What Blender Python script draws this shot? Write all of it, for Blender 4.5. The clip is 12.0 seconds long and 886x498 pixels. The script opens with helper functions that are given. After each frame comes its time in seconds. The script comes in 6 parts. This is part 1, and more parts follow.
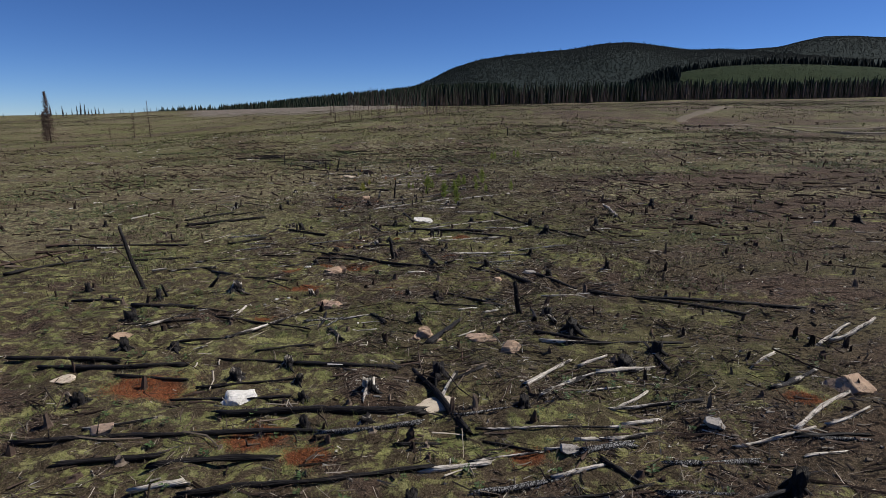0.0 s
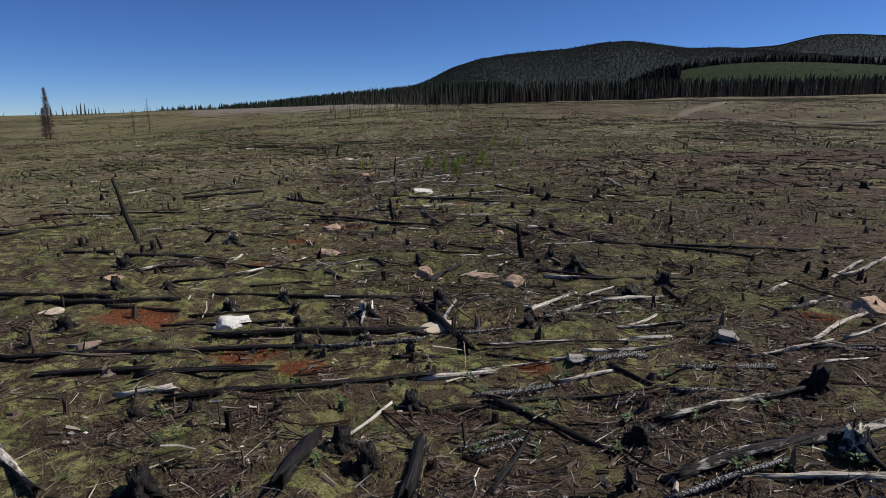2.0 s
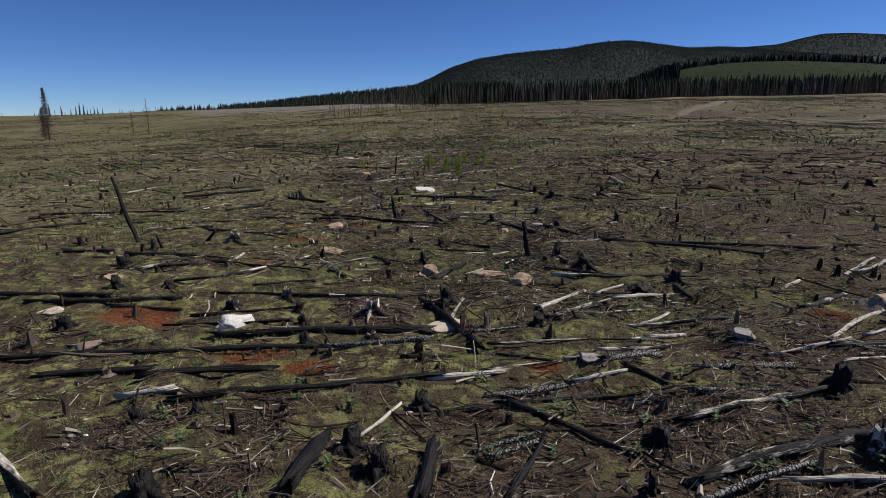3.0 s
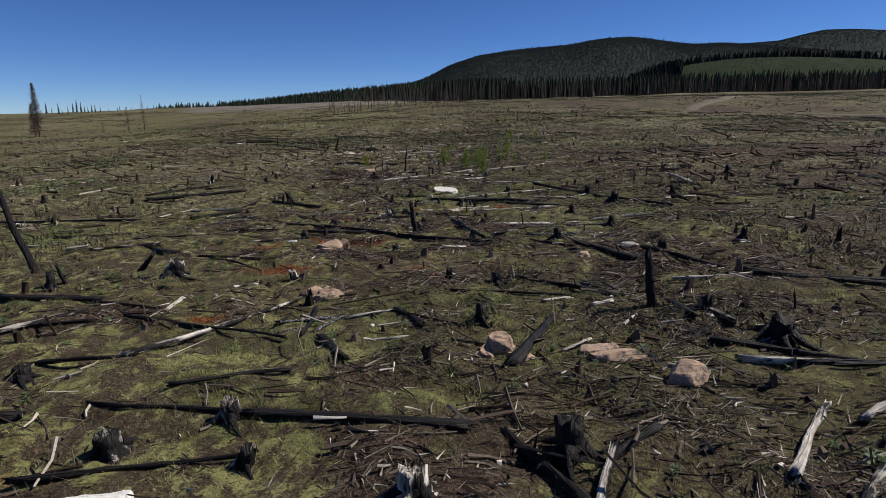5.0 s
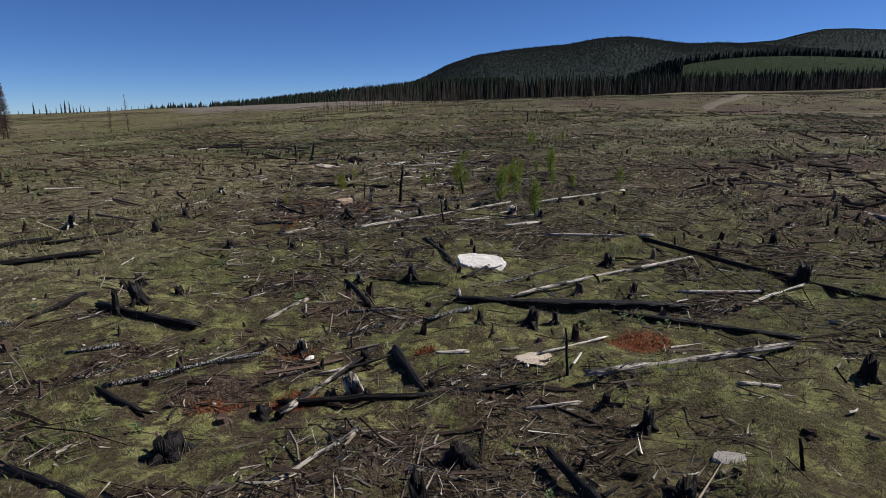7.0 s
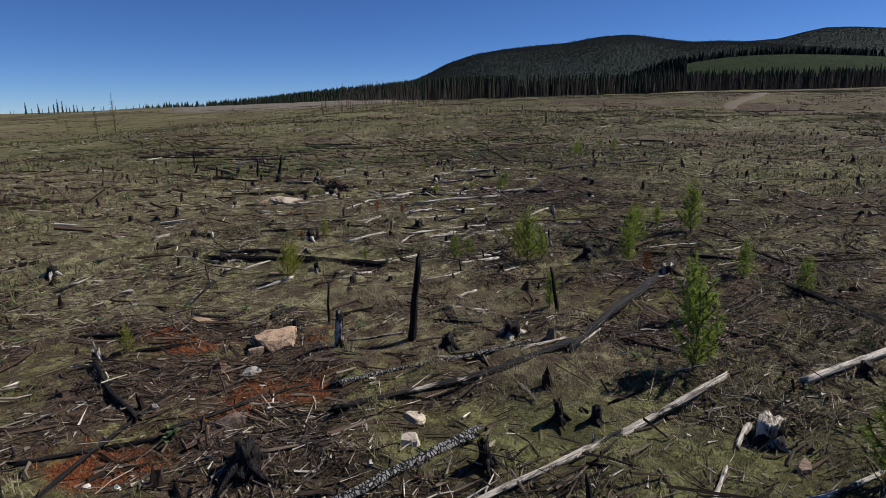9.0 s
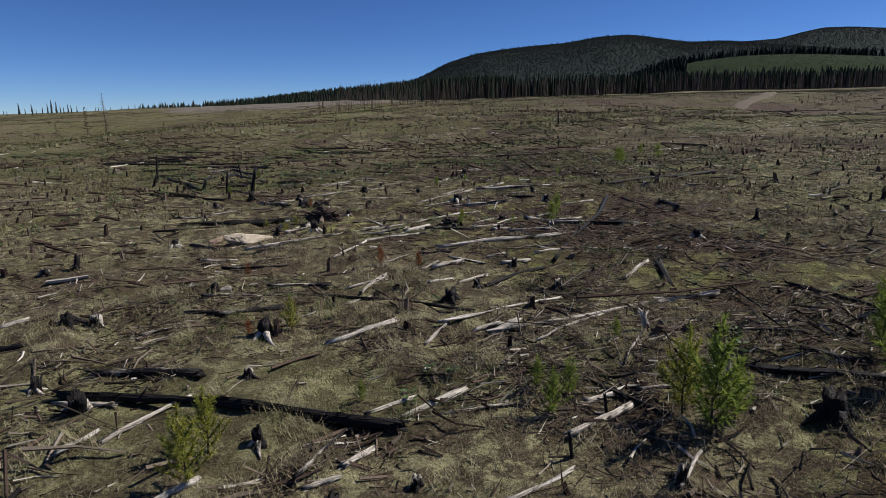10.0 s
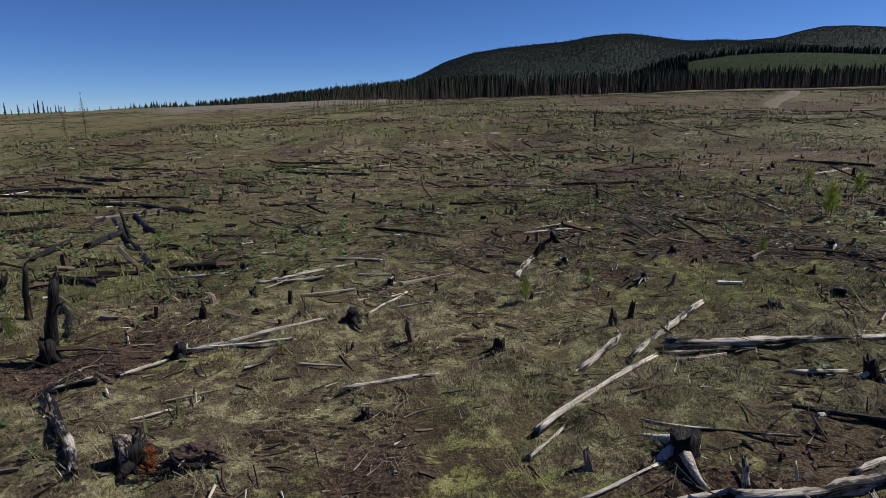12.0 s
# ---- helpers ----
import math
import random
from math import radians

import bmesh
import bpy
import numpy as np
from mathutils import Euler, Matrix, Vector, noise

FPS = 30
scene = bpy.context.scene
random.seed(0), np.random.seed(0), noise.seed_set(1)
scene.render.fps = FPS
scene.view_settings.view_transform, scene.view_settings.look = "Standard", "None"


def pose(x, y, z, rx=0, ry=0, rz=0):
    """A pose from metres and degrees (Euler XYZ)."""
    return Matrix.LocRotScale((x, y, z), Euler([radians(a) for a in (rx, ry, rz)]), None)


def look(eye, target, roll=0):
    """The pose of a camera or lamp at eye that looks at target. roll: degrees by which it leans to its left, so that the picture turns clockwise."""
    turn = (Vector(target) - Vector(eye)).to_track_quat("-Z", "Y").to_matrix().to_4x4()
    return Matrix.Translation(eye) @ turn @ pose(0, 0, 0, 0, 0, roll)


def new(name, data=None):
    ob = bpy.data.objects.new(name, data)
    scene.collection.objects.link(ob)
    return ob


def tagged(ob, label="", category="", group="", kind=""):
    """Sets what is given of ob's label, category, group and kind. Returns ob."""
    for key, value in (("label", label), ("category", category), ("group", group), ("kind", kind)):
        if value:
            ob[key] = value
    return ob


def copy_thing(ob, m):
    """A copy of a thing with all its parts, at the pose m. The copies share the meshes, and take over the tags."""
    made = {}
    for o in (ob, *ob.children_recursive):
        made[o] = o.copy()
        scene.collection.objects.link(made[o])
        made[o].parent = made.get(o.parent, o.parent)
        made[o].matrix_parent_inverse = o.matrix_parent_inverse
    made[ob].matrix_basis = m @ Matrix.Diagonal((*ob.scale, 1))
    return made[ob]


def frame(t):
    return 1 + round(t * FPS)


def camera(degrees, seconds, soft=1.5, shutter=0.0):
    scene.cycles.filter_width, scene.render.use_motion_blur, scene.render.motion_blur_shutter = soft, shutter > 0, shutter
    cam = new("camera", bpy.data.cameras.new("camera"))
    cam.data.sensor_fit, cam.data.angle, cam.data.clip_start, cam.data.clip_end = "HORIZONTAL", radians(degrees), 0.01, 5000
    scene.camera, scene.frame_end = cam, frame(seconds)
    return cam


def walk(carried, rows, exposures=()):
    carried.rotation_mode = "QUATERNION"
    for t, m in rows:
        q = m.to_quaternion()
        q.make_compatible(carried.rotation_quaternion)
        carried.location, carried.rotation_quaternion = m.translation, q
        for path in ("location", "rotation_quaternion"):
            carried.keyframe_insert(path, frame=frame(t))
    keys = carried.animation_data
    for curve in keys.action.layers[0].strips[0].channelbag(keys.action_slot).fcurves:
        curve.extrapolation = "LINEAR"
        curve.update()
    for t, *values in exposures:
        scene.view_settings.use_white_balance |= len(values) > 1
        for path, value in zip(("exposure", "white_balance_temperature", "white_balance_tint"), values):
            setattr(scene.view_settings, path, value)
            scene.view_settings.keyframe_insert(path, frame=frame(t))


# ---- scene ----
cam = camera(75.8, 12.0, soft=0.6, shutter=0.0)
PATH = [
    (0, (-0.356, 4.005, 6.579), (-0.350, 5.954, 6.127), 0.20),
    (0.5, (-0.320, 4.029, 6.043), (-0.315, 5.977, 5.591), 0.15),
    (1, (-0.307, 4.053, 5.441), (-0.302, 6.001, 4.989), 0.11),
    (1.5, (-0.307, 4.076, 4.918), (-0.303, 6.024, 4.466), 0.06),
    (2, (-0.356, 4.064, 4.719), (-0.352, 6.012, 4.267), 0.01),
    (2.5, (-0.413, 4.049, 4.651), (-0.409, 5.997, 4.199), -0.03),
    (2.7, (-0.451, 4.090, 4.641), (-0.446, 6.038, 4.189), -0.05),
    (4.3, (-1.205, 7.950, 4.095), (-1.196, 9.897, 3.636), -0.15),
    (4.5, (-1.350, 8.950, 3.990), (-1.343, 10.897, 3.531), -0.17),
    (5, (-1.745, 11.480, 3.868), (-1.740, 13.426, 3.407), -0.21),
    (5.5, (-1.950, 14.450, 3.955), (-1.945, 16.396, 3.495), -0.25),
    (6, (-2.081, 18.236, 3.905), (-2.076, 20.183, 3.445), -0.26),
    (6.5, (-2.278, 22.015, 3.845), (-2.267, 23.961, 3.384), -0.27),
    (7, (-2.571, 26.243, 3.700), (-2.556, 28.189, 3.240), -0.29),
    (7.2, (-2.724, 27.923, 3.604), (-2.706, 29.870, 3.148), -0.29),
    (8.8, (-3.499, 39.228, 3.882), (-3.488, 41.173, 3.418), -0.33),
    (9, (-3.701, 40.780, 3.888), (-3.686, 42.726, 3.425), -0.34),
    (9.5, (-4.167, 44.446, 3.861), (-4.147, 46.391, 3.399), -0.35),
    (10, (-4.621, 48.449, 3.866), (-4.600, 50.395, 3.404), -0.37),
    (10.5, (-5.039, 52.326, 3.895), (-5.018, 54.272, 3.432), -0.38),
    (11, (-5.476, 56.596, 3.950), (-5.455, 58.542, 3.489), -0.39),
    (11.5, (-6.009, 60.755, 4.004), (-5.986, 62.701, 3.541), -0.41),
    (12, (-6.516, 65.578, 4.169), (-6.485, 67.524, 3.705), -0.42),
]
walk(cam, [(t, look(eye, target, roll)) for t, eye, target, roll in PATH])

# ---------------------------------------------------------------- daylight
SUN_AZIMUTH, SUN_HEIGHT = radians(72), radians(47)
sky = bpy.data.worlds.new("sky")
scene.world = sky
sky.use_nodes = True
_bg = sky.node_tree.nodes["Background"]
_tex = sky.node_tree.nodes.new("ShaderNodeTexSky")
_tex.sky_type, _tex.sun_disc = "NISHITA", False
_tex.sun_elevation, _tex.sun_rotation = SUN_HEIGHT, SUN_AZIMUTH
_tex.altitude, _tex.air_density, _tex.dust_density, _tex.ozone_density = 3600, 0.85, 0.0, 9.0
_bg.inputs["Strength"].default_value = 0.092
_hue = sky.node_tree.nodes.new("ShaderNodeHueSaturation")
_hue.inputs["Hue"].default_value = 0.507
_hue.inputs["Saturation"].default_value = 1.08
sky.node_tree.links.new(_tex.outputs["Color"], _hue.inputs["Color"])
sky.node_tree.links.new(_hue.outputs["Color"], _bg.inputs["Color"])

_lamp = bpy.data.lights.new("sun", "SUN")
_lamp.energy, _lamp.angle, _lamp.color = 5.6, radians(0.53), (1.0, 0.955, 0.89)
sun = new("sun", _lamp)
sun.matrix_world = look((40 * math.sin(SUN_AZIMUTH), 40 * math.cos(SUN_AZIMUTH), 40 * math.tan(SUN_HEIGHT)), (0, 0, 0))

# ---------------------------------------------------------------- materials
class Nodes:
    """A small hand for building node materials."""

    def __init__(self, name, rough=0.9, spec=0.25):
        self.mat = bpy.data.materials.new(name)
        self.mat.use_nodes = True
        self.tree = self.mat.node_tree
        self.bsdf = self.tree.nodes["Principled BSDF"]
        self.bsdf.inputs["Roughness"].default_value = rough
        self.bsdf.inputs["Specular IOR Level"].default_value = spec

    def put(self, socket, value):
        if isinstance(value, (int, float)):
            socket.default_value = value
        elif isinstance(value, tuple):
            socket.default_value = (*value, 1) if len(socket.default_value) == 4 and len(value) == 3 else value
        else:
            self.tree.links.new(value, socket)

    def coords(self, scale=(1, 1, 1), kind="Object"):
        tc, mp = self.tree.nodes.new("ShaderNodeTexCoord"), self.tree.nodes.new("ShaderNodeMapping")
        mp.inputs["Scale"].default_value = scale
        self.tree.links.new(tc.outputs[kind], mp.inputs["Vector"])
        return mp.outputs["Vector"]

    def noise(self, scale, detail=4.0, rough=0.6, vector=None, out="Fac"):
        n = self.tree.nodes.new("ShaderNodeTexNoise")
        for key, v in (("Scale", scale), ("Detail", detail), ("Roughness", rough)):
            n.inputs[key].default_value = v
        if vector is not None:
            self.tree.links.new(vector, n.inputs["Vector"])
        return n.outputs[out]

    def cells(self, scale, vector=None, feature="F1", out="Distance"):
        n = self.tree.nodes.new("ShaderNodeTexVoronoi")
        n.feature = feature
        n.inputs["Scale"].default_value = scale
        if vector is not None:
            self.tree.links.new(vector, n.inputs["Vector"])
        return n.outputs[out]

    def ramp(self, fac, *stops):
        n = self.tree.nodes.new("ShaderNodeValToRGB")
        el = n.color_ramp.elements
        for i, (at, col) in enumerate(stops):
            e = el[i] if i < 2 else el.new(at)
            e.position = at
            e.color = (*col, 1) if isinstance(col, tuple) else (col, col, col, 1)
        self.tree.links.new(fac, n.inputs["Fac"])
        return n.outputs["Color"]

    def mix(self, fac, a, b, how="MIX"):
        n = self.tree.nodes.new("ShaderNodeMix")
        n.data_type, n.blend_type = "RGBA", how
        self.put(n.inputs[0], fac)
        self.put(n.inputs[6], a)
        self.put(n.inputs[7], b)
        return n.outputs[2]

    def math(self, op, a, b=0.5, clamp=False):
        n = self.tree.nodes.new("ShaderNodeMath")
        n.operation, n.use_clamp = op, clamp
        self.put(n.inputs[0], a)
        self.put(n.inputs[1], b)
        return n.outputs[0]

    def attribute(self, name, out="Fac"):
        n = self.tree.nodes.new("ShaderNodeAttribute")
        n.attribute_name = name
        return n.outputs[out]

    def island(self):
        return self.tree.nodes.new("ShaderNodeNewGeometry").outputs["Random Per Island"]

    def each(self):
        return self.tree.nodes.new("ShaderNodeObjectInfo").outputs["Random"]

    def bump(self, height, strength=0.5, distance=0.02):
        n = self.tree.nodes.new("ShaderNodeBump")
        n.inputs["Strength"].default_value, n.inputs["Distance"].default_value = strength, distance
        self.tree.links.new(height, n.inputs["Height"])
        self.tree.links.new(n.outputs["Normal"], self.bsdf.inputs["Normal"])

    def done(self, colour, rough=None):
        self.put(self.bsdf.inputs["Base Color"], colour)
        if rough is not None:
            self.put(self.bsdf.inputs["Roughness"], rough)
        return self.mat


def ground_material():
    n = Nodes("burnt_ground", 0.95, 0.1)
    p = n.coords()
    fine, mid, big = n.noise(24, 6, 0.8, p), n.noise(6, 5, 0.7, p), n.noise(0.35, 4, 0.6, p)
    patch = n.noise(1.3, 4, 0.6, p)
    litter = n.ramp(fine, (0.40, (0.010, 0.0065, 0.005)), (0.51, (0.066, 0.042, 0.031)), (0.62, (0.25, 0.185, 0.135)))
    ash = n.ramp(mid, (0.38, (0.020, 0.013, 0.010)), (0.66, (0.115, 0.078, 0.055)))
    bare = n.mix(0.4, litter, ash)
    chips = n.math("LESS_THAN", n.cells(26, n.coords((1, 2.6, 1))), 0.13)
    bare = n.mix(n.math("MULTIPLY", chips, n.math("GREATER_THAN", mid, 0.5)), bare, (0.27, 0.235, 0.19))
    moss = n.ramp(fine, (0.36, (0.10, 0.104, 0.033)), (0.50, (0.255, 0.255, 0.09)), (0.64, (0.44, 0.42, 0.19)))
    moss = n.mix(n.ramp(mid, (0.44, 0.0), (0.70, 0.5)), moss, n.mix(fine, (0.055, 0.055, 0.018), (0.19, 0.19, 0.06)))
    moss = n.mix(n.ramp(patch, (0.52, 0.0), (0.66, 0.6)), moss, n.mix(fine, (0.03, 0.021, 0.013), (0.19, 0.14, 0.085)))
    moss = n.mix(n.ramp(n.noise(0.55, 3, 0.55, p), (0.47, 0.0), (0.60, 0.7)), moss, n.mix(fine, (0.03, 0.042, 0.013), (0.14, 0.17, 0.052)))
    straw = n.ramp(fine, (0.36, (0.105, 0.095, 0.048)), (0.50, (0.28, 0.26, 0.14)), (0.62, (0.51, 0.465, 0.285)))
    straw = n.mix(n.ramp(mid, (0.38, 0.0), (0.75, 0.5)), straw, (0.135, 0.128, 0.06))
    straw = n.mix(n.ramp(patch, (0.52, 0.0), (0.68, 0.65)), straw, n.mix(fine, (0.05, 0.034, 0.024), (0.20, 0.145, 0.10)))
    soil = n.ramp(n.noise(2.6, 6, 0.72, p), (0.445, 0.0), (0.505, 1.0))
    brown = n.ramp(fine, (0.40, (0.014, 0.009, 0.007)), (0.53, (0.066, 0.044, 0.032)), (0.66, (0.19, 0.14, 0.10)))
    # highlights of hummock tops painted as paler moss, spread by noise
    top_highlights = n.ramp(n.noise(1.7, 5, 0.65, p), (0.50, 0.0), (0.62, 0.55))
    moss = n.mix(top_highlights, moss, n.mix(fine, (0.18, 0.17, 0.062), (0.50, 0.475, 0.23)))
    moss = n.mix(n.math("MULTIPLY", soil, 0.9), moss, brown)
    straw = n.mix(n.math("MULTIPLY", soil, 0.75), straw, brown)
    clump = n.cells(4.5, n.mix(0.12, p, n.noise(3.0, 3, 0.6, p, "Color")))
    # shade in the crevices between clumps, painted into the moss and straw colours
    gap_shade = n.ramp(clump, (0.42, 0.0), (0.75, 1.0))
    moss = n.mix(n.math("MULTIPLY", gap_shade, 0.35), moss, (0.034, 0.027, 0.014))
    straw = n.mix(n.math("MULTIPLY", gap_shade, 0.35), straw, (0.075, 0.056, 0.034))
    rust = n.ramp(fine, (0.3, (0.05, 0.018, 0.010)), (0.7, (0.26, 0.088, 0.036)))
    grey = n.ramp(n.noise(0.5, 5, 0.7, n.coords((0.25, 1, 1))), (0.36, (0.06, 0.048, 0.038)), (0.50, (0.13, 0.108, 0.086)), (0.64, (0.25, 0.222, 0.19)))
    edge = lambda key, k: n.ramp(n.math("ADD", n.attribute(key), n.math("MULTIPLY", n.math("SUBTRACT", mid, 0.5), k)), (0.36, 0.0), (0.62, 1.0))
    mossy = edge("moss", 0.8)
    c = n.mix(mossy, bare, moss)
    c = n.mix(edge("grass", 0.8), c, straw)
    heath = n.noise(0.05, 5, 0.65, n.coords((0.5, 1.5, 1)))
    c = n.mix(n.ramp(heath, (0.48, 0.0), (0.60, 0.5)), c, n.mix(fine, (0.04, 0.026, 0.018), (0.15, 0.105, 0.068)))
    c = n.mix(n.ramp(n.noise(0.03, 5, 0.7, n.coords((0.6, 1.4, 1))), (0.47, 0.0), (0.58, 0.5)), c, n.mix(fine, (0.05, 0.06, 0.02), (0.17, 0.185, 0.065)))
    c = n.mix(edge("rust", 0.7), c, rust)
    c = n.mix(n.ramp(big, (0.38, 0.35), (0.62, 0.0)), c, n.mix(0.5, c, (0.05, 0.036, 0.024)))
    drift = n.noise(1.0, 5, 0.65, n.coords((0.6, 1.7, 1)))
    c = n.mix(n.ramp(drift, (0.52, 0.0), (0.62, 0.5)), c, n.mix(0.7, c, (0.020, 0.013, 0.010)))
    coal = n.cells(7.5, n.mix(0.10, n.coords((0.7, 1.3, 1)), n.noise(9, 3, 0.6, p, "Color")), "F1")
    bits = n.ramp(n.math("ADD", coal, n.math("MULTIPLY", patch, -0.55)), (0.02, 1.0), (0.09, 0.0))
    c = n.mix(n.math("MULTIPLY", bits, n.math("SUBTRACT", 0.85, n.math("MULTIPLY", mossy, 0.65))), c, (0.013, 0.010, 0.008))
    c = n.mix(edge("pale", 0.5), c, grey)
    n.bump(n.math("SUBTRACT", n.math("ADD", n.math("MULTIPLY", fine, 0.6), mid), n.math("MULTIPLY", clump, 0.7)), 0.8, 0.11)
    return n.done(c)


WOODEN = set()


def wood_material(name, char, checked=False, upright=False):
    """Fire-killed wood: char is how much of it is burnt black."""
    n = Nodes(name, 0.8, 0.14)
    WOODEN.add(name)

    def grained(scale):
        mp = n.tree.nodes.new("ShaderNodeMapping")
        mp.inputs["Scale"].default_value = scale
        n.tree.links.new(n.attribute("grain", "Vector"), mp.inputs["Vector"])
        return mp.outputs["Vector"]

    turn = (lambda a, b: (b, b, a)) if upright else (lambda a, b: (a, b, b))
    along = grained(turn(2.2, 26))
    grain = n.noise(1.0, 6, 0.7, along)
    patch = n.noise(2.2, 4, 0.65, grained(turn(0.8, 2.5)))
    wood = n.ramp(grain, (0.30, (0.10, 0.082, 0.066)), (0.45, (0.39, 0.35, 0.30)), (0.64, (0.72, 0.67, 0.60)))
    wood = n.mix(n.math("MULTIPLY", n.each(), 0.5), wood, n.mix(0.6, wood, (0.2, 0.16, 0.12)))
    coal = n.ramp(grain, (0.3, (0.006, 0.0055, 0.0055)), (0.55, (0.014, 0.012, 0.012)), (0.8, (0.042, 0.037, 0.034)))
    if checked:
        v = grained(turn(26, 15))
        cracks = n.cells(1.0, v, "DISTANCE_TO_EDGE")
        plates = n.ramp(cracks, (0.05, 0.0), (0.16, 1.0))
        # pale plates: whitish ash, and sun glints painted into the colour
        coal = n.mix(plates, (0.006, 0.006, 0.006), n.ramp(n.noise(1.5, 3, 0.6, v), (0.3, (0.03, 0.03, 0.031)), (0.62, (0.29, 0.285, 0.28))))
        n.bump(plates, 1.0, 0.025)
    else:
        split = n.cells(1.0, grained(turn(1.3, 20)), "DISTANCE_TO_EDGE")
        n.bump(n.math("ADD", grain, n.math("MULTIPLY", n.ramp(split, (0.0, 0.0), (0.18, 1.0)), 0.35)), 1.0, 0.025)
    lo, hi = 0.74 - 0.5 * char, 0.84 - 0.5 * char
    black = n.ramp(n.math("ADD", patch, n.math("MULTIPLY", n.math("SUBTRACT", n.each(), 0.5), 0.12)), (max(lo - 0.04, 0.0), 0.0), (max(hi - 0.04, 0.01), 1.0))
    return n.done(n.mix(black, wood, coal), n.mix(black, (0.85, 0.85, 0.85), (0.6, 0.6, 0.6)))


def rock_material(name, a, b, clean=0.0):
    n = Nodes(name, 0.85, 0.3)
    p = n.coords()
    big, fine = n.noise(3.5, 5, 0.6, p), n.noise(40, 5, 0.7, p)
    c = n.mix(big, a, b)
    c = n.mix(n.ramp(fine, (0.32, 0.6), (0.55, 0.0)), c, n.mix(0.35, c, (0.06, 0.05, 0.042)))
    c = n.mix(n.ramp(n.noise(7, 5, 0.75, p), (0.54 + clean, 0.0), (0.62 + clean, 0.85)), c, (0.06, 0.052, 0.042))
    crack = n.cells(3.2, n.mix(0.3, p, n.noise(2.0, 4, 0.7, p, "Color")), "DISTANCE_TO_EDGE")
    c = n.mix(n.ramp(crack, (0.0, 0.45), (0.022, 0.0)), c, (0.04, 0.033, 0.026))
    n.bump(n.math("ADD", big, n.math("MULTIPLY", fine, 0.15)), 1.0, 0.05)
    return n.done(c)


def plain_varied(name, cols, rough=0.85, by="island", spec=0.2, patches=()):
    """Colours picked piece by piece, with a little grain; patches of growth lean to other colours."""
    n = Nodes(name, rough, spec)
    k = n.island() if by == "island" else n.each()
    steps = [(i / max(len(cols) - 1, 1), c) for i, c in enumerate(cols)]
    c = n.ramp(k, *steps)
    for size, colour, share in patches:
        c = n.mix(n.ramp(n.noise(1 / size, 3, 0.6, n.coords()), (0.47, 0.0), (0.60, share)), c, colour)
    c = n.mix(n.ramp(n.noise(30, 3, 0.6, n.coords()), (0.3, 0.5), (0.65, 0.0)), c, n.mix(0.6, c, (0.01, 0.01, 0.01)))
    return n.done(c)


def hill_material(name, a, b, size):
    n = Nodes(name, 0.95, 0.05)
    p = n.coords()
    c = n.mix(n.ramp(n.noise(1 / size, 6, 0.65, p), (0.38, 0.0), (0.62, 1.0)), a, b)
    n.bump(n.noise(6 / size, 4, 0.7, p), 1.0, size * 0.05)
    return n.done(c)


def road_material():
    n = Nodes("gravel_road", 0.95, 0.1)
    p = n.coords()
    return n.done(n.ramp(n.noise(2.5, 6, 0.7, p), (0.3, (0.10, 0.082, 0.060)), (0.7, (0.155, 0.130, 0.10))))


def see_through(mat, colour, share):
    """Lets part of the light through, as needles do."""
    t = mat.node_tree
    tr, mx = t.nodes.new("ShaderNodeBsdfTranslucent"), t.nodes.new("ShaderNodeMixShader")
    tr.inputs["Color"].default_value = (*colour, 1)
    mx.inputs[0].default_value = share
    t.links.new(t.nodes["Principled BSDF"].outputs[0], mx.inputs[1])
    t.links.new(tr.outputs[0], mx.inputs[2])
    t.links.new(mx.outputs[0], t.nodes["Material Output"].inputs["Surface"])
    return mat


GROUND = ground_material()
CHARRED, BLEACHED = wood_material("charred_wood", 1.0), wood_material("bleached_wood", 0.32)
PARTLY, CHECKED = wood_material("half_burnt_wood", 0.6), wood_material("checked_char", 0.95, True)
CHARRED_UP, BLEACHED_UP = wood_material("charred_upright_wood", 1.0, False, True), wood_material("bleached_upright_wood", 0.24, False, True)
PARTLY_UP = wood_material("half_burnt_upright_wood", 0.62, False, True)
UPRIGHT = {CHARRED: CHARRED_UP, BLEACHED: BLEACHED_UP, PARTLY: PARTLY_UP, CHECKED: CHARRED_UP}
TAN = rock_material("tan_rock", (0.41, 0.275, 0.18), (0.32, 0.225, 0.155))
PINK = rock_material("pink_rock", (0.36, 0.245, 0.18), (0.29, 0.21, 0.155))
ORANGE = rock_material("orange_rock", (0.36, 0.19, 0.105), (0.30, 0.21, 0.15))
WHITE = rock_material("white_rock", (0.74, 0.72, 0.68), (0.56, 0.52, 0.46), 0.06)
CREAM = rock_material("cream_rock", (0.53, 0.46, 0.36), (0.46, 0.37, 0.275), 0.05)
GREY = rock_material("grey_rock", (0.34, 0.31, 0.28), (0.22, 0.20, 0.18))
BROWN = rock_material("brown_rock", (0.16, 0.11, 0.085), (0.10, 0.075, 0.06))
TWIGS = plain_varied("dead_twigs", [(0.012, 0.009, 0.007), (0.036, 0.026, 0.020), (0.065, 0.046, 0.034), (0.105, 0.080, 0.060), (0.18, 0.145, 0.11), (0.48, 0.42, 0.34)])
SPLINTERS = plain_varied("bleached_splinters", [(0.06, 0.048, 0.036), (0.12, 0.098, 0.075), (0.20, 0.17, 0.135), (0.32, 0.285, 0.235), (0.70, 0.65, 0.57)])
DARKWOOD = plain_varied("burnt_sticks", [(0.018, 0.013, 0.010), (0.036, 0.025, 0.020), (0.066, 0.045, 0.035), (0.105, 0.072, 0.055), (0.19, 0.15, 0.115)], 0.9, spec=0.06)
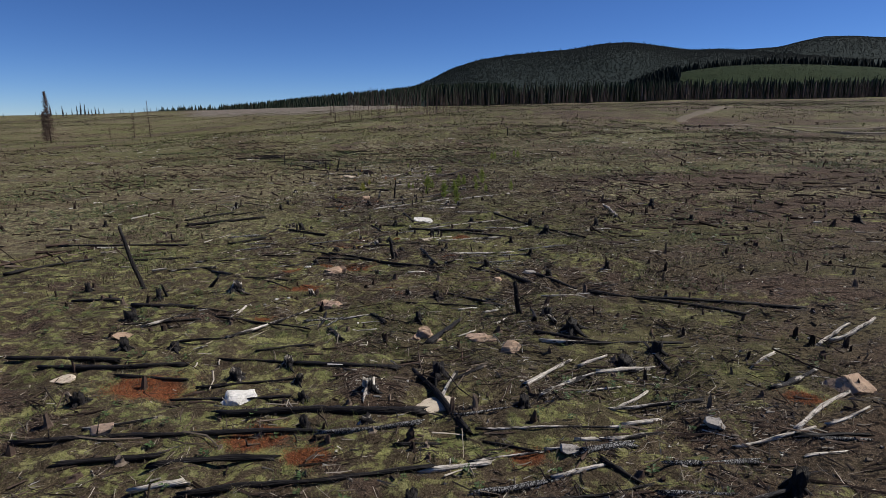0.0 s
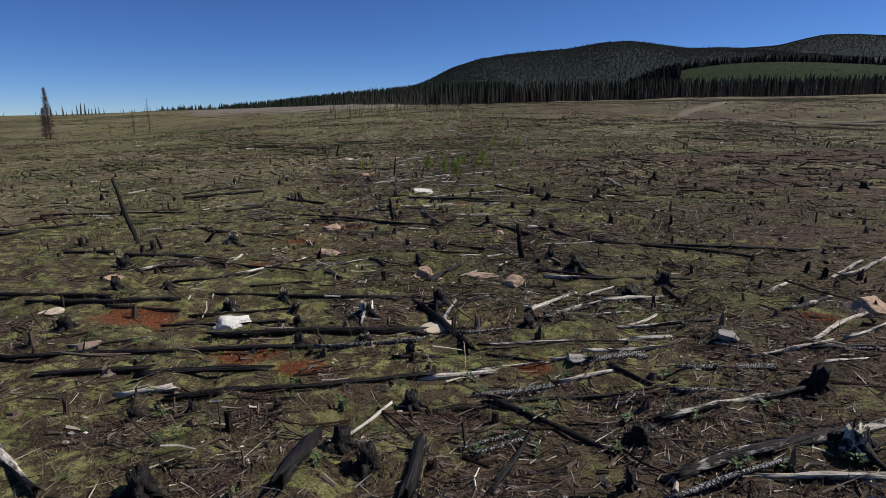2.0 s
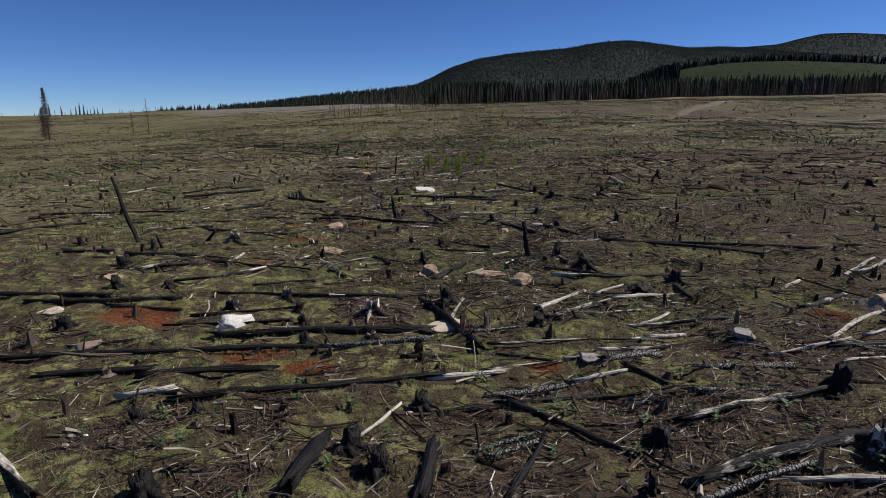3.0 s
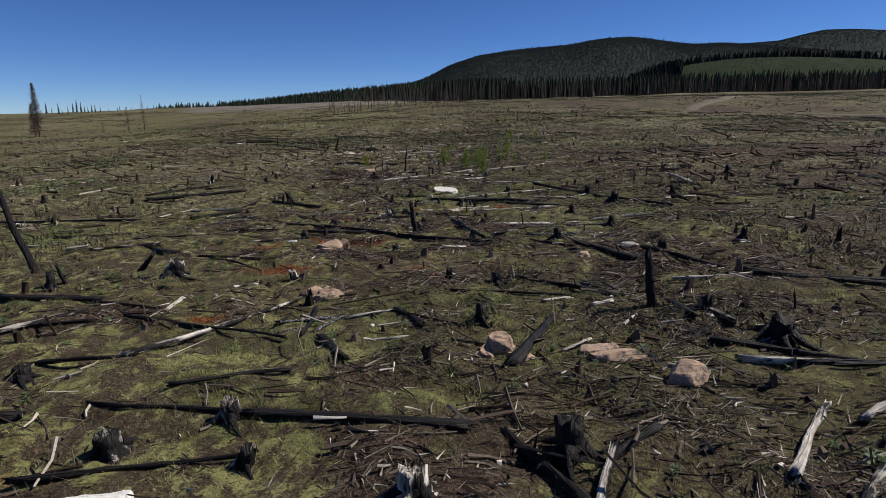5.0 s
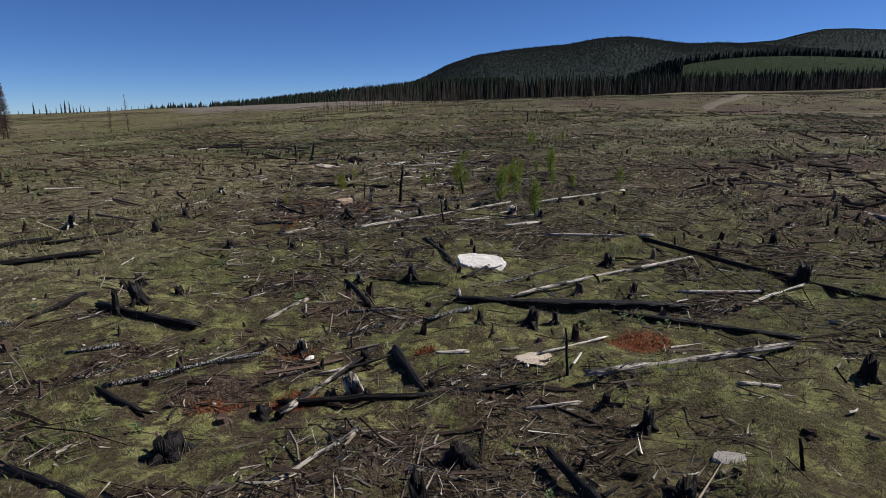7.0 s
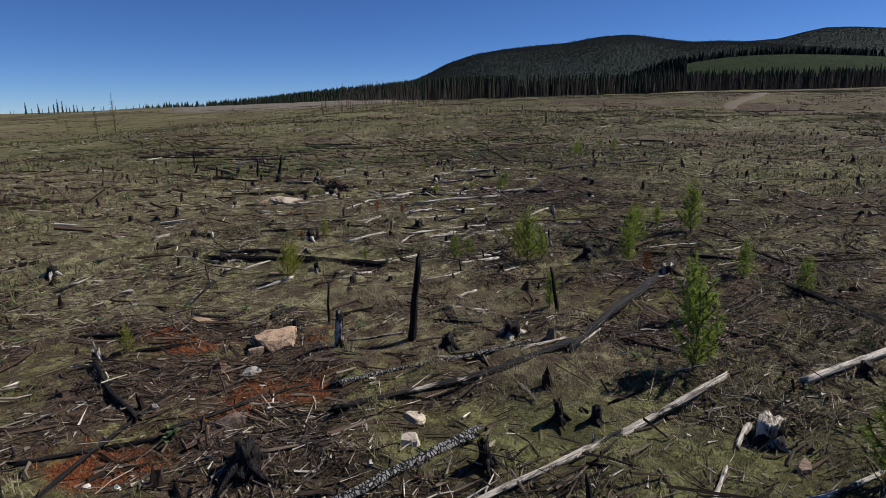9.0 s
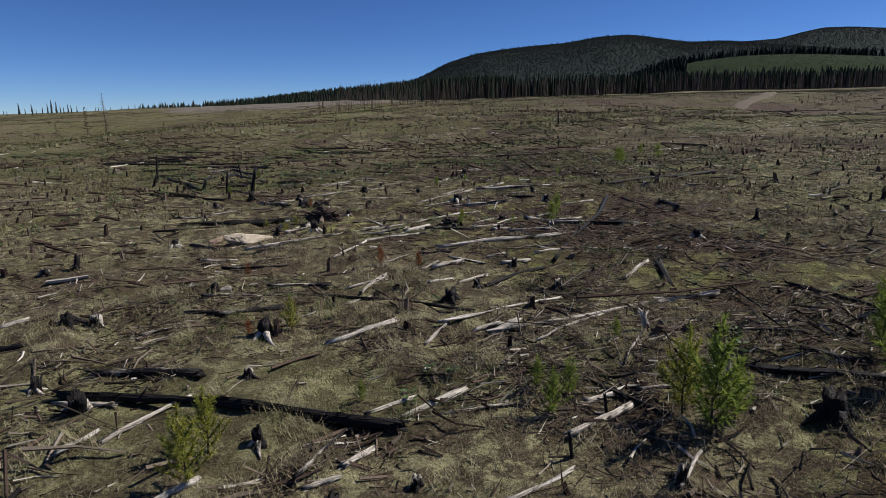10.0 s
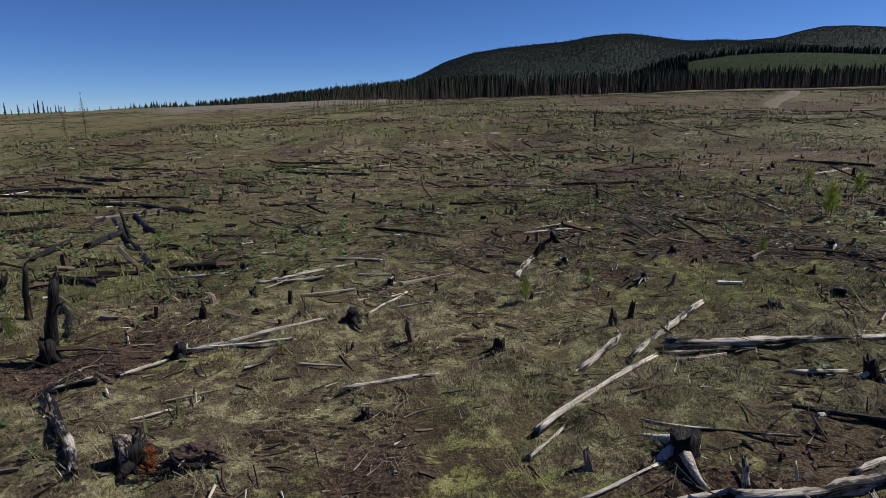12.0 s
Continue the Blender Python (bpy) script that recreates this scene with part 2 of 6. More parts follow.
STALKS = plain_varied("dead_stalks", [(0.03, 0.019, 0.014), (0.075, 0.046, 0.035), (0.13, 0.085, 0.064), (0.22, 0.17, 0.12), (0.085, 0.085, 0.03)], patches=[(2.2, (0.12, 0.072, 0.056), 0.5)])
HEATH = plain_varied("rough_growth", [(0.045, 0.032, 0.022), (0.09, 0.065, 0.042), (0.14, 0.135, 0.05), (0.28, 0.25, 0.13), (0.085, 0.11, 0.034), (0.12, 0.085, 0.058)], patches=[(9, (0.115, 0.072, 0.053), 0.7), (5, (0.30, 0.27, 0.155), 0.5), (14, (0.075, 0.115, 0.03), 0.65), (3, (0.085, 0.125, 0.035), 0.5)])
SOIL = rock_material("burnt_soil", (0.075, 0.043, 0.032), (0.035, 0.024, 0.019))
SCRUB = plain_varied("leafless_scrub", [(0.07, 0.042, 0.034), (0.10, 0.062, 0.048), (0.13, 0.09, 0.07)])
STRAW = plain_varied("dry_grass", [(0.14, 0.11, 0.062), (0.24, 0.20, 0.115), (0.35, 0.30, 0.185), (0.48, 0.42, 0.28), (0.23, 0.225, 0.11), (0.19, 0.145, 0.095)], patches=[(1.4, (0.14, 0.16, 0.055), 0.6), (0.6, (0.50, 0.44, 0.30), 0.55), (2.6, (0.15, 0.105, 0.072), 0.5), (0.385, (0.10, 0.072, 0.05), 0.8)])
MOSS = plain_varied("moss_tufts", [(0.15, 0.138, 0.042), (0.24, 0.225, 0.07), (0.35, 0.325, 0.12), (0.45, 0.41, 0.18), (0.20, 0.22, 0.065)], patches=[(1.6, (0.12, 0.155, 0.042), 0.55), (0.6, (0.46, 0.42, 0.20), 0.5), (0.385, (0.085, 0.058, 0.036), 0.75)])
GREENGRASS = plain_varied("fresh_grass", [(0.05, 0.075, 0.02), (0.085, 0.115, 0.03), (0.13, 0.16, 0.05), (0.19, 0.19, 0.07)])
FORBS = plain_varied("green_leaves", [(0.030, 0.062, 0.018), (0.055, 0.095, 0.030), (0.085, 0.125, 0.045)], 0.6)
RUSTY = plain_varied("rust_red_litter", [(0.12, 0.038, 0.014), (0.26, 0.085, 0.026), (0.38, 0.14, 0.045), (0.08, 0.036, 0.022)])
NEEDLES = see_through(plain_varied("pine_needles", [(0.085, 0.125, 0.022), (0.14, 0.19, 0.034), (0.22, 0.26, 0.06)], 0.6), (0.26, 0.33, 0.06), 0.45)
YELLOWING = see_through(plain_varied("yellowing_needles", [(0.15, 0.19, 0.03), (0.25, 0.27, 0.045), (0.36, 0.30, 0.06)], 0.6), (0.34, 0.34, 0.06), 0.35)
DEADNEEDLES = plain_varied("rust_needles", [(0.22, 0.07, 0.02), (0.34, 0.12, 0.035), (0.16, 0.06, 0.025)], 0.7)
BARK = plain_varied("pine_bark", [(0.06, 0.042, 0.03), (0.10, 0.07, 0.05)], 0.9, "each")
# the bluish cast of the far crowns is distance haze put into their colour
CONIFER = see_through(plain_varied("far_conifers", [(0.017, 0.025, 0.024), (0.019, 0.028, 0.026), (0.022, 0.031, 0.028)], 0.9, patches=[(120, (0.022, 0.029, 0.028), 0.5)]), (0.031, 0.045, 0.042), 0.55)
REGROWTH = see_through(plain_varied("regrowth", [(0.015, 0.026, 0.010), (0.018, 0.029, 0.012)], 0.9), (0.018, 0.028, 0.011), 0.5)
EDGEWOOD = see_through(plain_varied("edge_conifers", [(0.036, 0.054, 0.038), (0.046, 0.066, 0.044), (0.056, 0.076, 0.050), (0.10, 0.078, 0.062)], 0.9), (0.11, 0.145, 0.10), 0.55)
REDWOOD = plain_varied("fire_killed_conifers", [(0.06, 0.04, 0.033), (0.10, 0.07, 0.058), (0.17, 0.135, 0.115)], 0.9)
SPIRES = plain_varied("spruce_spires", [(0.028, 0.035, 0.04), (0.04, 0.046, 0.05), (0.055, 0.055, 0.058)], 0.9)
DEADTREE = plain_varied("dead_tree_wood", [(0.05, 0.035, 0.032), (0.085, 0.055, 0.045), (0.12, 0.075, 0.055)], 0.9)
# bluish like the crowns above it: haze painted into the hillside
FORESTFLOOR = hill_material("wooded_hillside", (0.018, 0.026, 0.025), (0.023, 0.031, 0.029), 22)
CUTBLOCK = hill_material("regrown_cutblock", (0.015, 0.026, 0.010), (0.021, 0.032, 0.013), 40)
ROAD = road_material()

# ---------------------------------------------------------------- terrain
def lattice(ix, iy, seed):
    n = np.sin(ix * 127.1 + iy * 311.7 + seed * 74.7) * 43758.5453
    return n - np.floor(n)


def vnoise(x, y, size, seed=0):
    """Smooth value noise from -1 to 1."""
    u, v = np.asarray(x, float) / size, np.asarray(y, float) / size
    iu, iv = np.floor(u), np.floor(v)
    fu, fv = u - iu, v - iv
    fu, fv = fu * fu * (3 - 2 * fu), fv * fv * (3 - 2 * fv)
    a = lattice(iu, iv, seed) * (1 - fu) + lattice(iu + 1, iv, seed) * fu
    b = lattice(iu, iv + 1, seed) * (1 - fu) + lattice(iu + 1, iv + 1, seed) * fu
    return 2 * (a * (1 - fv) + b * fv) - 1


def plane(x, y):
    return 0.35 + 0.03 * x + np.interp(y, [26, 33, 41, 48, 56, 64], [0, -0.3, -0.3, 0, 0.05, 0.15])


# broad lie of the land: the cut block, the dip beyond its low side and the rise to the wood's edge
ANCHORS = [(78, 196, 3.4), (102, 232, 3.6), (101, 249, 6.0), (134, 294, 9.9), (112, 165, 2.4), (-170, 342, -7.5), (11, 130, 3.0), (-23, 275, 5), (-192, 277, -6), (-100, 150, -3), (-546, 700, 3.0),
           (-338, 700, 9.0), (-147, 800, 20.5), (13, 800, 21.5), (172, 800, 25.5), (332, 800, 30.2), (491, 800, 32.7),
           (624, 800, 35), (114, 194, 3.1), (-300, 480, -1), (0, 500, 12.5), (250, 500, 18)]
ANCHORS += [(float(x), float(y), float(plane(x, y))) for x in (-60, -25, 0, 25, 60) for y in (-60, 10, 55, 90)]
_A = np.array(ANCHORS)


def _tps(d2):
    return np.where(d2 > 0, 0.5 * d2 * np.log(np.maximum(d2, 1e-9)), 0)


_n = len(_A)
_K = _tps(((_A[:, None, :2] - _A[None, :, :2]) ** 2).sum(-1)) + 300 * np.eye(_n)
_P = np.c_[np.ones(_n), _A[:, :2]]
_W = np.linalg.solve(np.block([[_K, _P], [_P.T, np.zeros((3, 3))]]), np.r_[_A[:, 2], 0, 0, 0])


def broad(x, y):
    x, y = np.asarray(x, float), np.asarray(y, float)
    r = np.hypot(x, y) + 1e-6
    k = np.minimum(1, np.minimum(1100 / r, 790 / np.maximum(y, 1)))
    px, py = x * k, y * k
    py = np.maximum(py, -80 + 0 * py)
    z = _W[-3] + _W[-2] * px + _W[-1] * py
    for (ax, ay, _), w in zip(ANCHORS, _W):
        z = z + w * _tps((px - ax) ** 2 + (py - ay) ** 2)
    return z


def land(x, y):
    """Height of the ground."""
    x, y = np.asarray(x, float), np.asarray(y, float)
    d = np.hypot(x + 3, np.maximum(np.abs(y - 45) - 45, 0))
    s = np.clip((d - 30) / 60, 0, 1)
    s = s * s * (3 - 2 * s)
    z = plane(x, y) * (1 - s) + broad(x, y) * s
    z = z + 0.085 * vnoise(x, y, 2.1, 1) + 0.095 * vnoise(x, y, 0.75, 2) + 0.07 * vnoise(x, y, 0.38, 3)
    z = z + (0.10 + 0.5 * s) * vnoise(x, y, 7.5, 4) + 0.9 * s * vnoise(x, y, 31, 5)
    return z


def high(x, y):
    return float(land(x, y))


def span(v, lo, hi):
    """Rises from 0 at lo to 1 at hi."""
    return np.clip((v - lo) / (hi - lo), 0, 1)


def cover(x, y):
    """How mossy and how grassy the ground is, 0 to 1 each."""
    x, y = np.asarray(x, float), np.asarray(y, float)
    big = 0.35 * vnoise(x, y, 5.5, 11) + 0.9 * vnoise(x, y * 1.3, 1.9, 12) + 0.85 * vnoise(x, y, 0.8, 13)
    upper = span(y - 0.8 * np.minimum(x + 9, 0), 42, 54)
    brushy = span(x, -1.5, 1.5) * np.clip(1.4 - np.abs(y - 55) / 6, 0, 1)
    moss = 0.68 + 0.85 * big - 0.010 * np.clip(x, -34, 16) - 0.30 * brushy - 0.34 * upper - 0.08 * span(y, 80, 140)
    moss = moss - 0.18 * span(x, -1.5, 2.5) * span(-y, -26, -20) - 0.10 * span(x, 0, 8) * span(-y, -24, -18)
    moss = moss - 0.26 * span(x, 2.5, 7.5) * span(-y, -64, -50) * span(y, 22, 27)
    moss = moss + 0.22 * np.clip(1.3 - np.abs(y - 34) / 8, 0, 1) + 0.34 * span(-x, 2.5, 5.5) * span(-y, -32, -24)
    upper = upper * np.clip(1.3 - y / 170, 0.36, 1)
    grass = 0.12 + upper * (0.62 + 0.9 * (vnoise(x, y, 7.5, 14) + 0.7 * vnoise(x, y, 2.2, 15))) - 0.55 * brushy
    grass = grass + 0.26 * span(-x, 11, 17) * upper + 0.40 * span(-x, 6, 11) * np.clip(1.6 - np.abs(y - 44) / 10, 0, 1)
    grass = grass + 0.26 * span(-x, 1, 5) * span(y, 48, 56) * span(-y, -92, -80)
    moss = moss - 0.30 * span(x, 3.5, 8) * span(-y, -64, -46) - 0.12 * span(x, -2, 3) * span(-y, -18, -14)
    moss = moss - 0.22 * span(x, -1.5, 2) * span(-y, -46, -36) * span(y, 16, 20)
    burnt = np.clip(1.4 - np.abs(y - 28.6) / 2.6, 0, 1) * np.clip(1.5 - np.abs(x + 0.3) / 3.2, 0, 1)
    moss = moss - 0.38 * burnt
    dug = np.clip(1.4 - np.abs(y - 48.6) / 2.6, 0, 1) * span(-x, 4.2, 6)
    return np.clip(moss - 0.35 * dug, 0, 1), np.clip(grass - 0.7 * dug, 0, 1)

# ---------------------------------------------------------------- tools
def mesh_of(name, verts, faces, mat, smooth=False, grain=None):
    me = bpy.data.meshes.new(name)
    me.from_pydata(verts if isinstance(verts, list) else verts.tolist(), [], faces if isinstance(faces, list) else faces.tolist())
    me.materials.append(mat)
    if mat.name in WOODEN:
        me.attributes.new("grain", "FLOAT_VECTOR", "POINT").data.foreach_set("vector", np.asarray(verts if grain is None else grain, np.float32).ravel())
    if smooth:
        me.polygons.foreach_set("use_smooth", np.ones(len(me.polygons), bool))
    me.update()
    return me


def part(name, me, parent, label="", m=None):
    ob = new(name, me)
    ob.parent = parent
    if m is not None:
        ob.matrix_basis = m
    return tagged(ob, label) if label else ob


# orange-red patches of fire-scorched litter: x, y, radius
RUST = [(1.3, 13.6, 0.2), (-2.9, 13.7, 0.27), (-4.1, 14.4, 0.44), (7.6, 15.4, 0.27), (-7.5, 16.7, 0.56), (-6.1, 21.4, 0.17), (-1.8, 23.7, 0.12), (-2.4, 24.6, 0.13), (-5.7, 24.9, 0.44), (-6.8, 27.6, 0.25), (-3.9, 27.9, 0.18), (-5.5, 28.5, 0.2), (-4.2, 28.6, 0.44), (0.0, 29.7, 0.22), (-5.6, 33.2, 0.17), (-4.6, 33.4, 0.21), (-2.8, 34.7, 0.09), (-4.9, 34.8, 0.15), (0.7, 34.9, 0.32), (-7.8, 45.4, 0.16), (-7.5, 46.5, 0.39), (-6.3, 47.5, 0.23), (-6.0, 48.2, 0.49), (-7.9, 49.8, 0.28), (-5.8, 50.0, 0.08), (-8.5, 50.2, 0.2), (-5.8, 50.6, 0.11)]


def graded(a, b, c, d, fine, coarse):
    """Grid lines, fine between b and c, growing outward to a and d."""
    mid = list(np.arange(b, c, fine))
    out, s, v = [], fine, c
    while v < d:
        out.append(v)
        s = min(s * 1.11, coarse)
        v += s
    low, s, v = [], fine, b
    while v > a:
        s = min(s * 1.11, coarse)
        v -= s
        low.append(v)
    return np.array(low[::-1] + mid + out)


def build_ground():
    gx, gy = graded(-4200, -13, 8, 4200, 0.165, 260), graded(-600, 7, 80, 4600, 0.165, 260)
    X, Y = np.meshgrid(gx, gy)
    x, y = X.ravel(), Y.ravel()
    v = np.c_[x, y, land(x, y)]
    w, h = len(gx), len(gy)
    i = (np.arange(h - 1)[:, None] * w + np.arange(w - 1)[None]).ravel()
    me = mesh_of("ground", v, np.c_[i, i + 1, i + w + 1, i + w], GROUND, True)
    moss, grass = cover(x, y)
    rust = np.zeros(len(x))
    for rx, ry, rr in RUST:
        rust = np.maximum(rust, np.clip(1.25 - np.hypot((x - rx) / 1.5, (y - ry)) / rr * 0.75, 0, 1))
    side = x / np.maximum(y, 1)
    pale = span(y, 560, 640) * span(side, -0.50, -0.42) * span(-side, 0.0, 0.12) * 0.75 + 0.5 * vnoise(x, y, 60, 71) * span(y, 500, 600)
    for key, val in (("moss", moss), ("grass", grass), ("rust", rust), ("pale", np.clip(pale, 0, 1))):
        me.attributes.new(key, "FLOAT", "POINT").data.foreach_set("value", val.astype(np.float32))
    tagged(new("ground", me), "burnt clear-cut slope of moss, dry grass and charred litter", "ground", kind="structure")


def ribbon(name, label, way, width):
    """A gravel track that follows the ground."""
    pts = []
    for (ax, ay), (bx, by) in zip(way, way[1:]):
        k = max(2, int(math.hypot(bx - ax, by - ay) / 2))
        pts += [(ax + (bx - ax) * i / k, ay + (by - ay) * i / k) for i in range(k)]
    pts = np.array(pts)
    for _ in range(12):
        pts[1:-1] = (pts[:-2] + 2 * pts[1:-1] + pts[2:]) / 4
    d = np.gradient(pts, axis=0)
    d /= np.linalg.norm(d, axis=1)[:, None]
    nrm = np.c_[-d[:, 1], d[:, 0]]
    rows = []
    for s in (-1.15, -1, -0.5, 0, 0.5, 1, 1.15):
        q = pts + nrm * (s * width / 2)
        rows.append(np.c_[q, land(*q.T) + (0.22 + 0.08 * (1 - s * s) if abs(s) <= 1 else -0.3)])
    n = len(pts)
    v = np.concatenate(rows)
    f = [(a * n + i, a * n + i + 1, (a + 1) * n + i + 1, (a + 1) * n + i) for a in range(len(rows) - 1) for i in range(n - 1)]
    me = mesh_of(name, v, f, ROAD, True)
    tagged(new(name, me), label, "road", kind="structure")


build_ground()
ribbon("road", "pale gravel forest road that bends up through the clear-cut",
       [(150, 196), (124, 215), (104, 230), (97, 240), (100, 250), (114, 268), (132, 291), (142, 306), (151, 321), (172, 356)], 4.6)
ribbon("road_branch", "pale gravel track between the burnt stumps",
       [(110, 197), (108, 184), (107, 172), (111, 163), (130, 152), (170, 143)], 3.2)

# ---------------------------------------------------------------- hills and woods
def sight(px, elev, depth):
    """A far place: bearing as sideways slope, elevation as slope, both from the start of the walk."""
    return np.c_[px * depth, depth + 0 * px, 6.6 + elev * depth]


def hill(name, label, bearings, heights, near, far, foot, mat, lump):
    """A rounded hillside whose crest stands at the given slopes of sight; returns a function for heights on it."""
    n, m = 140, 46
    u = np.linspace(bearings[0], bearings[-1], n)
    crest = np.interp(u, bearings, heights)
    k = np.array([0.04, 0.24, 0.44, 0.24, 0.04])
    crest = np.convolve(np.pad(crest, 2, "edge"), k, "valid")
    s = np.linspace(0, 1.35, m)

    def place(uu, ss):
        c = np.interp(uu, u, crest)
        depth = near + (far - near) * ss
        top, base = 6.6 + c * far, foot
        rise = np.where(ss <= 1, np.sin(np.clip(ss, 0, 1) * np.pi / 2) ** 1.25, 1 - 1.6 * (ss - 1) ** 2)
        x, y = uu * depth, depth
        z = base + (top - base) * rise
        bumps = lump * (vnoise(x, y, 260, 31) + 0.5 * vnoise(x, y, 110, 32)) * np.clip(1 - np.abs(ss - 0.45) * 2.2, 0, 1)
        return np.stack([x, y, z + bumps], -1)

    U, S = np.meshgrid(u, s)
    v = place(U.ravel(), S.ravel())
    i = (np.arange(m - 1)[:, None] * n + np.arange(n - 1)[None]).ravel()
    me = mesh_of(name, v, np.c_[i, i + 1, i + n + 1, i + n], mat, True)
    tagged(new(name, me), label, "hill", kind="structure")
    return place, u


def woods(name, label, places, heights, mat, tiers, sides, slim=0.17):
    """Many conifers as stuff: cones stacked in tiers with ragged skirts."""
    rng = np.random.default_rng(len(places))
    verts, faces, base = [], [], 0
    ang = np.arange(sides) / sides * 2 * np.pi
    for p, h in zip(places, heights):
        lean = rng.normal(0, 0.012, 2) * h
        a0 = rng.random() * 6.28
        w = slim * rng.uniform(0.75, 1.3)
        for t in range(tiers):
            z0, z1 = h * (0.10 + 0.78 * t / tiers), h * min(1, 0.10 + 0.78 * (t + 1) / tiers + 0.22)
            r = h * w * (1 - 0.8 * t / tiers) * rng.uniform(0.7, 1.25, sides)
            ring = np.c_[p[0] + r * np.cos(ang + a0 + t) + lean[0] * z0 / h, p[1] + r * np.sin(ang + a0 + t) + lean[1] * z0 / h, p[2] + z0 + rng.uniform(-0.04, 0.04, sides) * h]
            verts += ring.tolist()
            verts.append([p[0] + lean[0] * z1 / h, p[1] + lean[1] * z1 / h, p[2] + z1])
            faces += [(base + i, base + (i + 1) % sides, base + sides) for i in range(sides)]
            base += sides + 1
    me = mesh_of(name, verts, faces, mat)
    return tagged(new(name, me), label, "trees", kind="stuff")


def bare_poles(name, label, places, heights, mat):
    """Trunks of dead trees with short stubs, far off."""
    rng = np.random.default_rng(len(places) + 5)
    verts, faces, b = [], [], 0
    for p, h in zip(places, heights):
        lx, ly = rng.normal(0, 0.03, 2) * h
        r = 0.012 * h + 0.06
        for k in range(3):
            a = 2.09 * k
            verts += [[p[0] + r * math.cos(a), p[1] + r * math.sin(a), p[2] - 0.5], [p[0] + lx + 0.3 * r * math.cos(a), p[1] + ly + 0.3 * r * math.sin(a), p[2] + h]]
        faces += [(b, b + 2, b + 3, b + 1), (b + 2, b + 4, b + 5, b + 3), (b + 4, b, b + 1, b + 5)]
        b += 6
        for _ in range(7):
            s, a, q = rng.uniform(0.35, 0.95), rng.random() * 6.28, rng.uniform(0.02, 0.06) * h
            c = [p[0] + lx * s, p[1] + ly * s, p[2] + h * s]
            verts += [c, [c[0], c[1], c[2] + 0.018 * h], [c[0] + q * math.cos(a), c[1] + q * math.sin(a), c[2] - 0.3 * q]]
            faces.append((b, b + 1, b + 2))
            b += 3
    me = mesh_of(name, verts, faces, mat)
    return tagged(new(name, me), label, "trees", kind="stuff")


def on_hill(place, lo, hi, count, s0, s1, seed):
    rng = np.random.default_rng(seed)
    return place(rng.uniform(lo, hi, count), s0 + (s1 - s0) * np.sqrt(rng.random(count)))


H = np.random.default_rng(77)
# slopes of sight across the view, from the first stand
main, _ = hill("hill_main", "long rounded mountain covered in dark conifers",
               [-0.10, -0.05, -0.02, 0.016, 0.066, 0.115, 0.165, 0.215, 0.265, 0.315, 0.365, 0.415, 0.465, 0.52, 0.60, 0.75, 1.0],
               [0.0395, 0.0455, 0.0575, 0.0755, 0.0905, 0.0975, 0.1025, 0.1065, 0.1155, 0.1185, 0.1125, 0.1065, 0.1085, 0.1055, 0.0995, 0.0895, 0.0795], 1350, 2250, 25, FORESTFLOOR, 16)
right, _ = hill("hill_right", "farther wooded mountain shoulder under the open sky",
                [0.36, 0.42, 0.50, 0.56, 0.60, 0.635, 0.68, 0.74, 0.80, 0.90, 1.1],
                [0.0915, 0.1055, 0.1085, 0.1125, 0.1225, 0.1295, 0.1305, 0.1285, 0.1275, 0.1215, 0.1115], 1900, 2700, 60, FORESTFLOOR, 14)
cut, _ = hill("hill_cutblock", "smooth pale green regrown cutblock below the mountain",
              [0.27, 0.31, 0.34, 0.365, 0.415, 0.47, 0.52, 0.58, 0.64, 0.72, 0.80, 0.9, 1.1],
              [0.030, 0.042, 0.054, 0.064, 0.076, 0.083, 0.086, 0.087, 0.086, 0.083, 0.078, 0.073, 0.067], 950, 1250, 34, CUTBLOCK, 3)
low, _ = hill("hill_low", "low wooded ridge at the edge of the clear-cut",
              [-0.50, -0.46, -0.38, -0.32, -0.24, -0.16, -0.08, -0.02, 0.05, 0.12],
              [-0.01, -0.006, 0.0, 0.008, 0.018, 0.027, 0.034, 0.041, 0.044, 0.044], 800, 1080, 10, FORESTFLOOR, 2)

p = on_hill(main, -0.09, 0.72, 42000, 0.05, 0.96, 1)
p[:, 2] -= 0.6
woods("mountain_forest", "dark green conifer forest clothing the mountain", p, H.uniform(1.6, 3.6, len(p)), CONIFER, 1, 4, 1.0)
p = on_hill(main, -0.09, 0.72, 3500, 0.95, 1.05, 11)
woods("mountain_crest_forest", "conifers standing along the mountain's crest", p, H.uniform(6, 14, len(p)), CONIFER, 1, 5)
p = on_hill(right, 0.37, 1.0, 20000, 0.1, 1.05, 2)
p[:, 2] -= 0.6
woods("shoulder_forest", "dark green conifers on the far shoulder", p, H.uniform(1.8, 4.0, len(p)), CONIFER, 1, 4, 1.0)
p = on_hill(low, -0.48, 0.11, 3600, 0.15, 1.04, 3)
woods("ridge_forest", "dense dark conifers along the low ridge", p, H.uniform(9, 16, len(p)), EDGEWOOD, 2, 5)
u = np.concatenate([H.uniform(0.31, 0.40, 500), H.uniform(0.4, 1.0, 900)])
p = cut(u, np.concatenate([H.uniform(0.3, 1.1, 500), H.uniform(1.0, 1.25, 900)]))
woods("cutblock_edge_forest", "conifers round the regrown cutblock", p, H.uniform(13, 22, len(p)), CONIFER, 1, 5)


p = cut(H.uniform(0.34, 1.0, 5000), H.uniform(0.05, 1.0, 5000))
woods("cutblock_regrowth", "young conifers regrowing over the old cutblock", p, H.uniform(0.4, 1.1, len(p)), REGROWTH, 1, 4, 1.6)


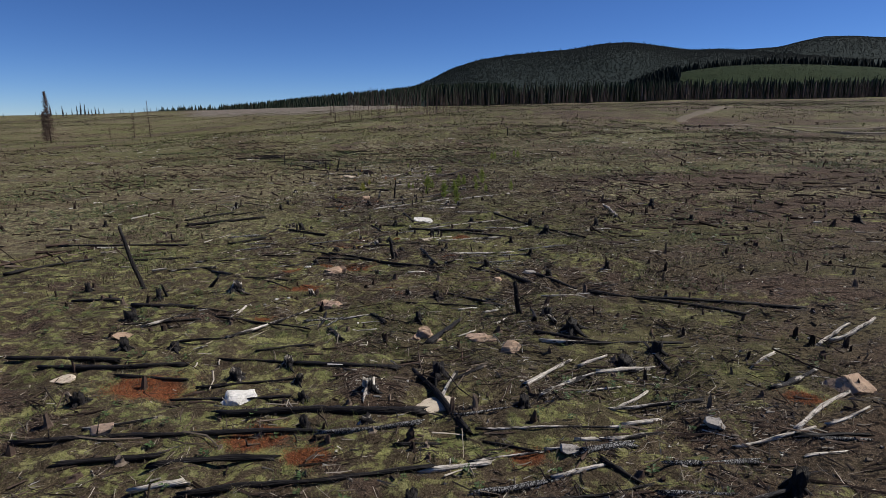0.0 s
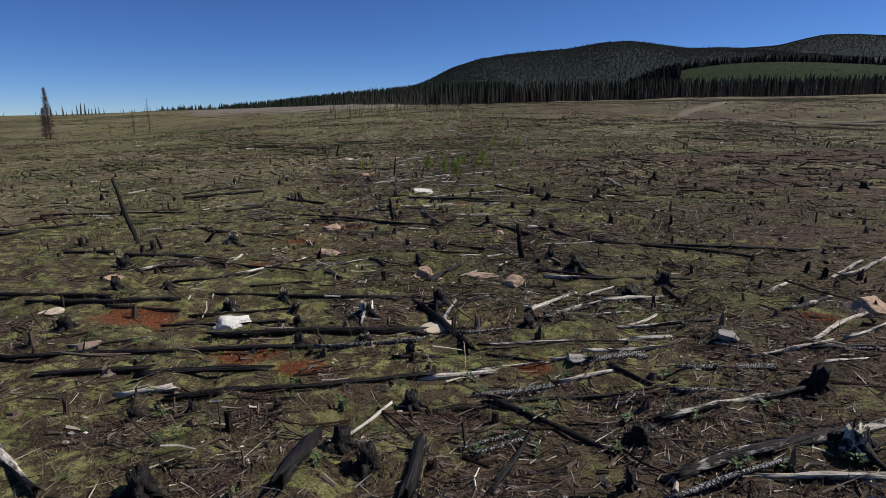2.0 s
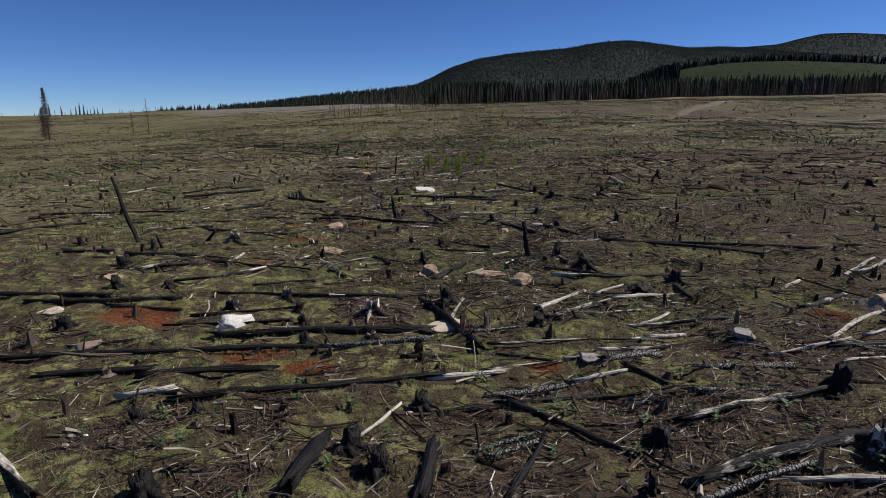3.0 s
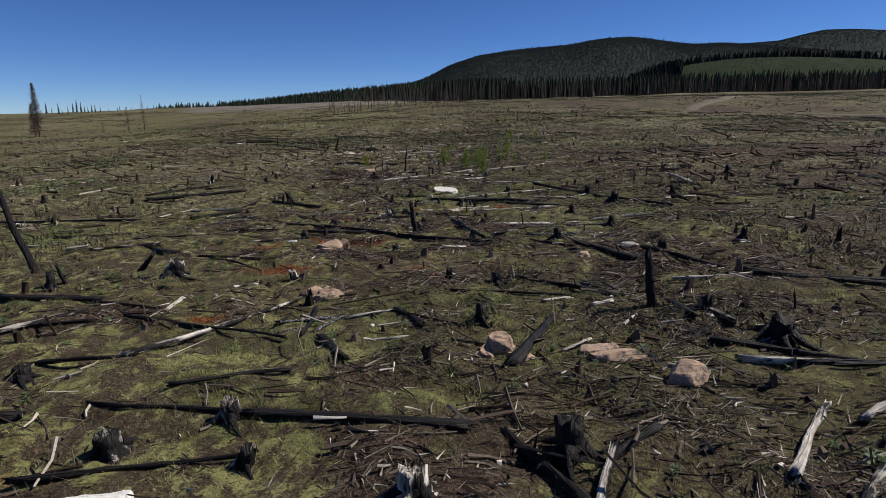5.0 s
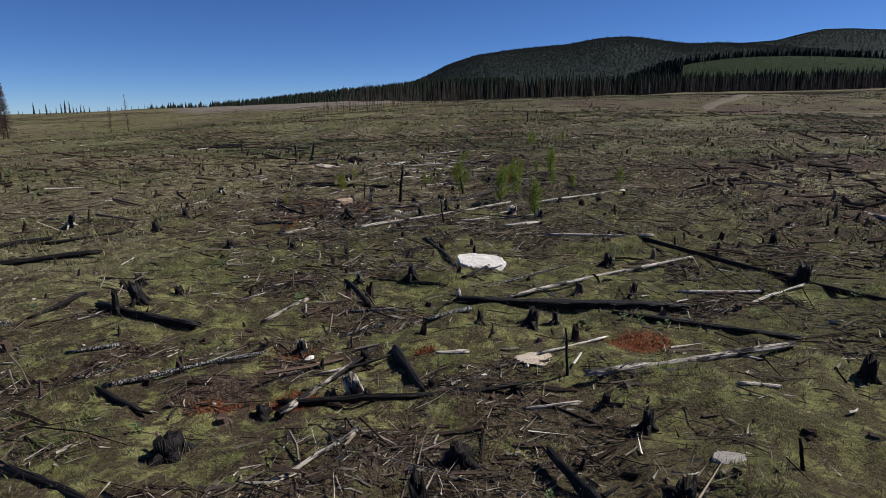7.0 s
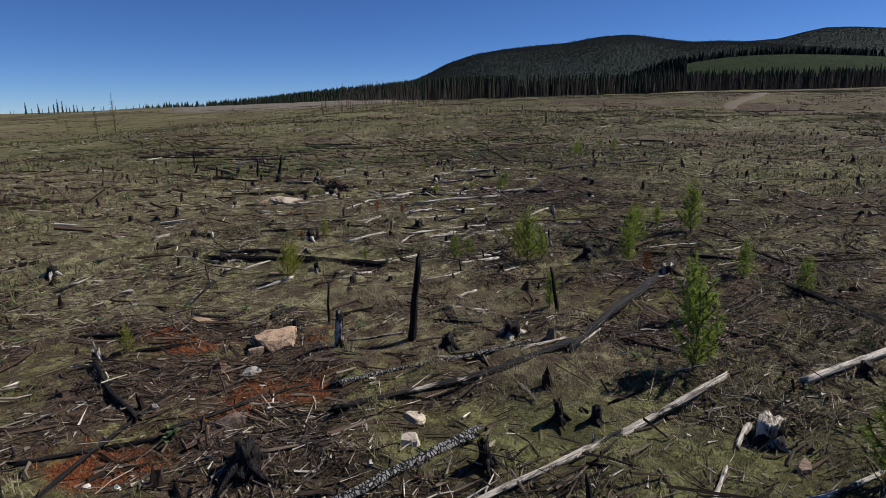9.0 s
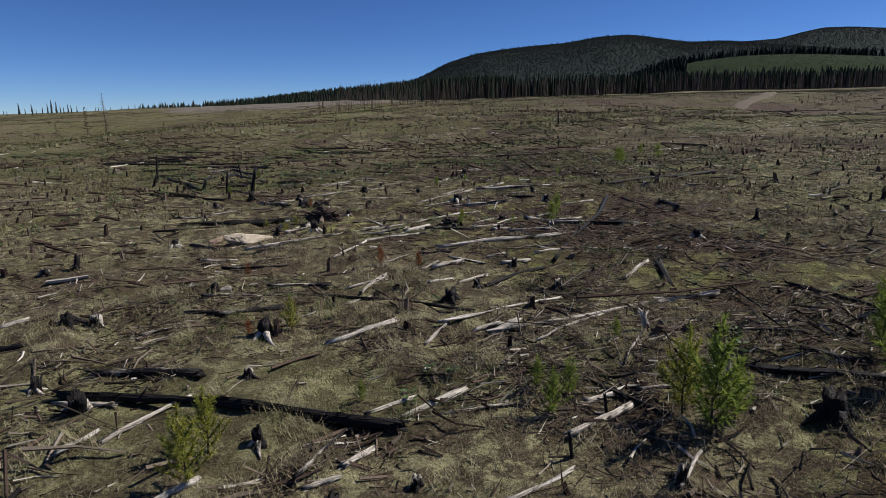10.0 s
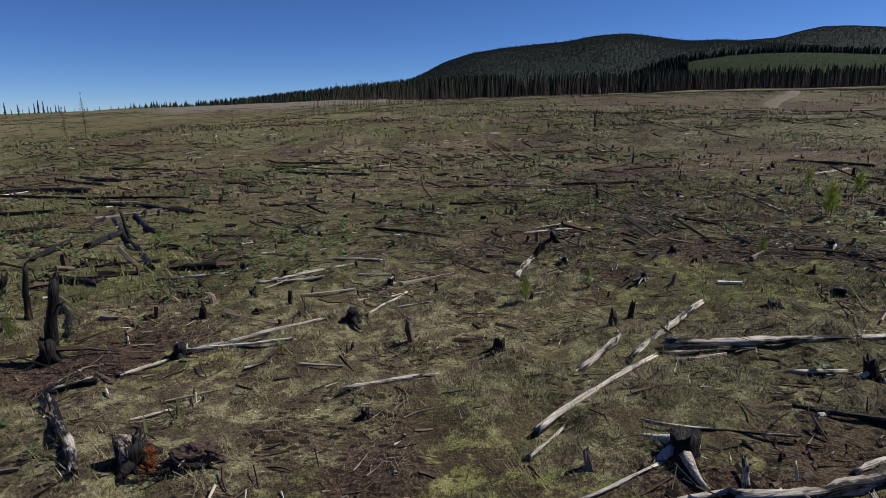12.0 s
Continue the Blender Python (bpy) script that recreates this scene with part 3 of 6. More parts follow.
def belt(count, lo, hi, d0, d1, seed):
    r = np.random.default_rng(seed)
    u, d = r.uniform(lo, hi, count), r.uniform(d0, d1, count)
    return np.c_[u * d, d, land(u * d, d) - 0.3]


p = belt(2600, -0.02, 0.85, 805, 960, 4)
woods("wood_edge", "tall dark spruces along the edge of the clear-cut", p, H.uniform(17, 33, len(p)), EDGEWOOD, 4, 6, 0.115)
p = belt(170, 0.10, 0.85, 800, 830, 5)
woods("scorched_wood_edge", "reddish scorched conifers in front of the living wood", p, H.uniform(14, 27, len(p)), REDWOOD, 3, 5, 0.075)
p = belt(1000, -0.16, 0.85, 785, 815, 6)
bare_poles("dead_wood_edge", "grey bare dead trunks along the wood's edge", p, H.uniform(10, 25, len(p)), REDWOOD)
p = belt(140, -0.19, 0.03, 420, 640, 7)
bare_poles("burnt_trunks_far", "thin burnt trunks left standing in the open", p, H.uniform(5, 14, len(p)), DEADTREE)
p = belt(60, -0.30, 0.02, 260, 420, 8)
bare_poles("burnt_trunks_mid", "thin burnt saplings left standing in the open", p, H.uniform(2, 6, len(p)), DEADTREE)

# ---------------------------------------------------------------- logs, stumps, stones, young trees
R = np.random.default_rng(5)


def tube(path, radii, sides, rough, seed, jag=0.0):
    """A rough round bar along a path of points; returns vertices and faces with closed ends."""
    r = np.random.default_rng(seed)
    path, radii = np.asarray(path, float), np.asarray(radii, float)
    d = np.gradient(path, axis=0)
    d /= np.linalg.norm(d, axis=1)[:, None] + 1e-9
    ref = np.array([0, 0, 1.0]) if abs(d[0, 2]) < 0.8 else np.array([1.0, 0, 0])
    a = np.cross(d, ref)
    a /= np.linalg.norm(a, axis=1)[:, None]
    b = np.cross(a, d)
    th = np.arange(sides) / sides * 2 * np.pi
    lobes = 1 + rough * r.normal(0, 1, sides)
    rad = radii[:, None] * (lobes[None] + rough * 0.7 * r.normal(0, 1, (len(path), sides)))
    v = path[:, None] + rad[..., None] * (np.cos(th)[None, :, None] * a[:, None] + np.sin(th)[None, :, None] * b[:, None])
    if jag:
        v[0] -= d[0] * (r.random(sides) * jag)[:, None]
        v[-1] += d[-1] * (r.random(sides) * jag)[:, None]
    n = len(path)
    v = v.reshape(-1, 3)
    f = [(i * sides + k, i * sides + (k + 1) % sides, (i + 1) * sides + (k + 1) % sides, (i + 1) * sides + k) for i in range(n - 1) for k in range(sides)]
    c = len(v)
    v = np.concatenate([v, [path[0] + d[0] * radii[0] * 0.25], [path[-1] - d[-1] * radii[-1] * 0.25]])
    f += [(c, (k + 1) % sides, k) for k in range(sides)] + [(c + 1, (n - 1) * sides + k, (n - 1) * sides + (k + 1) % sides) for k in range(sides)]
    return v.tolist(), f


LOG_WORDS = {"charred_wood": "charred black fallen log lying on the burnt ground", "bleached_wood": "sun-bleached grey-white fallen log lying among dry litter",
             "half_burnt_wood": "half-burnt fallen log, black char over grey wood", "checked_char": "fallen log of cracked black charcoal, silvery with ash and painted glints"}


OUTLYING = []


def fallen_log(x, y, yaw, length, radius, mat, joined=False):
    seed = int(abs(x * 131 + y * 977) * 10)
    r = np.random.default_rng(seed)
    c, s = math.cos(radians(yaw)), math.sin(radians(yaw))
    t = np.linspace(-0.5, 0.5, 9) * length
    g = land(x + c * t, y + s * t)
    k = np.polyfit(t, g, 1)
    if length > 2.5:
        k[0] *= 0.9
    lift = np.max(g - np.polyval(k, t)) * 0.55
    tilt = math.degrees(math.atan(k[0]))
    m = int(min(28, max(6, length / 0.16)))
    u = np.linspace(-0.5, 0.5, m)
    bend = length * r.normal(0, 0.016) * (1 - 4 * u * u) + length * 0.005 * np.sin(u * 9 + r.random() * 6)
    path = np.c_[u * length, bend, 0.003 * length * np.sin(u * 7 + r.random() * 6)]
    taper = 1.05 - 0.35 * (u + 0.5) * (1 if r.random() < 0.5 else -1)
    taper = taper * (1 + 0.16 * np.interp(u, np.linspace(-0.5, 0.5, 9), r.normal(0, 1, 9)))
    v, f = tube(path, radius * np.clip(taper, 0.55, 1.35), 11, 0.17, seed, radius * 4.0)
    if joined:
        OUTLYING.append((v, f, mat, pose(x, y, float(k[1]) + lift + radius * 0.42, 0, -tilt, yaw)))
        return None
    ob = new("fallen_log", mesh_of("fallen_log", v, f, mat, True))
    ob.matrix_basis = pose(x, y, float(k[1]) + lift + radius * 0.42, 0, -tilt, yaw)
    tagged(ob, LOG_WORDS[mat.name], "log", "fallen logs on the burnt slope")
    for _ in range(int(r.integers(0, 3)) if length > 0.9 else 0):
        q, a, n = r.uniform(-0.42, 0.42) * length, r.uniform(-0.3, 3.4), r.uniform(0.1, 0.32)
        w = np.array([r.normal(0, 0.5), math.cos(a), abs(math.sin(a)) + 0.15])
        w /= np.linalg.norm(w)
        st = np.array([q, 0, 0]) + np.outer(np.linspace(0.3, 1, 3), w) * (radius + n)
        bv, bf = tube(st, radius * np.array([0.32, 0.22, 0.12]), 5, 0.1, seed + 3)
        part("branch_stub", mesh_of("branch_stub", bv, bf, mat, True), ob)
    return ob


def outlying_log(x, y, yaw, length, radius, mat):
    fallen_log(x, y, yaw, length, radius, mat, True)


def join_outlying():
    """The logs farther from the way, as one mesh."""
    mats = [CHARRED, BLEACHED, PARTLY, CHECKED]
    verts, faces, slots, grain = [], [], [], []
    for k, (v, f, mat, m) in enumerate(OUTLYING):
        grain += [(q[0] + 7.3 * k, q[1], q[2]) for q in v]
        b = len(verts)
        verts += [tuple(m @ Vector(q)) for q in v]
        faces += [tuple(i + b for i in q) for q in f]
        slots += [mats.index(mat)] * len(f)
    me = mesh_of("outlying_logs", verts, faces, mats[0], True, grain)
    for q in mats[1:]:
        me.materials.append(q)
    me.polygons.foreach_set("material_index", slots)
    tagged(new("outlying_logs", me), "burnt and bleached logs farther out on the slope", "logs", kind="stuff")


def stump_parts(radius, height, seed):
    r = np.random.default_rng(seed)
    h = np.array([-0.12, 0.0, 0.12, 0.35, 0.7, 1.0]) * height
    w = np.array([1.75, 1.5, 1.22, 1.05, 0.98, 0.95]) * radius
    lean = r.normal(0, 0.12, 2)
    path = np.c_[h * lean[0], h * lean[1], h]
    body = tube(path, w, 14, 0.13, seed, height * 0.45)
    body[0][-1][2] = height * 0.7
    roots = []
    for a in np.arange(int(r.integers(3, 6))) * 1.35 + r.random() * 6:
        n = r.uniform(1.5, 2.8) * radius + 0.06
        q = np.linspace(0, 1, 5)
        rr = radius * 0.8 + q * n
        p = np.c_[rr * np.cos(a + 0.25 * q), rr * np.sin(a + 0.25 * q), height * 0.42 * (1 - q) ** 1.7 - 0.05 * q - 0.01]
        roots.append(tube(p, radius * np.array([0.55, 0.42, 0.33, 0.24, 0.12]), 6, 0.12, seed + len(roots)))
    return body, roots


STUMP_WORDS = {"charred_wood": "charred black tree stump with spreading roots", "bleached_wood": "bleached grey stump with white spreading roots",
               "half_burnt_wood": "half-burnt stump, charred above pale roots", "checked_char": "cracked charcoal stump"}


def stump(x, y, radius, height, mat):
    seed = int(abs(x * 71 + y * 613) * 10)
    (v, f), roots = stump_parts(radius, height, seed)
    ob = new("stump", mesh_of("stump", v, f, CHARRED_UP if mat is BLEACHED else UPRIGHT[mat], True))
    ob.matrix_basis = pose(x, y, high(x, y) - 0.01, 0, 0, 0)
    tagged(ob, STUMP_WORDS[mat.name], "stump", "burnt stumps on the slope")
    for rv, rf in roots:
        part("root", mesh_of("root", rv, rf, BLEACHED_UP if mat is BLEACHED else PARTLY_UP if mat is PARTLY and len(ob.children) % 2 else CHARRED_UP, True), ob)
    return ob


def standing_pole(x, y, height, shift, radius, mat):
    seed = int(abs(x * 37 + y * 411) * 10)
    r = np.random.default_rng(seed)
    q = np.linspace(-0.1, 1, 12)
    path = np.c_[shift * q + 0.006 * height * np.sin(q * 9), 0.01 * height * np.sin(q * 7 + 1), height * q]
    w = radius * np.interp(q, [-0.1, 0.0, 0.15, 1], [1.5, 1.3, 1.05, 0.75])
    v, f = tube(path, w, 10, 0.14, seed, radius * 3)
    ob = new("standing_pole", mesh_of("standing_pole", v, f, UPRIGHT[mat], True))
    ob.matrix_basis = pose(x, y, high(x, y) - 0.02)
    tagged(ob, "leaning charred trunk of a dead tree still rooted upright", "dead trunk", "standing burnt trunks")
    for k in range(2 if height > 0.6 else 1):
        s, a = r.uniform(0.35, 0.85), r.random() * 6.28
        c = np.array([shift * s, 0, height * s])
        st = c + np.outer(np.linspace(0, 1, 3), [math.cos(a), math.sin(a), 0.5]) * (radius * 2 + 0.05)
        bv, bf = tube(st, radius * np.array([0.35, 0.25, 0.12]), 5, 0.1, seed + k)
        part("branch_stub", mesh_of("branch_stub", bv, bf, mat, True), ob)
    return ob


ROCK_WORDS = {"tan_rock": "weathered tan boulder half sunk in the litter", "pink_rock": "pinkish-tan boulder half sunk in the ground", "orange_rock": "orange-brown stone half sunk in moss",
              "white_rock": "pale whitish stone half sunk in moss", "cream_rock": "cream-coloured cracked boulder among dry grass", "grey_rock": "grey stone lying in the burnt litter", "brown_rock": "dark brown burnt stone in the litter"}


def boulder(x, y, width, height, mat):
    seed = int(abs(x * 53 + y * 271) * 10)
    r = np.random.default_rng(seed)
    bm = bmesh.new()
    bmesh.ops.create_icosphere(bm, subdivisions=4 if width > 0.3 else 2, radius=1)
    planes = [(Vector(r.normal(0, 1, 3)).normalized(), r.uniform(0.45, 0.8)) for _ in range(13)] + [(Vector((r.normal(0, 0.25), r.normal(-0.2, 0.2), 1)).normalized(), 0.5)]
    for v in bm.verts:
        for n, d in planes:
            k = v.co.dot(n)
            if k > d:
                v.co -= n * (k - d) * 0.98
        v.co *= 1 + 0.13 * noise.noise(v.co * 2.2 + Vector((seed % 17, 0, 0))) + 0.05 * noise.noise(v.co * 7)
    deep = r.uniform(0.6, 0.85)
    for v in bm.verts:
        v.co = Vector((v.co.x * width * 0.60, v.co.y * width * 0.56 * deep, v.co.z * max(height, 0.06) * 0.78))
    me = bpy.data.meshes.new("boulder")
    bm.to_mesh(me)
    bm.free()
    me.materials.append(mat)
    ob = new("boulder", me)
    ob.matrix_basis = pose(x, y + width * 0.2, high(x, y + width * 0.2) + height * 0.05, r.normal(0, 5), r.normal(0, 5), r.uniform(-25, 25))
    return tagged(ob, ROCK_WORDS[mat.name], "rock", "stones on the burnt slope")


def rubble(x, y, spread, count, mat):
    """A broken boulder: angular pieces heaped together."""
    r = np.random.default_rng(int(abs(x * 91 + y * 17) * 10))
    for k in range(count):
        a, d = r.random() * 6.28, spread * math.sqrt(r.random()) * 0.9
        w = r.uniform(0.24, 0.46) * (1.2 - 0.5 * d / spread)
        boulder(x + d * math.cos(a), y + d * math.sin(a) * 0.8, w, w * r.uniform(0.5, 0.9) * (1.45 - d / spread), mat)


def pine_model(kind, seed):
    """A young pine one metre high: trunk and whorls of bottle-brush branches."""
    r = np.random.default_rng(seed)
    mat = {"green": NEEDLES, "yellow": YELLOWING, "dead": DEADNEEDLES}[kind]
    ob = new("young_pine")
    q = np.linspace(-0.05, 1, 7)
    v, f = tube(np.c_[0.02 * np.sin(q * 5), 0.015 * np.sin(q * 7), q], 0.014 * (1.15 - q), 6, 0.08, seed)
    part("trunk", mesh_of("trunk", v, f, BARK, True), ob)
    levels = [(0.12 + 0.135 * i, 4) for i in range(6)] + [(0.97, 1)]
    for lv, (z, count) in enumerate(levels):
        nv, nf, bv, bf = [], [], [], []
        for k in range(count):
            a = k * 6.283 / count + lv * 0.7 + r.normal(0, 0.2)
            n = (0.42 * (1 - z) + 0.09) * r.uniform(0.5, 1.2) if count > 1 else 0.12
            w = np.array([math.cos(a), math.sin(a), 0.75 + 0.6 * z]) if count > 1 else np.array([0.02, 0.02, 1.0])
            w /= np.linalg.norm(w)
            s = np.linspace(0, 1, 5)
            pth = np.array([0, 0, z]) + np.outer(s * n, w) + np.c_[0 * s, 0 * s, 0.06 * s * s]
            tv, tf = tube(pth, 0.006 * (1.1 - s), 4, 0.05, seed + k)
            bf += [tuple(i + len(bv) for i in face) for face in tf]
            bv += tv
            for j in range(int(66 * (n / 0.3) ** 0.7) + 14):
                t = r.uniform(0.12, 1.03)
                c = np.array([0, 0, z]) + w * n * t + np.array([0, 0, 0.06 * t * t])
                d = r.normal(0, 1, 3) * 0.8 + w * 0.9
                d /= np.linalg.norm(d)
                e = np.cross(d, r.normal(0, 1, 3))
                e *= 0.0075 / (np.linalg.norm(e) + 1e-6)
                tip = c + d * r.uniform(0.06, 0.115)
                b = len(nv)
                nv += [(c - e).tolist(), (c + e).tolist(), tip.tolist()]
                nf.append((b, b + 1, b + 2))
        br = part("branch_whorl", mesh_of("branch_whorl", bv, bf, BARK, True), ob)
        part("needles", mesh_of("needles", nv, nf, mat), br)
    return tagged(ob, {"green": "small bright green young pine growing between the logs", "yellow": "small yellow-green young pine seedling with thin branches", "dead": "small rust-orange dead pine seedling"}[kind], "young tree", "young pines")


def root_plate(x, y, width, yaw):
    """The tipped-up root mass of a fallen tree, with its soil."""
    seed = int(abs(x * 53 + y * 271) * 10)
    r = np.random.default_rng(seed)
    bm = bmesh.new()
    bmesh.ops.create_icosphere(bm, subdivisions=4, radius=1)
    for v in bm.verts:
        d = v.co.normalized()
        v.co *= 1 + 0.30 * noise.noise(d * 2.3 + Vector((seed % 13, 0, 0))) + 0.16 * noise.noise(d * 6) + 0.09 * noise.noise(d * 15)
        v.co = Vector((v.co.x * width * 0.5, v.co.y * width * 0.24, v.co.z * width * 0.30 + width * 0.12))
    me = bpy.data.meshes.new("root_plate")
    bm.to_mesh(me)
    bm.free()
    me.materials.append(SOIL)
    ob = new("root_plate", me)
    ob.matrix_basis = pose(x, y, high(x, y) - 0.02, 0, 0, yaw)
    tagged(ob, "tipped-up root mass of a fallen tree with dark reddish soil", "root mass")
    for k in range(11):
        a = r.uniform(-0.5, 3.6)
        q = np.linspace(0, 1, 6)
        n = width * r.uniform(0.45, 0.85)
        p = np.c_[n * q * math.cos(a) + 0.05 * np.sin(q * 5 + k), -width * 0.12 + 0.10 * np.sin(q * 4 + 2 * k) - 0.10 * q, width * 0.12 + n * q * 0.62 * math.sin(a) - 0.10 * q * q]
        rv, rf = tube(p, 0.055 * width * np.array([1, 0.8, 0.62, 0.48, 0.3, 0.12]), 6, 0.15, seed + k)
        part("root", mesh_of("root", rv, rf, CHARRED_UP if k % 3 else PARTLY_UP, True), ob)
    return ob


PINES = {}


def sapling(x, y, height, kind="green"):
    m = pose(x, y, high(x, y) - 0.01, 0, 0, (x * 77 + y * 31) % 360) @ Matrix.Diagonal((height, height, height, 1))
    if kind not in PINES:
        PINES[kind] = pine_model(kind, 40 + len(PINES))
        PINES[kind].matrix_basis = m
        return PINES[kind]
    ob = PINES[kind]
    made = copy_thing(ob, Matrix.Identity(4))
    made.matrix_basis = m
    return made


def tall_snag(name, label, x, y, height, seed, needles):
    """A tall dead conifer with drooping bare branches."""
    r = np.random.default_rng(seed)
    ob = new(name)
    ob.matrix_basis = pose(x, y, high(x, y) - 0.4)
    q = np.linspace(0, 1, 9)
    v, f = tube(np.c_[0.15 * np.sin(q * 4), 0.1 * np.sin(q * 5), q * height], 0.011 * height * (1.12 - q), 7, 0.05, seed)
    part("trunk", mesh_of("trunk", v, f, DEADTREE, True), ob)
    bv, bf = [], []
    for i in range(int(needles)):
        z = height * (0.12 + 0.86 * r.random() ** 0.8)
        n = max(0.3, (height - z) * 0.17 + 0.35) * r.uniform(0.5, 1.15)
        a = r.random() * 6.283
        w = np.array([math.cos(a), math.sin(a), r.uniform(-0.35, 0.25)])
        s = np.linspace(0, 1, 3)
        pth = np.array([0, 0, z]) + np.outer(s * n, w)
        tv, tf = tube(pth, 0.045 * (1.15 - s), 3, 0.1, seed + i)
        bf += [tuple(k + len(bv) for k in face) for face in tf]
        bv += tv
        for _ in range(4):
            t = r.uniform(0.3, 1)
            c = np.array([0, 0, z]) + w * n * t
            b = len(bv)
            d = r.normal(0, 0.3, 3)
            bv += [c.tolist(), (c + [0.05, 0.05, 0.12]).tolist(), (c + d * 0.9 - [0, 0, 0.25]).tolist()]
            bf.append((b, b + 1, b + 2))
    part("crown", mesh_of("crown", bv, bf, DEADTREE), ob, "bare drooping reddish-brown branches")
    return tagged(ob, label, "dead tree")

# ---------------------------------------------------------------- the things, stretch by stretch
tall_snag("dead_conifer", "tall dead reddish-brown conifer standing alone in the clear-cut", -152, 229, 20.5, 3, 560)
tall_snag("dead_conifer_small", "shorter dead conifer beside the tall one", -155, 231, 13, 9, 300)
tall_snag("dead_snag", "tall thin grey snag with a sparse crown", -170, 342, 22.5, 21, 70)
tall_snag("dead_snag", "thin grey dead tree beside a taller snag", -176, 336, 17, 22, 90)
tall_snag("dead_snag", "short broken snag with few branches", -182, 322, 9, 23, 20)


def skyline_conifer(x, y, height, seed):
    """A narrow dark spruce far off: trunk and a ragged spire of drooping tiers."""
    r = np.random.default_rng(seed)
    ob = new("skyline_spruce")
    ob.matrix_basis = pose(x, y, high(x, y) - 0.5)
    lean = r.normal(0, 0.03)
    q = np.linspace(0, 1, 4)
    v, f = tube(np.c_[lean * height * q, 0 * q, q * height], 0.012 * height * (1.1 - q), 5, 0.05, seed)
    part("trunk", mesh_of("trunk", v, f, DEADTREE, True), ob)
    cv, cf = [], []
    for t in range(9):
        z = height * (0.16 + 0.80 * t / 9)
        k = 7
        w = height * 0.105 * (1 - 0.82 * t / 9) * r.uniform(0.6, 1.3, k)
        a = np.arange(k) * 6.283 / k + t
        b = len(cv)
        cv += np.c_[lean * z + w * np.cos(a), w * np.sin(a), z - 0.05 * height * r.random(k)].tolist() + [[lean * z, 0, z + 0.15 * height]]
        cf += [(b + i, b + (i + 1) % k, b + k) for i in range(k)]
    part("crown", mesh_of("crown", cv, cf, SPIRES), ob)
    return tagged(ob, "narrow dark spruce on the distant skyline", "tree", "spruces on the skyline")


for u, d, h in ((-0.683, 700, 6), (-0.664, 715, 15), (-0.655, 720, 8), (-0.643, 712, 14), (-0.638, 725, 7), (-0.628, 720, 9), (-0.619, 716, 13), (-0.613, 712, 17), (-0.606, 722, 15), (-0.600, 730, 10),
                (-0.594, 716, 9), (-0.588, 735, 11), (-0.582, 720, 10), (-0.574, 728, 8), (-0.690, 735, 7), (-0.560, 740, 5), (-0.545, 745, 7), (-0.541, 750, 8), (-0.530, 745, 5), (-0.522, 750, 6),
                (-0.505, 770, 6), (-0.494, 775, 5), (-0.484, 780, 6), (-0.475, 785, 7), (-0.752, 690, 9), (-0.745, 700, 6)):
    skyline_conifer(u * d, d, h, int(900 - 1000 * u))

# boulders
boulder(-5.67, 11.26, 0.16, 0.08, GREY)
boulder(-5.81, 11.59, 0.14, 0.08, GREY)
boulder(-5.62, 11.63, 0.08, 0.06, WHITE)
boulder(2.06, 13.57, 0.43, 0.13, GREY)
boulder(5.13, 14.15, 0.42, 0.22, GREY)
boulder(-7.28, 14.38, 0.52, 0.21, PINK)
boulder(-0.50, 15.41, 1.12, 0.28, CREAM)
boulder(8.98, 15.73, 0.92, 0.62, TAN)
boulder(-5.04, 15.80, 1.10, 0.50, WHITE)
boulder(-10.04, 17.27, 0.60, 0.15, CREAM)
boulder(1.49, 18.27, 0.66, 0.35, TAN)
boulder(0.80, 19.08, 0.78, 0.30, TAN)
boulder(0.62, 19.48, 0.66, 0.26, PINK)
rubble(-0.80, 19.62, 0.40, 13, TAN)
boulder(-9.91, 19.99, 0.76, 0.19, TAN)
boulder(-2.94, 20.77, 0.09, 0.07, WHITE)
boulder(2.96, 20.82, 0.09, 0.04, WHITE)
boulder(-6.98, 22.85, 0.08, 0.06, WHITE)
boulder(-6.49, 22.88, 0.14, 0.14, GREY)
boulder(-4.42, 22.95, 0.50, 0.24, TAN)
boulder(-3.98, 22.88, 0.55, 0.20, TAN)
rubble(-4.15, 22.75, 0.35, 5, PINK)
boulder(-4.61, 22.93, 0.19, 0.23, ORANGE)
boulder(-5.73, 23.17, 0.12, 0.10, WHITE)
boulder(-6.17, 23.21, 0.17, 0.08, WHITE)
boulder(1.83, 25.35, 0.41, 0.24, TAN)
boulder(3.17, 26.05, 0.52, 0.13, GREY)
boulder(-4.98, 27.10, 0.80, 0.52, TAN)
boulder(-4.62, 27.30, 0.60, 0.56, TAN)
boulder(-4.95, 26.75, 0.40, 0.22, PINK)
boulder(-0.37, 27.21, 0.22, 0.08, TAN)
boulder(-6.17, 27.77, 0.26, 0.12, WHITE)
boulder(-6.05, 27.84, 0.16, 0.08, WHITE)
boulder(-3.27, 27.94, 0.11, 0.11, TAN)
boulder(-0.13, 28.32, 0.15, 0.22, GREY)
boulder(-2.71, 28.74, 0.08, 0.08, WHITE)
boulder(-4.07, 29.18, 0.20, 0.07, GREY)
boulder(0.44, 31.41, 0.46, 0.10, GREY)
boulder(-1.93, 33.78, 0.14, 0.04, WHITE)
boulder(-1.15, 34.15, 0.52, 0.14, CREAM)
boulder(-4.64, 34.67, 0.19, 0.09, WHITE)
boulder(-7.24, 39.54, 0.18, 0.10, WHITE)
boulder(-1.58, 39.57, 1.09, 0.36, WHITE)
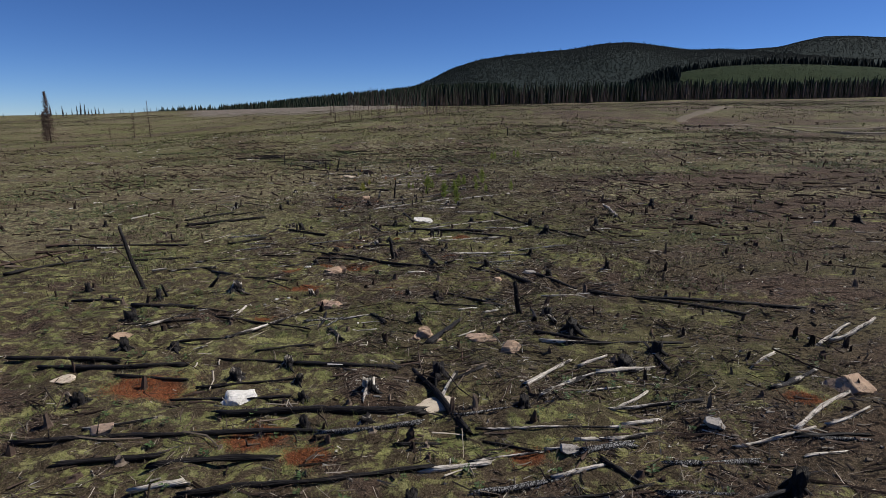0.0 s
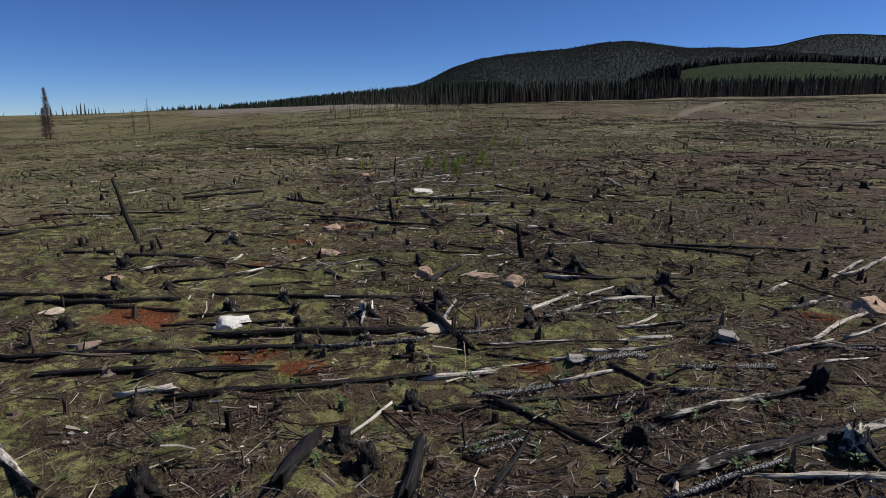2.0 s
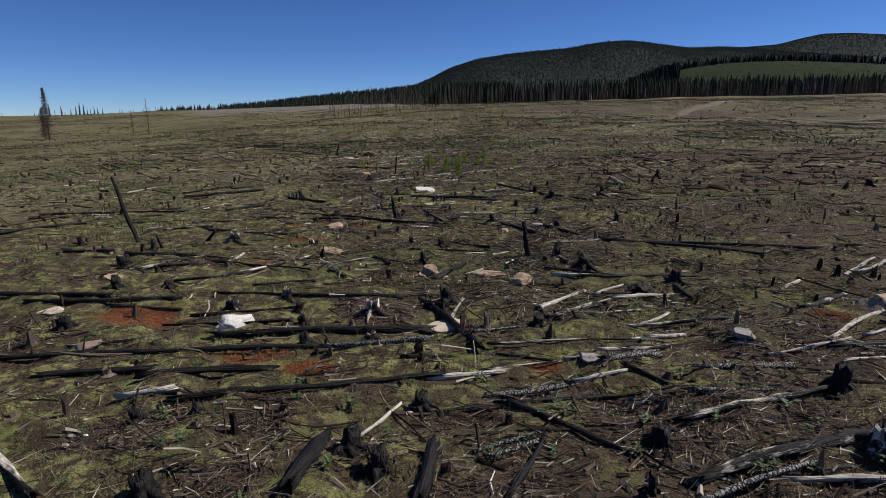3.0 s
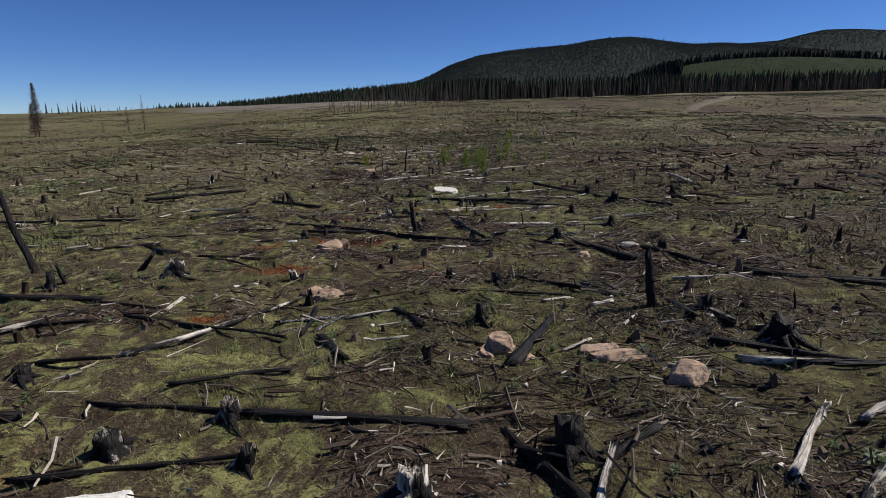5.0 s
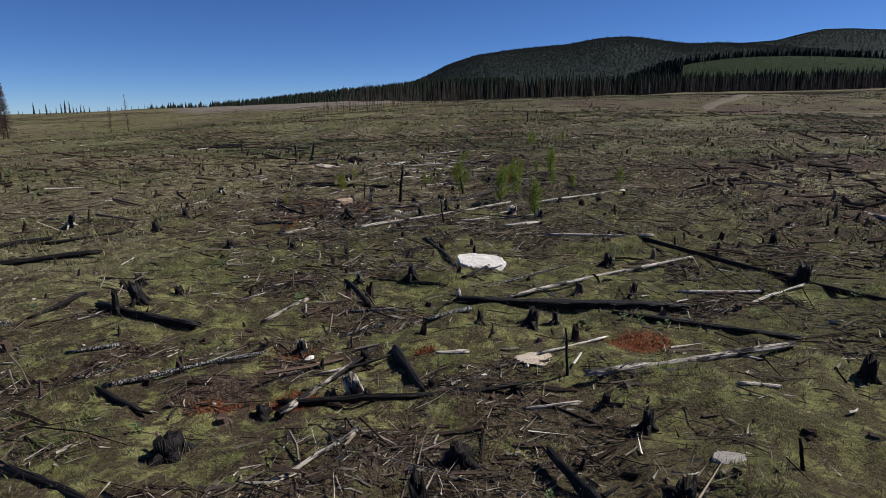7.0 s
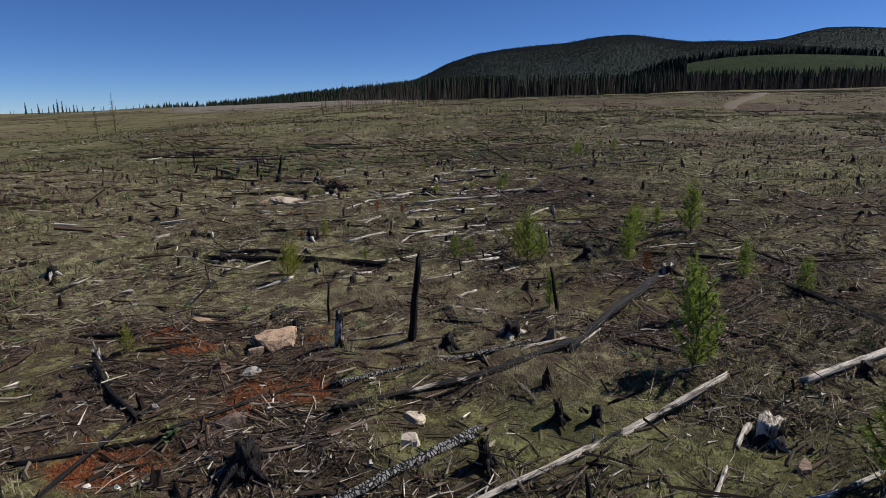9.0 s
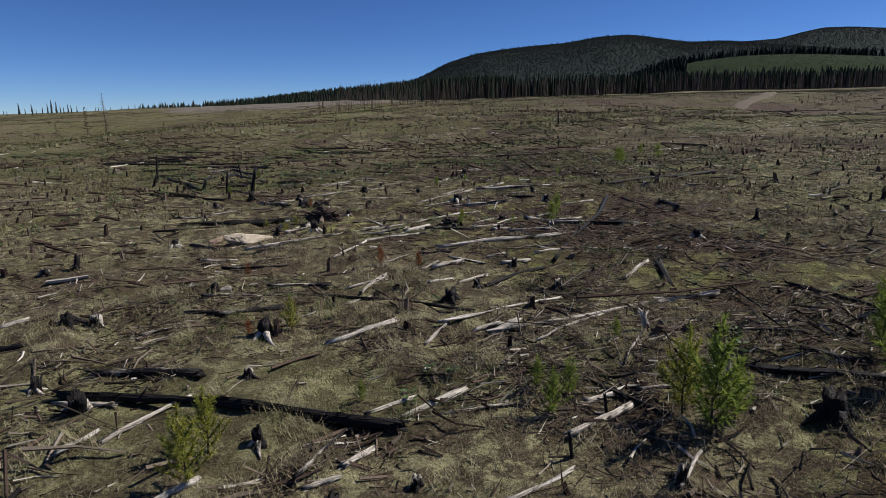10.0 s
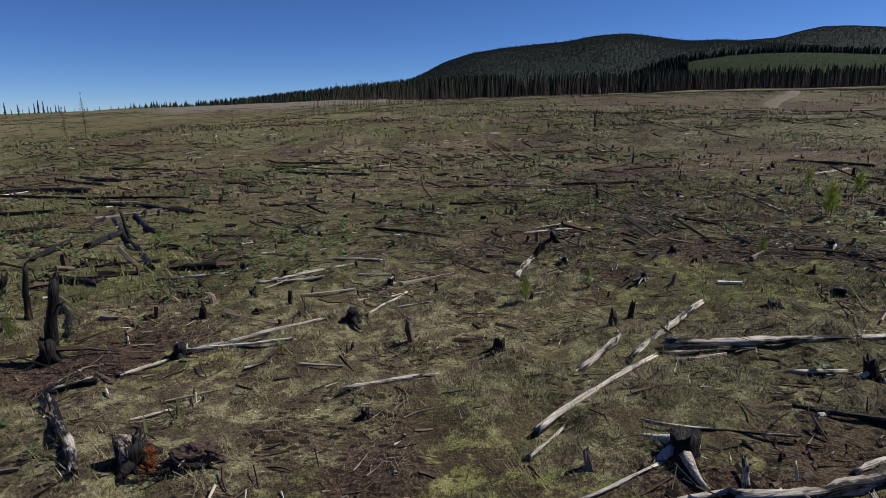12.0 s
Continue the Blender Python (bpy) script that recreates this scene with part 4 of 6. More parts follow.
boulder(-8.22, 40.97, 0.12, 0.12, WHITE)
boulder(-0.14, 45.04, 0.23, 0.06, GREY)
boulder(-0.83, 45.43, 0.27, 0.11, GREY)
boulder(-7.09, 45.53, 0.20, 0.18, PINK)
boulder(-7.07, 46.00, 0.10, 0.10, WHITE)
boulder(0.14, 46.01, 0.20, 0.22, PINK)
boulder(-7.50, 46.12, 0.11, 0.09, WHITE)
boulder(-4.03, 46.51, 0.28, 0.23, CREAM)
boulder(-6.29, 47.12, 0.36, 0.27, BROWN)
boulder(-4.00, 47.21, 0.32, 0.14, CREAM)
boulder(-7.54, 47.76, 0.14, 0.14, GREY)
boulder(-6.61, 48.75, 0.32, 0.19, GREY)
boulder(-6.48, 49.75, 0.84, 0.46, TAN)
boulder(-6.72, 49.50, 0.26, 0.28, TAN)
boulder(-8.17, 50.71, 0.50, 0.12, TAN)
boulder(-10.79, 53.17, 0.35, 0.14, GREY)
boulder(-9.18, 60.15, 0.29, 0.19, GREY)
boulder(-10.16, 64.52, 1.22, 0.51, CREAM)
boulder(-11.18, 64.91, 0.49, 0.21, TAN)
boulder(-12.71, 65.66, 0.29, 0.12, GREY)
boulder(-8.46, 65.79, 0.36, 0.20, PINK)
boulder(-7.57, 65.79, 0.32, 0.17, PINK)
boulder(-8.48, 67.20, 0.19, 0.34, PINK)
boulder(-9.80, 67.95, 0.20, 0.16, GREY)
boulder(-3.08, 77.77, 0.26, 0.18, GREY)

# standing burnt poles
standing_pole(2.15, 21.52, 0.98, -0.14, 0.071, CHARRED)
standing_pole(-10.61, 24.39, 0.38, -0.14, 0.058, CHARRED)
standing_pole(-11.99, 25.30, 2.30, -0.62, 0.076, CHARRED)
standing_pole(-9.51, 25.69, 0.41, 0.33, 0.063, CHARRED)
standing_pole(-2.60, 29.92, 0.94, -0.13, 0.078, CHARRED)
standing_pole(1.17, 31.39, 0.37, -0.08, 0.020, CHARRED)
standing_pole(-0.74, 33.75, 0.70, -0.05, 0.020, CHARRED)
standing_pole(-2.40, 44.88, 0.76, -0.09, 0.027, CHARRED)
standing_pole(-9.06, 49.17, 0.36, -0.08, 0.020, PARTLY)
standing_pole(-5.33, 49.43, 0.57, 0.03, 0.063, PARTLY)
standing_pole(-4.18, 49.78, 1.40, 0.14, 0.060, CHARRED)
standing_pole(-1.48, 50.91, 0.84, -0.14, 0.031, CHARRED)
standing_pole(-5.81, 51.03, 0.85, 0.03, 0.023, CHARRED)
standing_pole(-3.17, 53.93, 0.30, -0.04, 0.020, CHARRED)
standing_pole(-2.54, 54.77, 0.30, -0.05, 0.020, PARTLY)
standing_pole(-0.73, 55.41, 0.49, -0.09, 0.035, PARTLY)
standing_pole(-1.21, 57.11, 0.31, -0.10, 0.056, PARTLY)
standing_pole(-3.34, 70.63, 0.34, -0.05, 0.042, PARTLY)
standing_pole(-13.28, 74.96, 1.35, 0.27, 0.098, CHARRED)
standing_pole(-15.23, 77.24, 1.16, 0.12, 0.058, CHARRED)
standing_pole(-17.17, 79.08, 0.43, 0.15, 0.088, CHARRED)
standing_pole(-20.61, 80.81, 0.51, 0.17, 0.062, CHARRED)
standing_pole(-16.98, 84.87, 0.89, -0.17, 0.055, CHARRED)
standing_pole(-22.77, 85.75, 1.62, 0.12, 0.060, CHARRED)
standing_pole(0.65, 90.18, 0.59, -0.06, 0.064, CHARRED)
standing_pole(7.52, 105.72, 0.71, 0.03, 0.064, CHARRED)
standing_pole(15.73, 145.14, 1.89, -0.10, 0.123, CHARRED)

# fallen logs
outlying_log(4.19, 10.06, -11, 1.31, 0.036, BLEACHED)
outlying_log(3.19, 10.17, 19, 1.90, 0.043, CHECKED)
fallen_log(-0.70, 10.41, 81, 0.86, 0.064, CHARRED)
outlying_log(3.78, 10.56, 13, 2.56, 0.058, PARTLY)
fallen_log(-5.90, 10.63, -40, 1.62, 0.058, PARTLY)
fallen_log(0.60, 10.73, 64, 1.70, 0.036, CHARRED)
fallen_log(-2.21, 10.75, 83, 1.23, 0.074, CHARRED)
outlying_log(5.28, 10.95, 13, 0.81, 0.044, BLEACHED)
fallen_log(0.43, 11.02, 32, 0.92, 0.028, CHECKED)
fallen_log(0.36, 11.15, 28, 0.98, 0.031, CHECKED)
fallen_log(1.22, 11.51, -42, 1.91, 0.046, CHARRED)
outlying_log(4.05, 11.83, 17, 2.75, 0.048, PARTLY)
fallen_log(-1.50, 11.87, 61, 1.28, 0.026, BLEACHED)
fallen_log(3.85, 12.19, -6, 1.17, 0.030, CHECKED)
fallen_log(1.77, 12.45, 4, 2.85, 0.037, CHARRED)
fallen_log(0.90, 12.73, 11, 1.37, 0.052, CHECKED)
fallen_log(-5.32, 12.83, 8, 0.77, 0.042, BLEACHED)
fallen_log(2.84, 12.93, -52, 0.59, 0.062, CHARRED)
fallen_log(-2.68, 12.91, 9, 4.20, 0.062, CHARRED)
fallen_log(-0.04, 13.33, 9, 1.10, 0.054, BLEACHED)
fallen_log(2.16, 13.03, 15, 0.91, 0.046, BLEACHED)
fallen_log(4.54, 13.11, 6, 1.76, 0.038, CHECKED)
outlying_log(6.75, 13.38, 10, 0.80, 0.026, BLEACHED)
fallen_log(-4.62, 13.49, 5, 2.17, 0.043, CHARRED)
fallen_log(0.90, 13.56, 9, 1.36, 0.031, PARTLY)
fallen_log(-6.63, 13.62, 11, 1.72, 0.046, CHARRED)
fallen_log(2.80, 13.69, 15, 1.02, 0.046, CHECKED)
fallen_log(1.87, 13.69, -14, 0.39, 0.026, BLEACHED)
outlying_log(7.37, 13.85, 2, 0.94, 0.045, CHECKED)
fallen_log(1.05, 13.88, -19, 1.06, 0.027, CHARRED)
fallen_log(2.63, 13.93, 4, 0.60, 0.029, BLEACHED)
outlying_log(6.17, 13.97, 18, 1.90, 0.038, BLEACHED)
fallen_log(-0.83, 13.98, 6, 0.80, 0.031, CHARRED)
outlying_log(7.33, 14.03, 4, 1.31, 0.045, CHARRED)
fallen_log(3.47, 14.10, 16, 1.11, 0.044, PARTLY)
fallen_log(-5.79, 14.31, 3, 5.98, 0.057, CHARRED)
fallen_log(1.80, 14.39, -4, 2.81, 0.030, PARTLY)
fallen_log(-1.79, 14.46, 12, 1.98, 0.043, CHECKED)
outlying_log(7.99, 14.56, 23, 1.19, 0.032, BLEACHED)
fallen_log(3.79, 14.62, 24, 0.95, 0.041, BLEACHED)
fallen_log(-7.08, 14.81, 24, 1.18, 0.041, PARTLY)
outlying_log(7.93, 15.08, 36, 3.09, 0.038, BLEACHED)
fallen_log(0.63, 15.18, 22, 1.33, 0.037, CHECKED)
fallen_log(4.24, 15.23, 5, 2.12, 0.029, PARTLY)
fallen_log(-2.98, 15.30, -2, 4.37, 0.066, CHARRED)
fallen_log(3.86, 15.56, 39, 1.29, 0.026, BLEACHED)
fallen_log(-0.41, 15.82, -67, 2.96, 0.056, CHARRED)
fallen_log(-5.20, 16.02, -2, 2.72, 0.033, CHARRED)
fallen_log(3.27, 16.06, 15, 1.05, 0.026, BLEACHED)
fallen_log(-0.19, 16.26, 63, 0.68, 0.054, PARTLY)
fallen_log(2.58, 16.34, 41, 1.72, 0.044, PARTLY)
outlying_log(8.00, 16.35, 34, 2.06, 0.058, PARTLY)
fallen_log(3.04, 16.79, 16, 1.11, 0.026, BLEACHED)
fallen_log(-5.05, 16.85, 8, 2.32, 0.038, CHARRED)
fallen_log(0.29, 16.88, 38, 0.81, 0.036, CHARRED)
fallen_log(2.32, 17.08, 49, 1.99, 0.047, BLEACHED)
fallen_log(4.27, 17.10, 16, 1.45, 0.054, BLEACHED)
fallen_log(-7.56, 17.12, -0, 1.62, 0.044, CHARRED)
outlying_log(7.78, 17.39, 35, 1.10, 0.026, BLEACHED)
fallen_log(-2.79, 17.58, -11, 2.66, 0.038, CHARRED)
fallen_log(3.52, 17.61, 23, 0.77, 0.050, BLEACHED)
fallen_log(5.26, 17.79, -85, 1.37, 0.046, CHARRED)
fallen_log(-9.03, 17.94, 2, 3.68, 0.051, CHARRED)
fallen_log(-5.03, 18.01, -7, 2.43, 0.029, CHARRED)
outlying_log(-10.58, 18.40, -0, 2.84, 0.055, CHARRED)
fallen_log(-4.65, 18.72, 19, 1.48, 0.026, CHARRED)
fallen_log(4.96, 18.74, 6, 2.74, 0.029, CHARRED)
fallen_log(3.36, 18.79, -5, 1.66, 0.055, PARTLY)
outlying_log(10.64, 19.03, 35, 1.79, 0.057, BLEACHED)
fallen_log(3.19, 19.22, -29, 1.58, 0.049, CHARRED)
outlying_log(11.46, 19.33, 30, 2.10, 0.067, BLEACHED)
fallen_log(-7.40, 19.69, -4, 1.85, 0.027, CHARRED)
fallen_log(0.36, 19.85, 30, 0.62, 0.026, BLEACHED)
fallen_log(-3.49, 19.88, -61, 1.03, 0.046, CHARRED)
fallen_log(-1.18, 20.05, -5, 0.69, 0.026, CHARRED)
fallen_log(-0.25, 20.17, 65, 2.23, 0.079, CHARRED)
fallen_log(-2.60, 20.29, 14, 0.49, 0.026, BLEACHED)
fallen_log(-4.39, 20.76, 36, 0.53, 0.026, CHECKED)
fallen_log(1.52, 20.83, 52, 0.59, 0.026, BLEACHED)
fallen_log(3.10, 20.85, -77, 0.62, 0.047, PARTLY)
fallen_log(-1.84, 20.88, -11, 0.90, 0.026, CHARRED)
fallen_log(-5.98, 20.94, -21, 3.41, 0.038, CHARRED)
fallen_log(-2.31, 20.97, -56, 0.75, 0.040, CHARRED)
fallen_log(-5.65, 21.17, 59, 3.55, 0.046, PARTLY)
fallen_log(-3.76, 21.17, 60, 0.84, 0.027, CHECKED)
fallen_log(-4.16, 21.28, 94, 1.71, 0.037, CHARRED)
fallen_log(-4.20, 21.29, 22, 1.01, 0.028, CHECKED)
fallen_log(2.60, 21.35, -94, 1.24, 0.037, CHARRED)
fallen_log(-3.04, 21.35, -6, 0.97, 0.026, PARTLY)
fallen_log(-9.36, 21.41, -167, 2.13, 0.038, CHARRED)
fallen_log(-4.67, 21.47, 89, 0.74, 0.026, CHARRED)
fallen_log(-9.21, 21.49, 50, 1.59, 0.030, PARTLY)
fallen_log(1.26, 21.62, 17, 0.41, 0.026, BLEACHED)
outlying_log(8.77, 22.09, -18, 5.16, 0.047, CHARRED)
fallen_log(0.57, 22.25, 27, 0.67, 0.026, BLEACHED)
outlying_log(7.07, 22.33, -30, 4.90, 0.061, CHARRED)
fallen_log(-8.09, 22.37, -10, 1.29, 0.028, CHARRED)
fallen_log(-7.13, 22.41, 84, 0.68, 0.026, BLEACHED)
fallen_log(-0.34, 22.66, -5, 2.36, 0.028, CHARRED)
fallen_log(1.56, 22.96, -15, 0.64, 0.026, CHECKED)
outlying_log(-10.02, 22.98, -3, 2.13, 0.060, CHARRED)
fallen_log(0.80, 23.10, -41, 2.36, 0.045, CHARRED)
fallen_log(4.04, 23.19, -1, 1.56, 0.034, BLEACHED)
outlying_log(-12.96, 23.85, 1, 1.58, 0.045, CHARRED)
fallen_log(5.46, 23.87, 25, 1.45, 0.028, CHARRED)
fallen_log(3.99, 24.69, -58, 1.96, 0.056, CHARRED)
fallen_log(-7.01, 25.56, -42, 2.56, 0.029, CHARRED)
fallen_log(2.50, 25.66, -53, 1.69, 0.067, CHARRED)
fallen_log(-7.49, 26.39, -16, 1.85, 0.031, CHARRED)
fallen_log(1.45, 26.94, -52, 1.05, 0.027, CHARRED)
fallen_log(-1.41, 26.97, 38, 0.65, 0.037, BLEACHED)
fallen_log(1.00, 27.47, -43, 0.34, 0.027, CHARRED)
fallen_log(-9.78, 27.65, -41, 1.46, 0.054, CHARRED)
fallen_log(-0.54, 27.67, -22, 0.46, 0.031, CHARRED)
fallen_log(2.34, 27.73, 14, 0.94, 0.026, CHECKED)
fallen_log(-1.50, 27.95, -36, 2.20, 0.037, CHARRED)
fallen_log(-7.09, 28.30, 38, 0.91, 0.026, PARTLY)
fallen_log(1.86, 28.50, 15, 1.99, 0.035, CHECKED)
outlying_log(-11.46, 28.60, 8, 1.90, 0.040, PARTLY)
fallen_log(0.47, 28.71, 36, 1.34, 0.030, CHARRED)
fallen_log(1.43, 29.38, -0, 1.64, 0.026, CHECKED)
fallen_log(-3.29, 29.46, -33, 5.97, 0.047, CHARRED)
fallen_log(3.05, 29.62, 16, 1.47, 0.030, CHECKED)
fallen_log(-0.95, 29.71, -78, 3.83, 0.082, CHARRED)
outlying_log(-18.65, 29.84, 60, 3.53, 0.060, CHARRED)
fallen_log(-5.19, 29.91, -4, 1.78, 0.042, CHARRED)
outlying_log(-10.60, 30.20, 10, 2.57, 0.035, PARTLY)
fallen_log(1.56, 30.46, 15, 3.14, 0.045, BLEACHED)
fallen_log(-8.56, 31.29, -16, 2.16, 0.031, CHARRED)
fallen_log(-6.59, 31.36, -27, 1.55, 0.029, CHARRED)
fallen_log(4.63, 31.39, 23, 2.51, 0.046, CHECKED)
outlying_log(-14.19, 31.41, 24, 2.18, 0.049, CHARRED)
fallen_log(-7.72, 31.59, 44, 0.75, 0.026, BLEACHED)
fallen_log(-3.91, 31.75, 55, 1.23, 0.026, BLEACHED)
fallen_log(-0.93, 32.71, -47, 0.88, 0.026, CHARRED)
fallen_log(-1.10, 32.93, 13, 0.68, 0.026, BLEACHED)
fallen_log(1.60, 33.04, 9, 0.53, 0.026, BLEACHED)
outlying_log(-10.35, 33.07, 1, 1.84, 0.038, CHECKED)
fallen_log(-3.15, 33.32, -1, 3.11, 0.040, CHARRED)
fallen_log(-6.89, 33.33, -32, 0.85, 0.052, CHARRED)
fallen_log(1.19, 33.99, 15, 3.44, 0.036, BLEACHED)
fallen_log(-4.11, 34.06, 62, 2.25, 0.038, PARTLY)
fallen_log(-3.04, 34.13, -71, 1.32, 0.070, CHARRED)
fallen_log(-7.72, 34.29, 30, 0.63, 0.026, CHECKED)
fallen_log(-6.38, 34.37, 34, 2.26, 0.028, CHECKED)
fallen_log(-3.84, 34.42, 31, 1.82, 0.026, PARTLY)
outlying_log(-10.26, 34.56, -1, 1.46, 0.035, CHECKED)
fallen_log(-2.37, 34.69, 12, 0.38, 0.026, BLEACHED)
fallen_log(-0.41, 34.70, 33, 1.38, 0.027, BLEACHED)
outlying_log(-18.02, 34.98, -9, 7.94, 0.068, CHARRED)
fallen_log(-8.30, 35.08, 30, 0.64, 0.030, CHECKED)
outlying_log(-11.24, 35.23, 32, 1.85, 0.056, CHARRED)
fallen_log(1.92, 35.42, -30, 2.78, 0.043, CHARRED)
fallen_log(-3.92, 35.87, 20, 0.78, 0.026, CHECKED)
outlying_log(8.59, 35.99, 28, 1.80, 0.034, BLEACHED)
fallen_log(-2.39, 36.20, 34, 0.93, 0.031, CHECKED)
outlying_log(-11.75, 36.28, 38, 1.74, 0.047, CHECKED)
fallen_log(-8.19, 36.62, -23, 2.23, 0.066, CHARRED)
fallen_log(-0.10, 36.63, -9, 3.98, 0.082, CHARRED)
fallen_log(-3.90, 36.81, 1, 0.94, 0.026, CHECKED)
fallen_log(4.07, 36.85, 25, 1.62, 0.026, BLEACHED)
fallen_log(-5.61, 36.98, 57, 1.04, 0.031, BLEACHED)
fallen_log(3.09, 37.12, 0, 1.66, 0.026, BLEACHED)
outlying_log(-10.52, 37.59, 75, 1.15, 0.043, CHARRED)
fallen_log(-4.34, 37.91, -67, 1.76, 0.048, CHARRED)
fallen_log(-6.64, 38.04, 28, 0.51, 0.026, BLEACHED)
fallen_log(5.04, 38.30, -65, 10.32, 0.068, CHARRED)
fallen_log(1.27, 38.54, 30, 5.56, 0.035, BLEACHED)
fallen_log(-3.21, 38.56, -38, 1.88, 0.034, CHARRED)
fallen_log(-6.09, 38.73, 32, 0.79, 0.026, BLEACHED)
fallen_log(-0.46, 38.85, 37, 2.32, 0.031, CHECKED)
fallen_log(-1.68, 38.99, 57, 1.23, 0.026, CHARRED)
outlying_log(-10.27, 39.92, -12, 1.51, 0.028, CHARRED)
outlying_log(-11.12, 41.37, 78, 0.55, 0.026, BLEACHED)
fallen_log(-2.56, 41.43, -76, 3.30, 0.052, CHARRED)
outlying_log(-14.84, 41.72, 17, 4.60, 0.092, CHARRED)
outlying_log(10.98, 41.89, -95, 4.03, 0.063, BLEACHED)
fallen_log(2.08, 42.41, -6, 2.89, 0.036, BLEACHED)
outlying_log(-16.59, 43.56, 38, 3.13, 0.069, CHARRED)
fallen_log(0.13, 44.24, 22, 1.22, 0.038, BLEACHED)
fallen_log(-4.19, 44.39, 71, 0.34, 0.026, BLEACHED)
fallen_log(0.39, 44.48, 22, 1.10, 0.028, BLEACHED)
fallen_log(-2.97, 44.51, -5, 2.03, 0.026, BLEACHED)
fallen_log(-1.42, 44.56, -35, 0.60, 0.026, PARTLY)
fallen_log(-1.95, 44.61, 23, 0.40, 0.026, BLEACHED)
fallen_log(-7.19, 44.72, 40, 0.88, 0.052, BLEACHED)
outlying_log(-14.32, 44.78, 38, 2.08, 0.049, CHARRED)
fallen_log(-7.78, 45.04, 92, 1.20, 0.043, CHARRED)
fallen_log(-6.85, 45.31, 47, 0.92, 0.030, PARTLY)
fallen_log(-5.99, 45.31, -55, 1.63, 0.026, CHARRED)
fallen_log(-0.52, 45.41, 19, 2.84, 0.034, BLEACHED)
fallen_log(-8.27, 45.53, 12, 1.15, 0.046, CHARRED)
fallen_log(-1.05, 45.57, 54, 1.11, 0.026, BLEACHED)
fallen_log(-2.50, 46.08, 33, 6.27, 0.048, BLEACHED)
fallen_log(-4.06, 46.17, 36, 1.77, 0.048, CHECKED)
fallen_log(-8.14, 46.65, 31, 0.69, 0.032, CHARRED)
fallen_log(-0.17, 46.70, 51, 0.62, 0.027, BLEACHED)
fallen_log(-7.73, 46.89, 83, 2.61, 0.032, CHARRED)
fallen_log(-7.41, 46.93, 6, 0.60, 0.032, CHARRED)
fallen_log(-6.29, 47.61, 42, 1.88, 0.026, CHARRED)
fallen_log(-0.97, 47.66, 24, 1.12, 0.026, CHARRED)
outlying_log(-10.06, 48.05, 60, 0.73, 0.035, BLEACHED)
fallen_log(-8.35, 48.26, -47, 2.05, 0.033, CHARRED)
fallen_log(-3.32, 48.27, 28, 3.85, 0.044, PARTLY)
fallen_log(3.04, 48.54, 26, 4.21, 0.048, BLEACHED)
fallen_log(-3.71, 48.84, 21, 3.23, 0.031, CHECKED)
fallen_log(-0.32, 49.14, -27, 0.71, 0.037, CHARRED)
fallen_log(-2.02, 49.30, 25, 0.81, 0.026, BLEACHED)
fallen_log(-1.34, 49.42, 50, 0.98, 0.026, BLEACHED)
fallen_log(0.82, 49.44, -55, 0.60, 0.026, CHARRED)
fallen_log(-8.28, 49.72, 18, 0.76, 0.032, CHARRED)
fallen_log(3.35, 49.90, -85, 4.55, 0.059, CHARRED)
fallen_log(-4.77, 50.02, 5, 0.87, 0.026, BLEACHED)
fallen_log(-9.48, 50.30, -4, 0.97, 0.040, CHARRED)
fallen_log(-3.46, 50.41, -33, 0.66, 0.026, CHARRED)
fallen_log(-3.19, 51.03, -6, 0.68, 0.026, BLEACHED)
fallen_log(-8.10, 51.18, -14, 0.51, 0.046, CHARRED)
fallen_log(0.00, 51.21, 52, 5.52, 0.064, CHARRED)
fallen_log(-6.74, 51.31, 61, 0.58, 0.031, CHARRED)
fallen_log(-9.68, 52.03, -26, 1.07, 0.030, PARTLY)
outlying_log(-13.43, 52.13, 88, 1.15, 0.026, BLEACHED)
fallen_log(-3.12, 52.27, 45, 0.54, 0.026, BLEACHED)
fallen_log(2.47, 52.72, 12, 1.24, 0.034, CHARRED)
fallen_log(-8.99, 52.81, 91, 1.61, 0.047, PARTLY)
fallen_log(-3.63, 53.45, 31, 0.89, 0.026, BLEACHED)
fallen_log(-7.52, 53.46, 38, 0.81, 0.026, BLEACHED)
fallen_log(-2.02, 53.57, 53, 0.93, 0.026, PARTLY)
fallen_log(-5.85, 53.61, 31, 0.30, 0.026, BLEACHED)
outlying_log(-12.36, 53.83, 60, 0.92, 0.026, PARTLY)
fallen_log(2.32, 53.88, -43, 1.95, 0.045, CHARRED)
fallen_log(-5.51, 54.15, 61, 0.53, 0.026, BLEACHED)
fallen_log(-5.90, 54.25, 74, 1.34, 0.029, PARTLY)
fallen_log(-8.80, 54.41, 72, 0.48, 0.026, BLEACHED)
fallen_log(-2.63, 54.64, 39, 1.26, 0.031, BLEACHED)
fallen_log(-4.06, 54.92, -1, 1.06, 0.026, PARTLY)
fallen_log(-8.30, 55.01, 65, 1.22, 0.028, BLEACHED)
fallen_log(-2.14, 55.10, -50, 0.96, 0.033, CHARRED)
fallen_log(2.33, 55.13, 19, 1.61, 0.029, BLEACHED)
fallen_log(-7.43, 55.17, -12, 4.64, 0.062, CHARRED)
fallen_log(-2.50, 55.18, 26, 0.48, 0.026, BLEACHED)
fallen_log(-1.74, 55.25, 3, 0.52, 0.026, PARTLY)
fallen_log(-4.67, 55.27, 37, 0.98, 0.026, BLEACHED)
fallen_log(-5.25, 55.28, 41, 0.74, 0.026, BLEACHED)
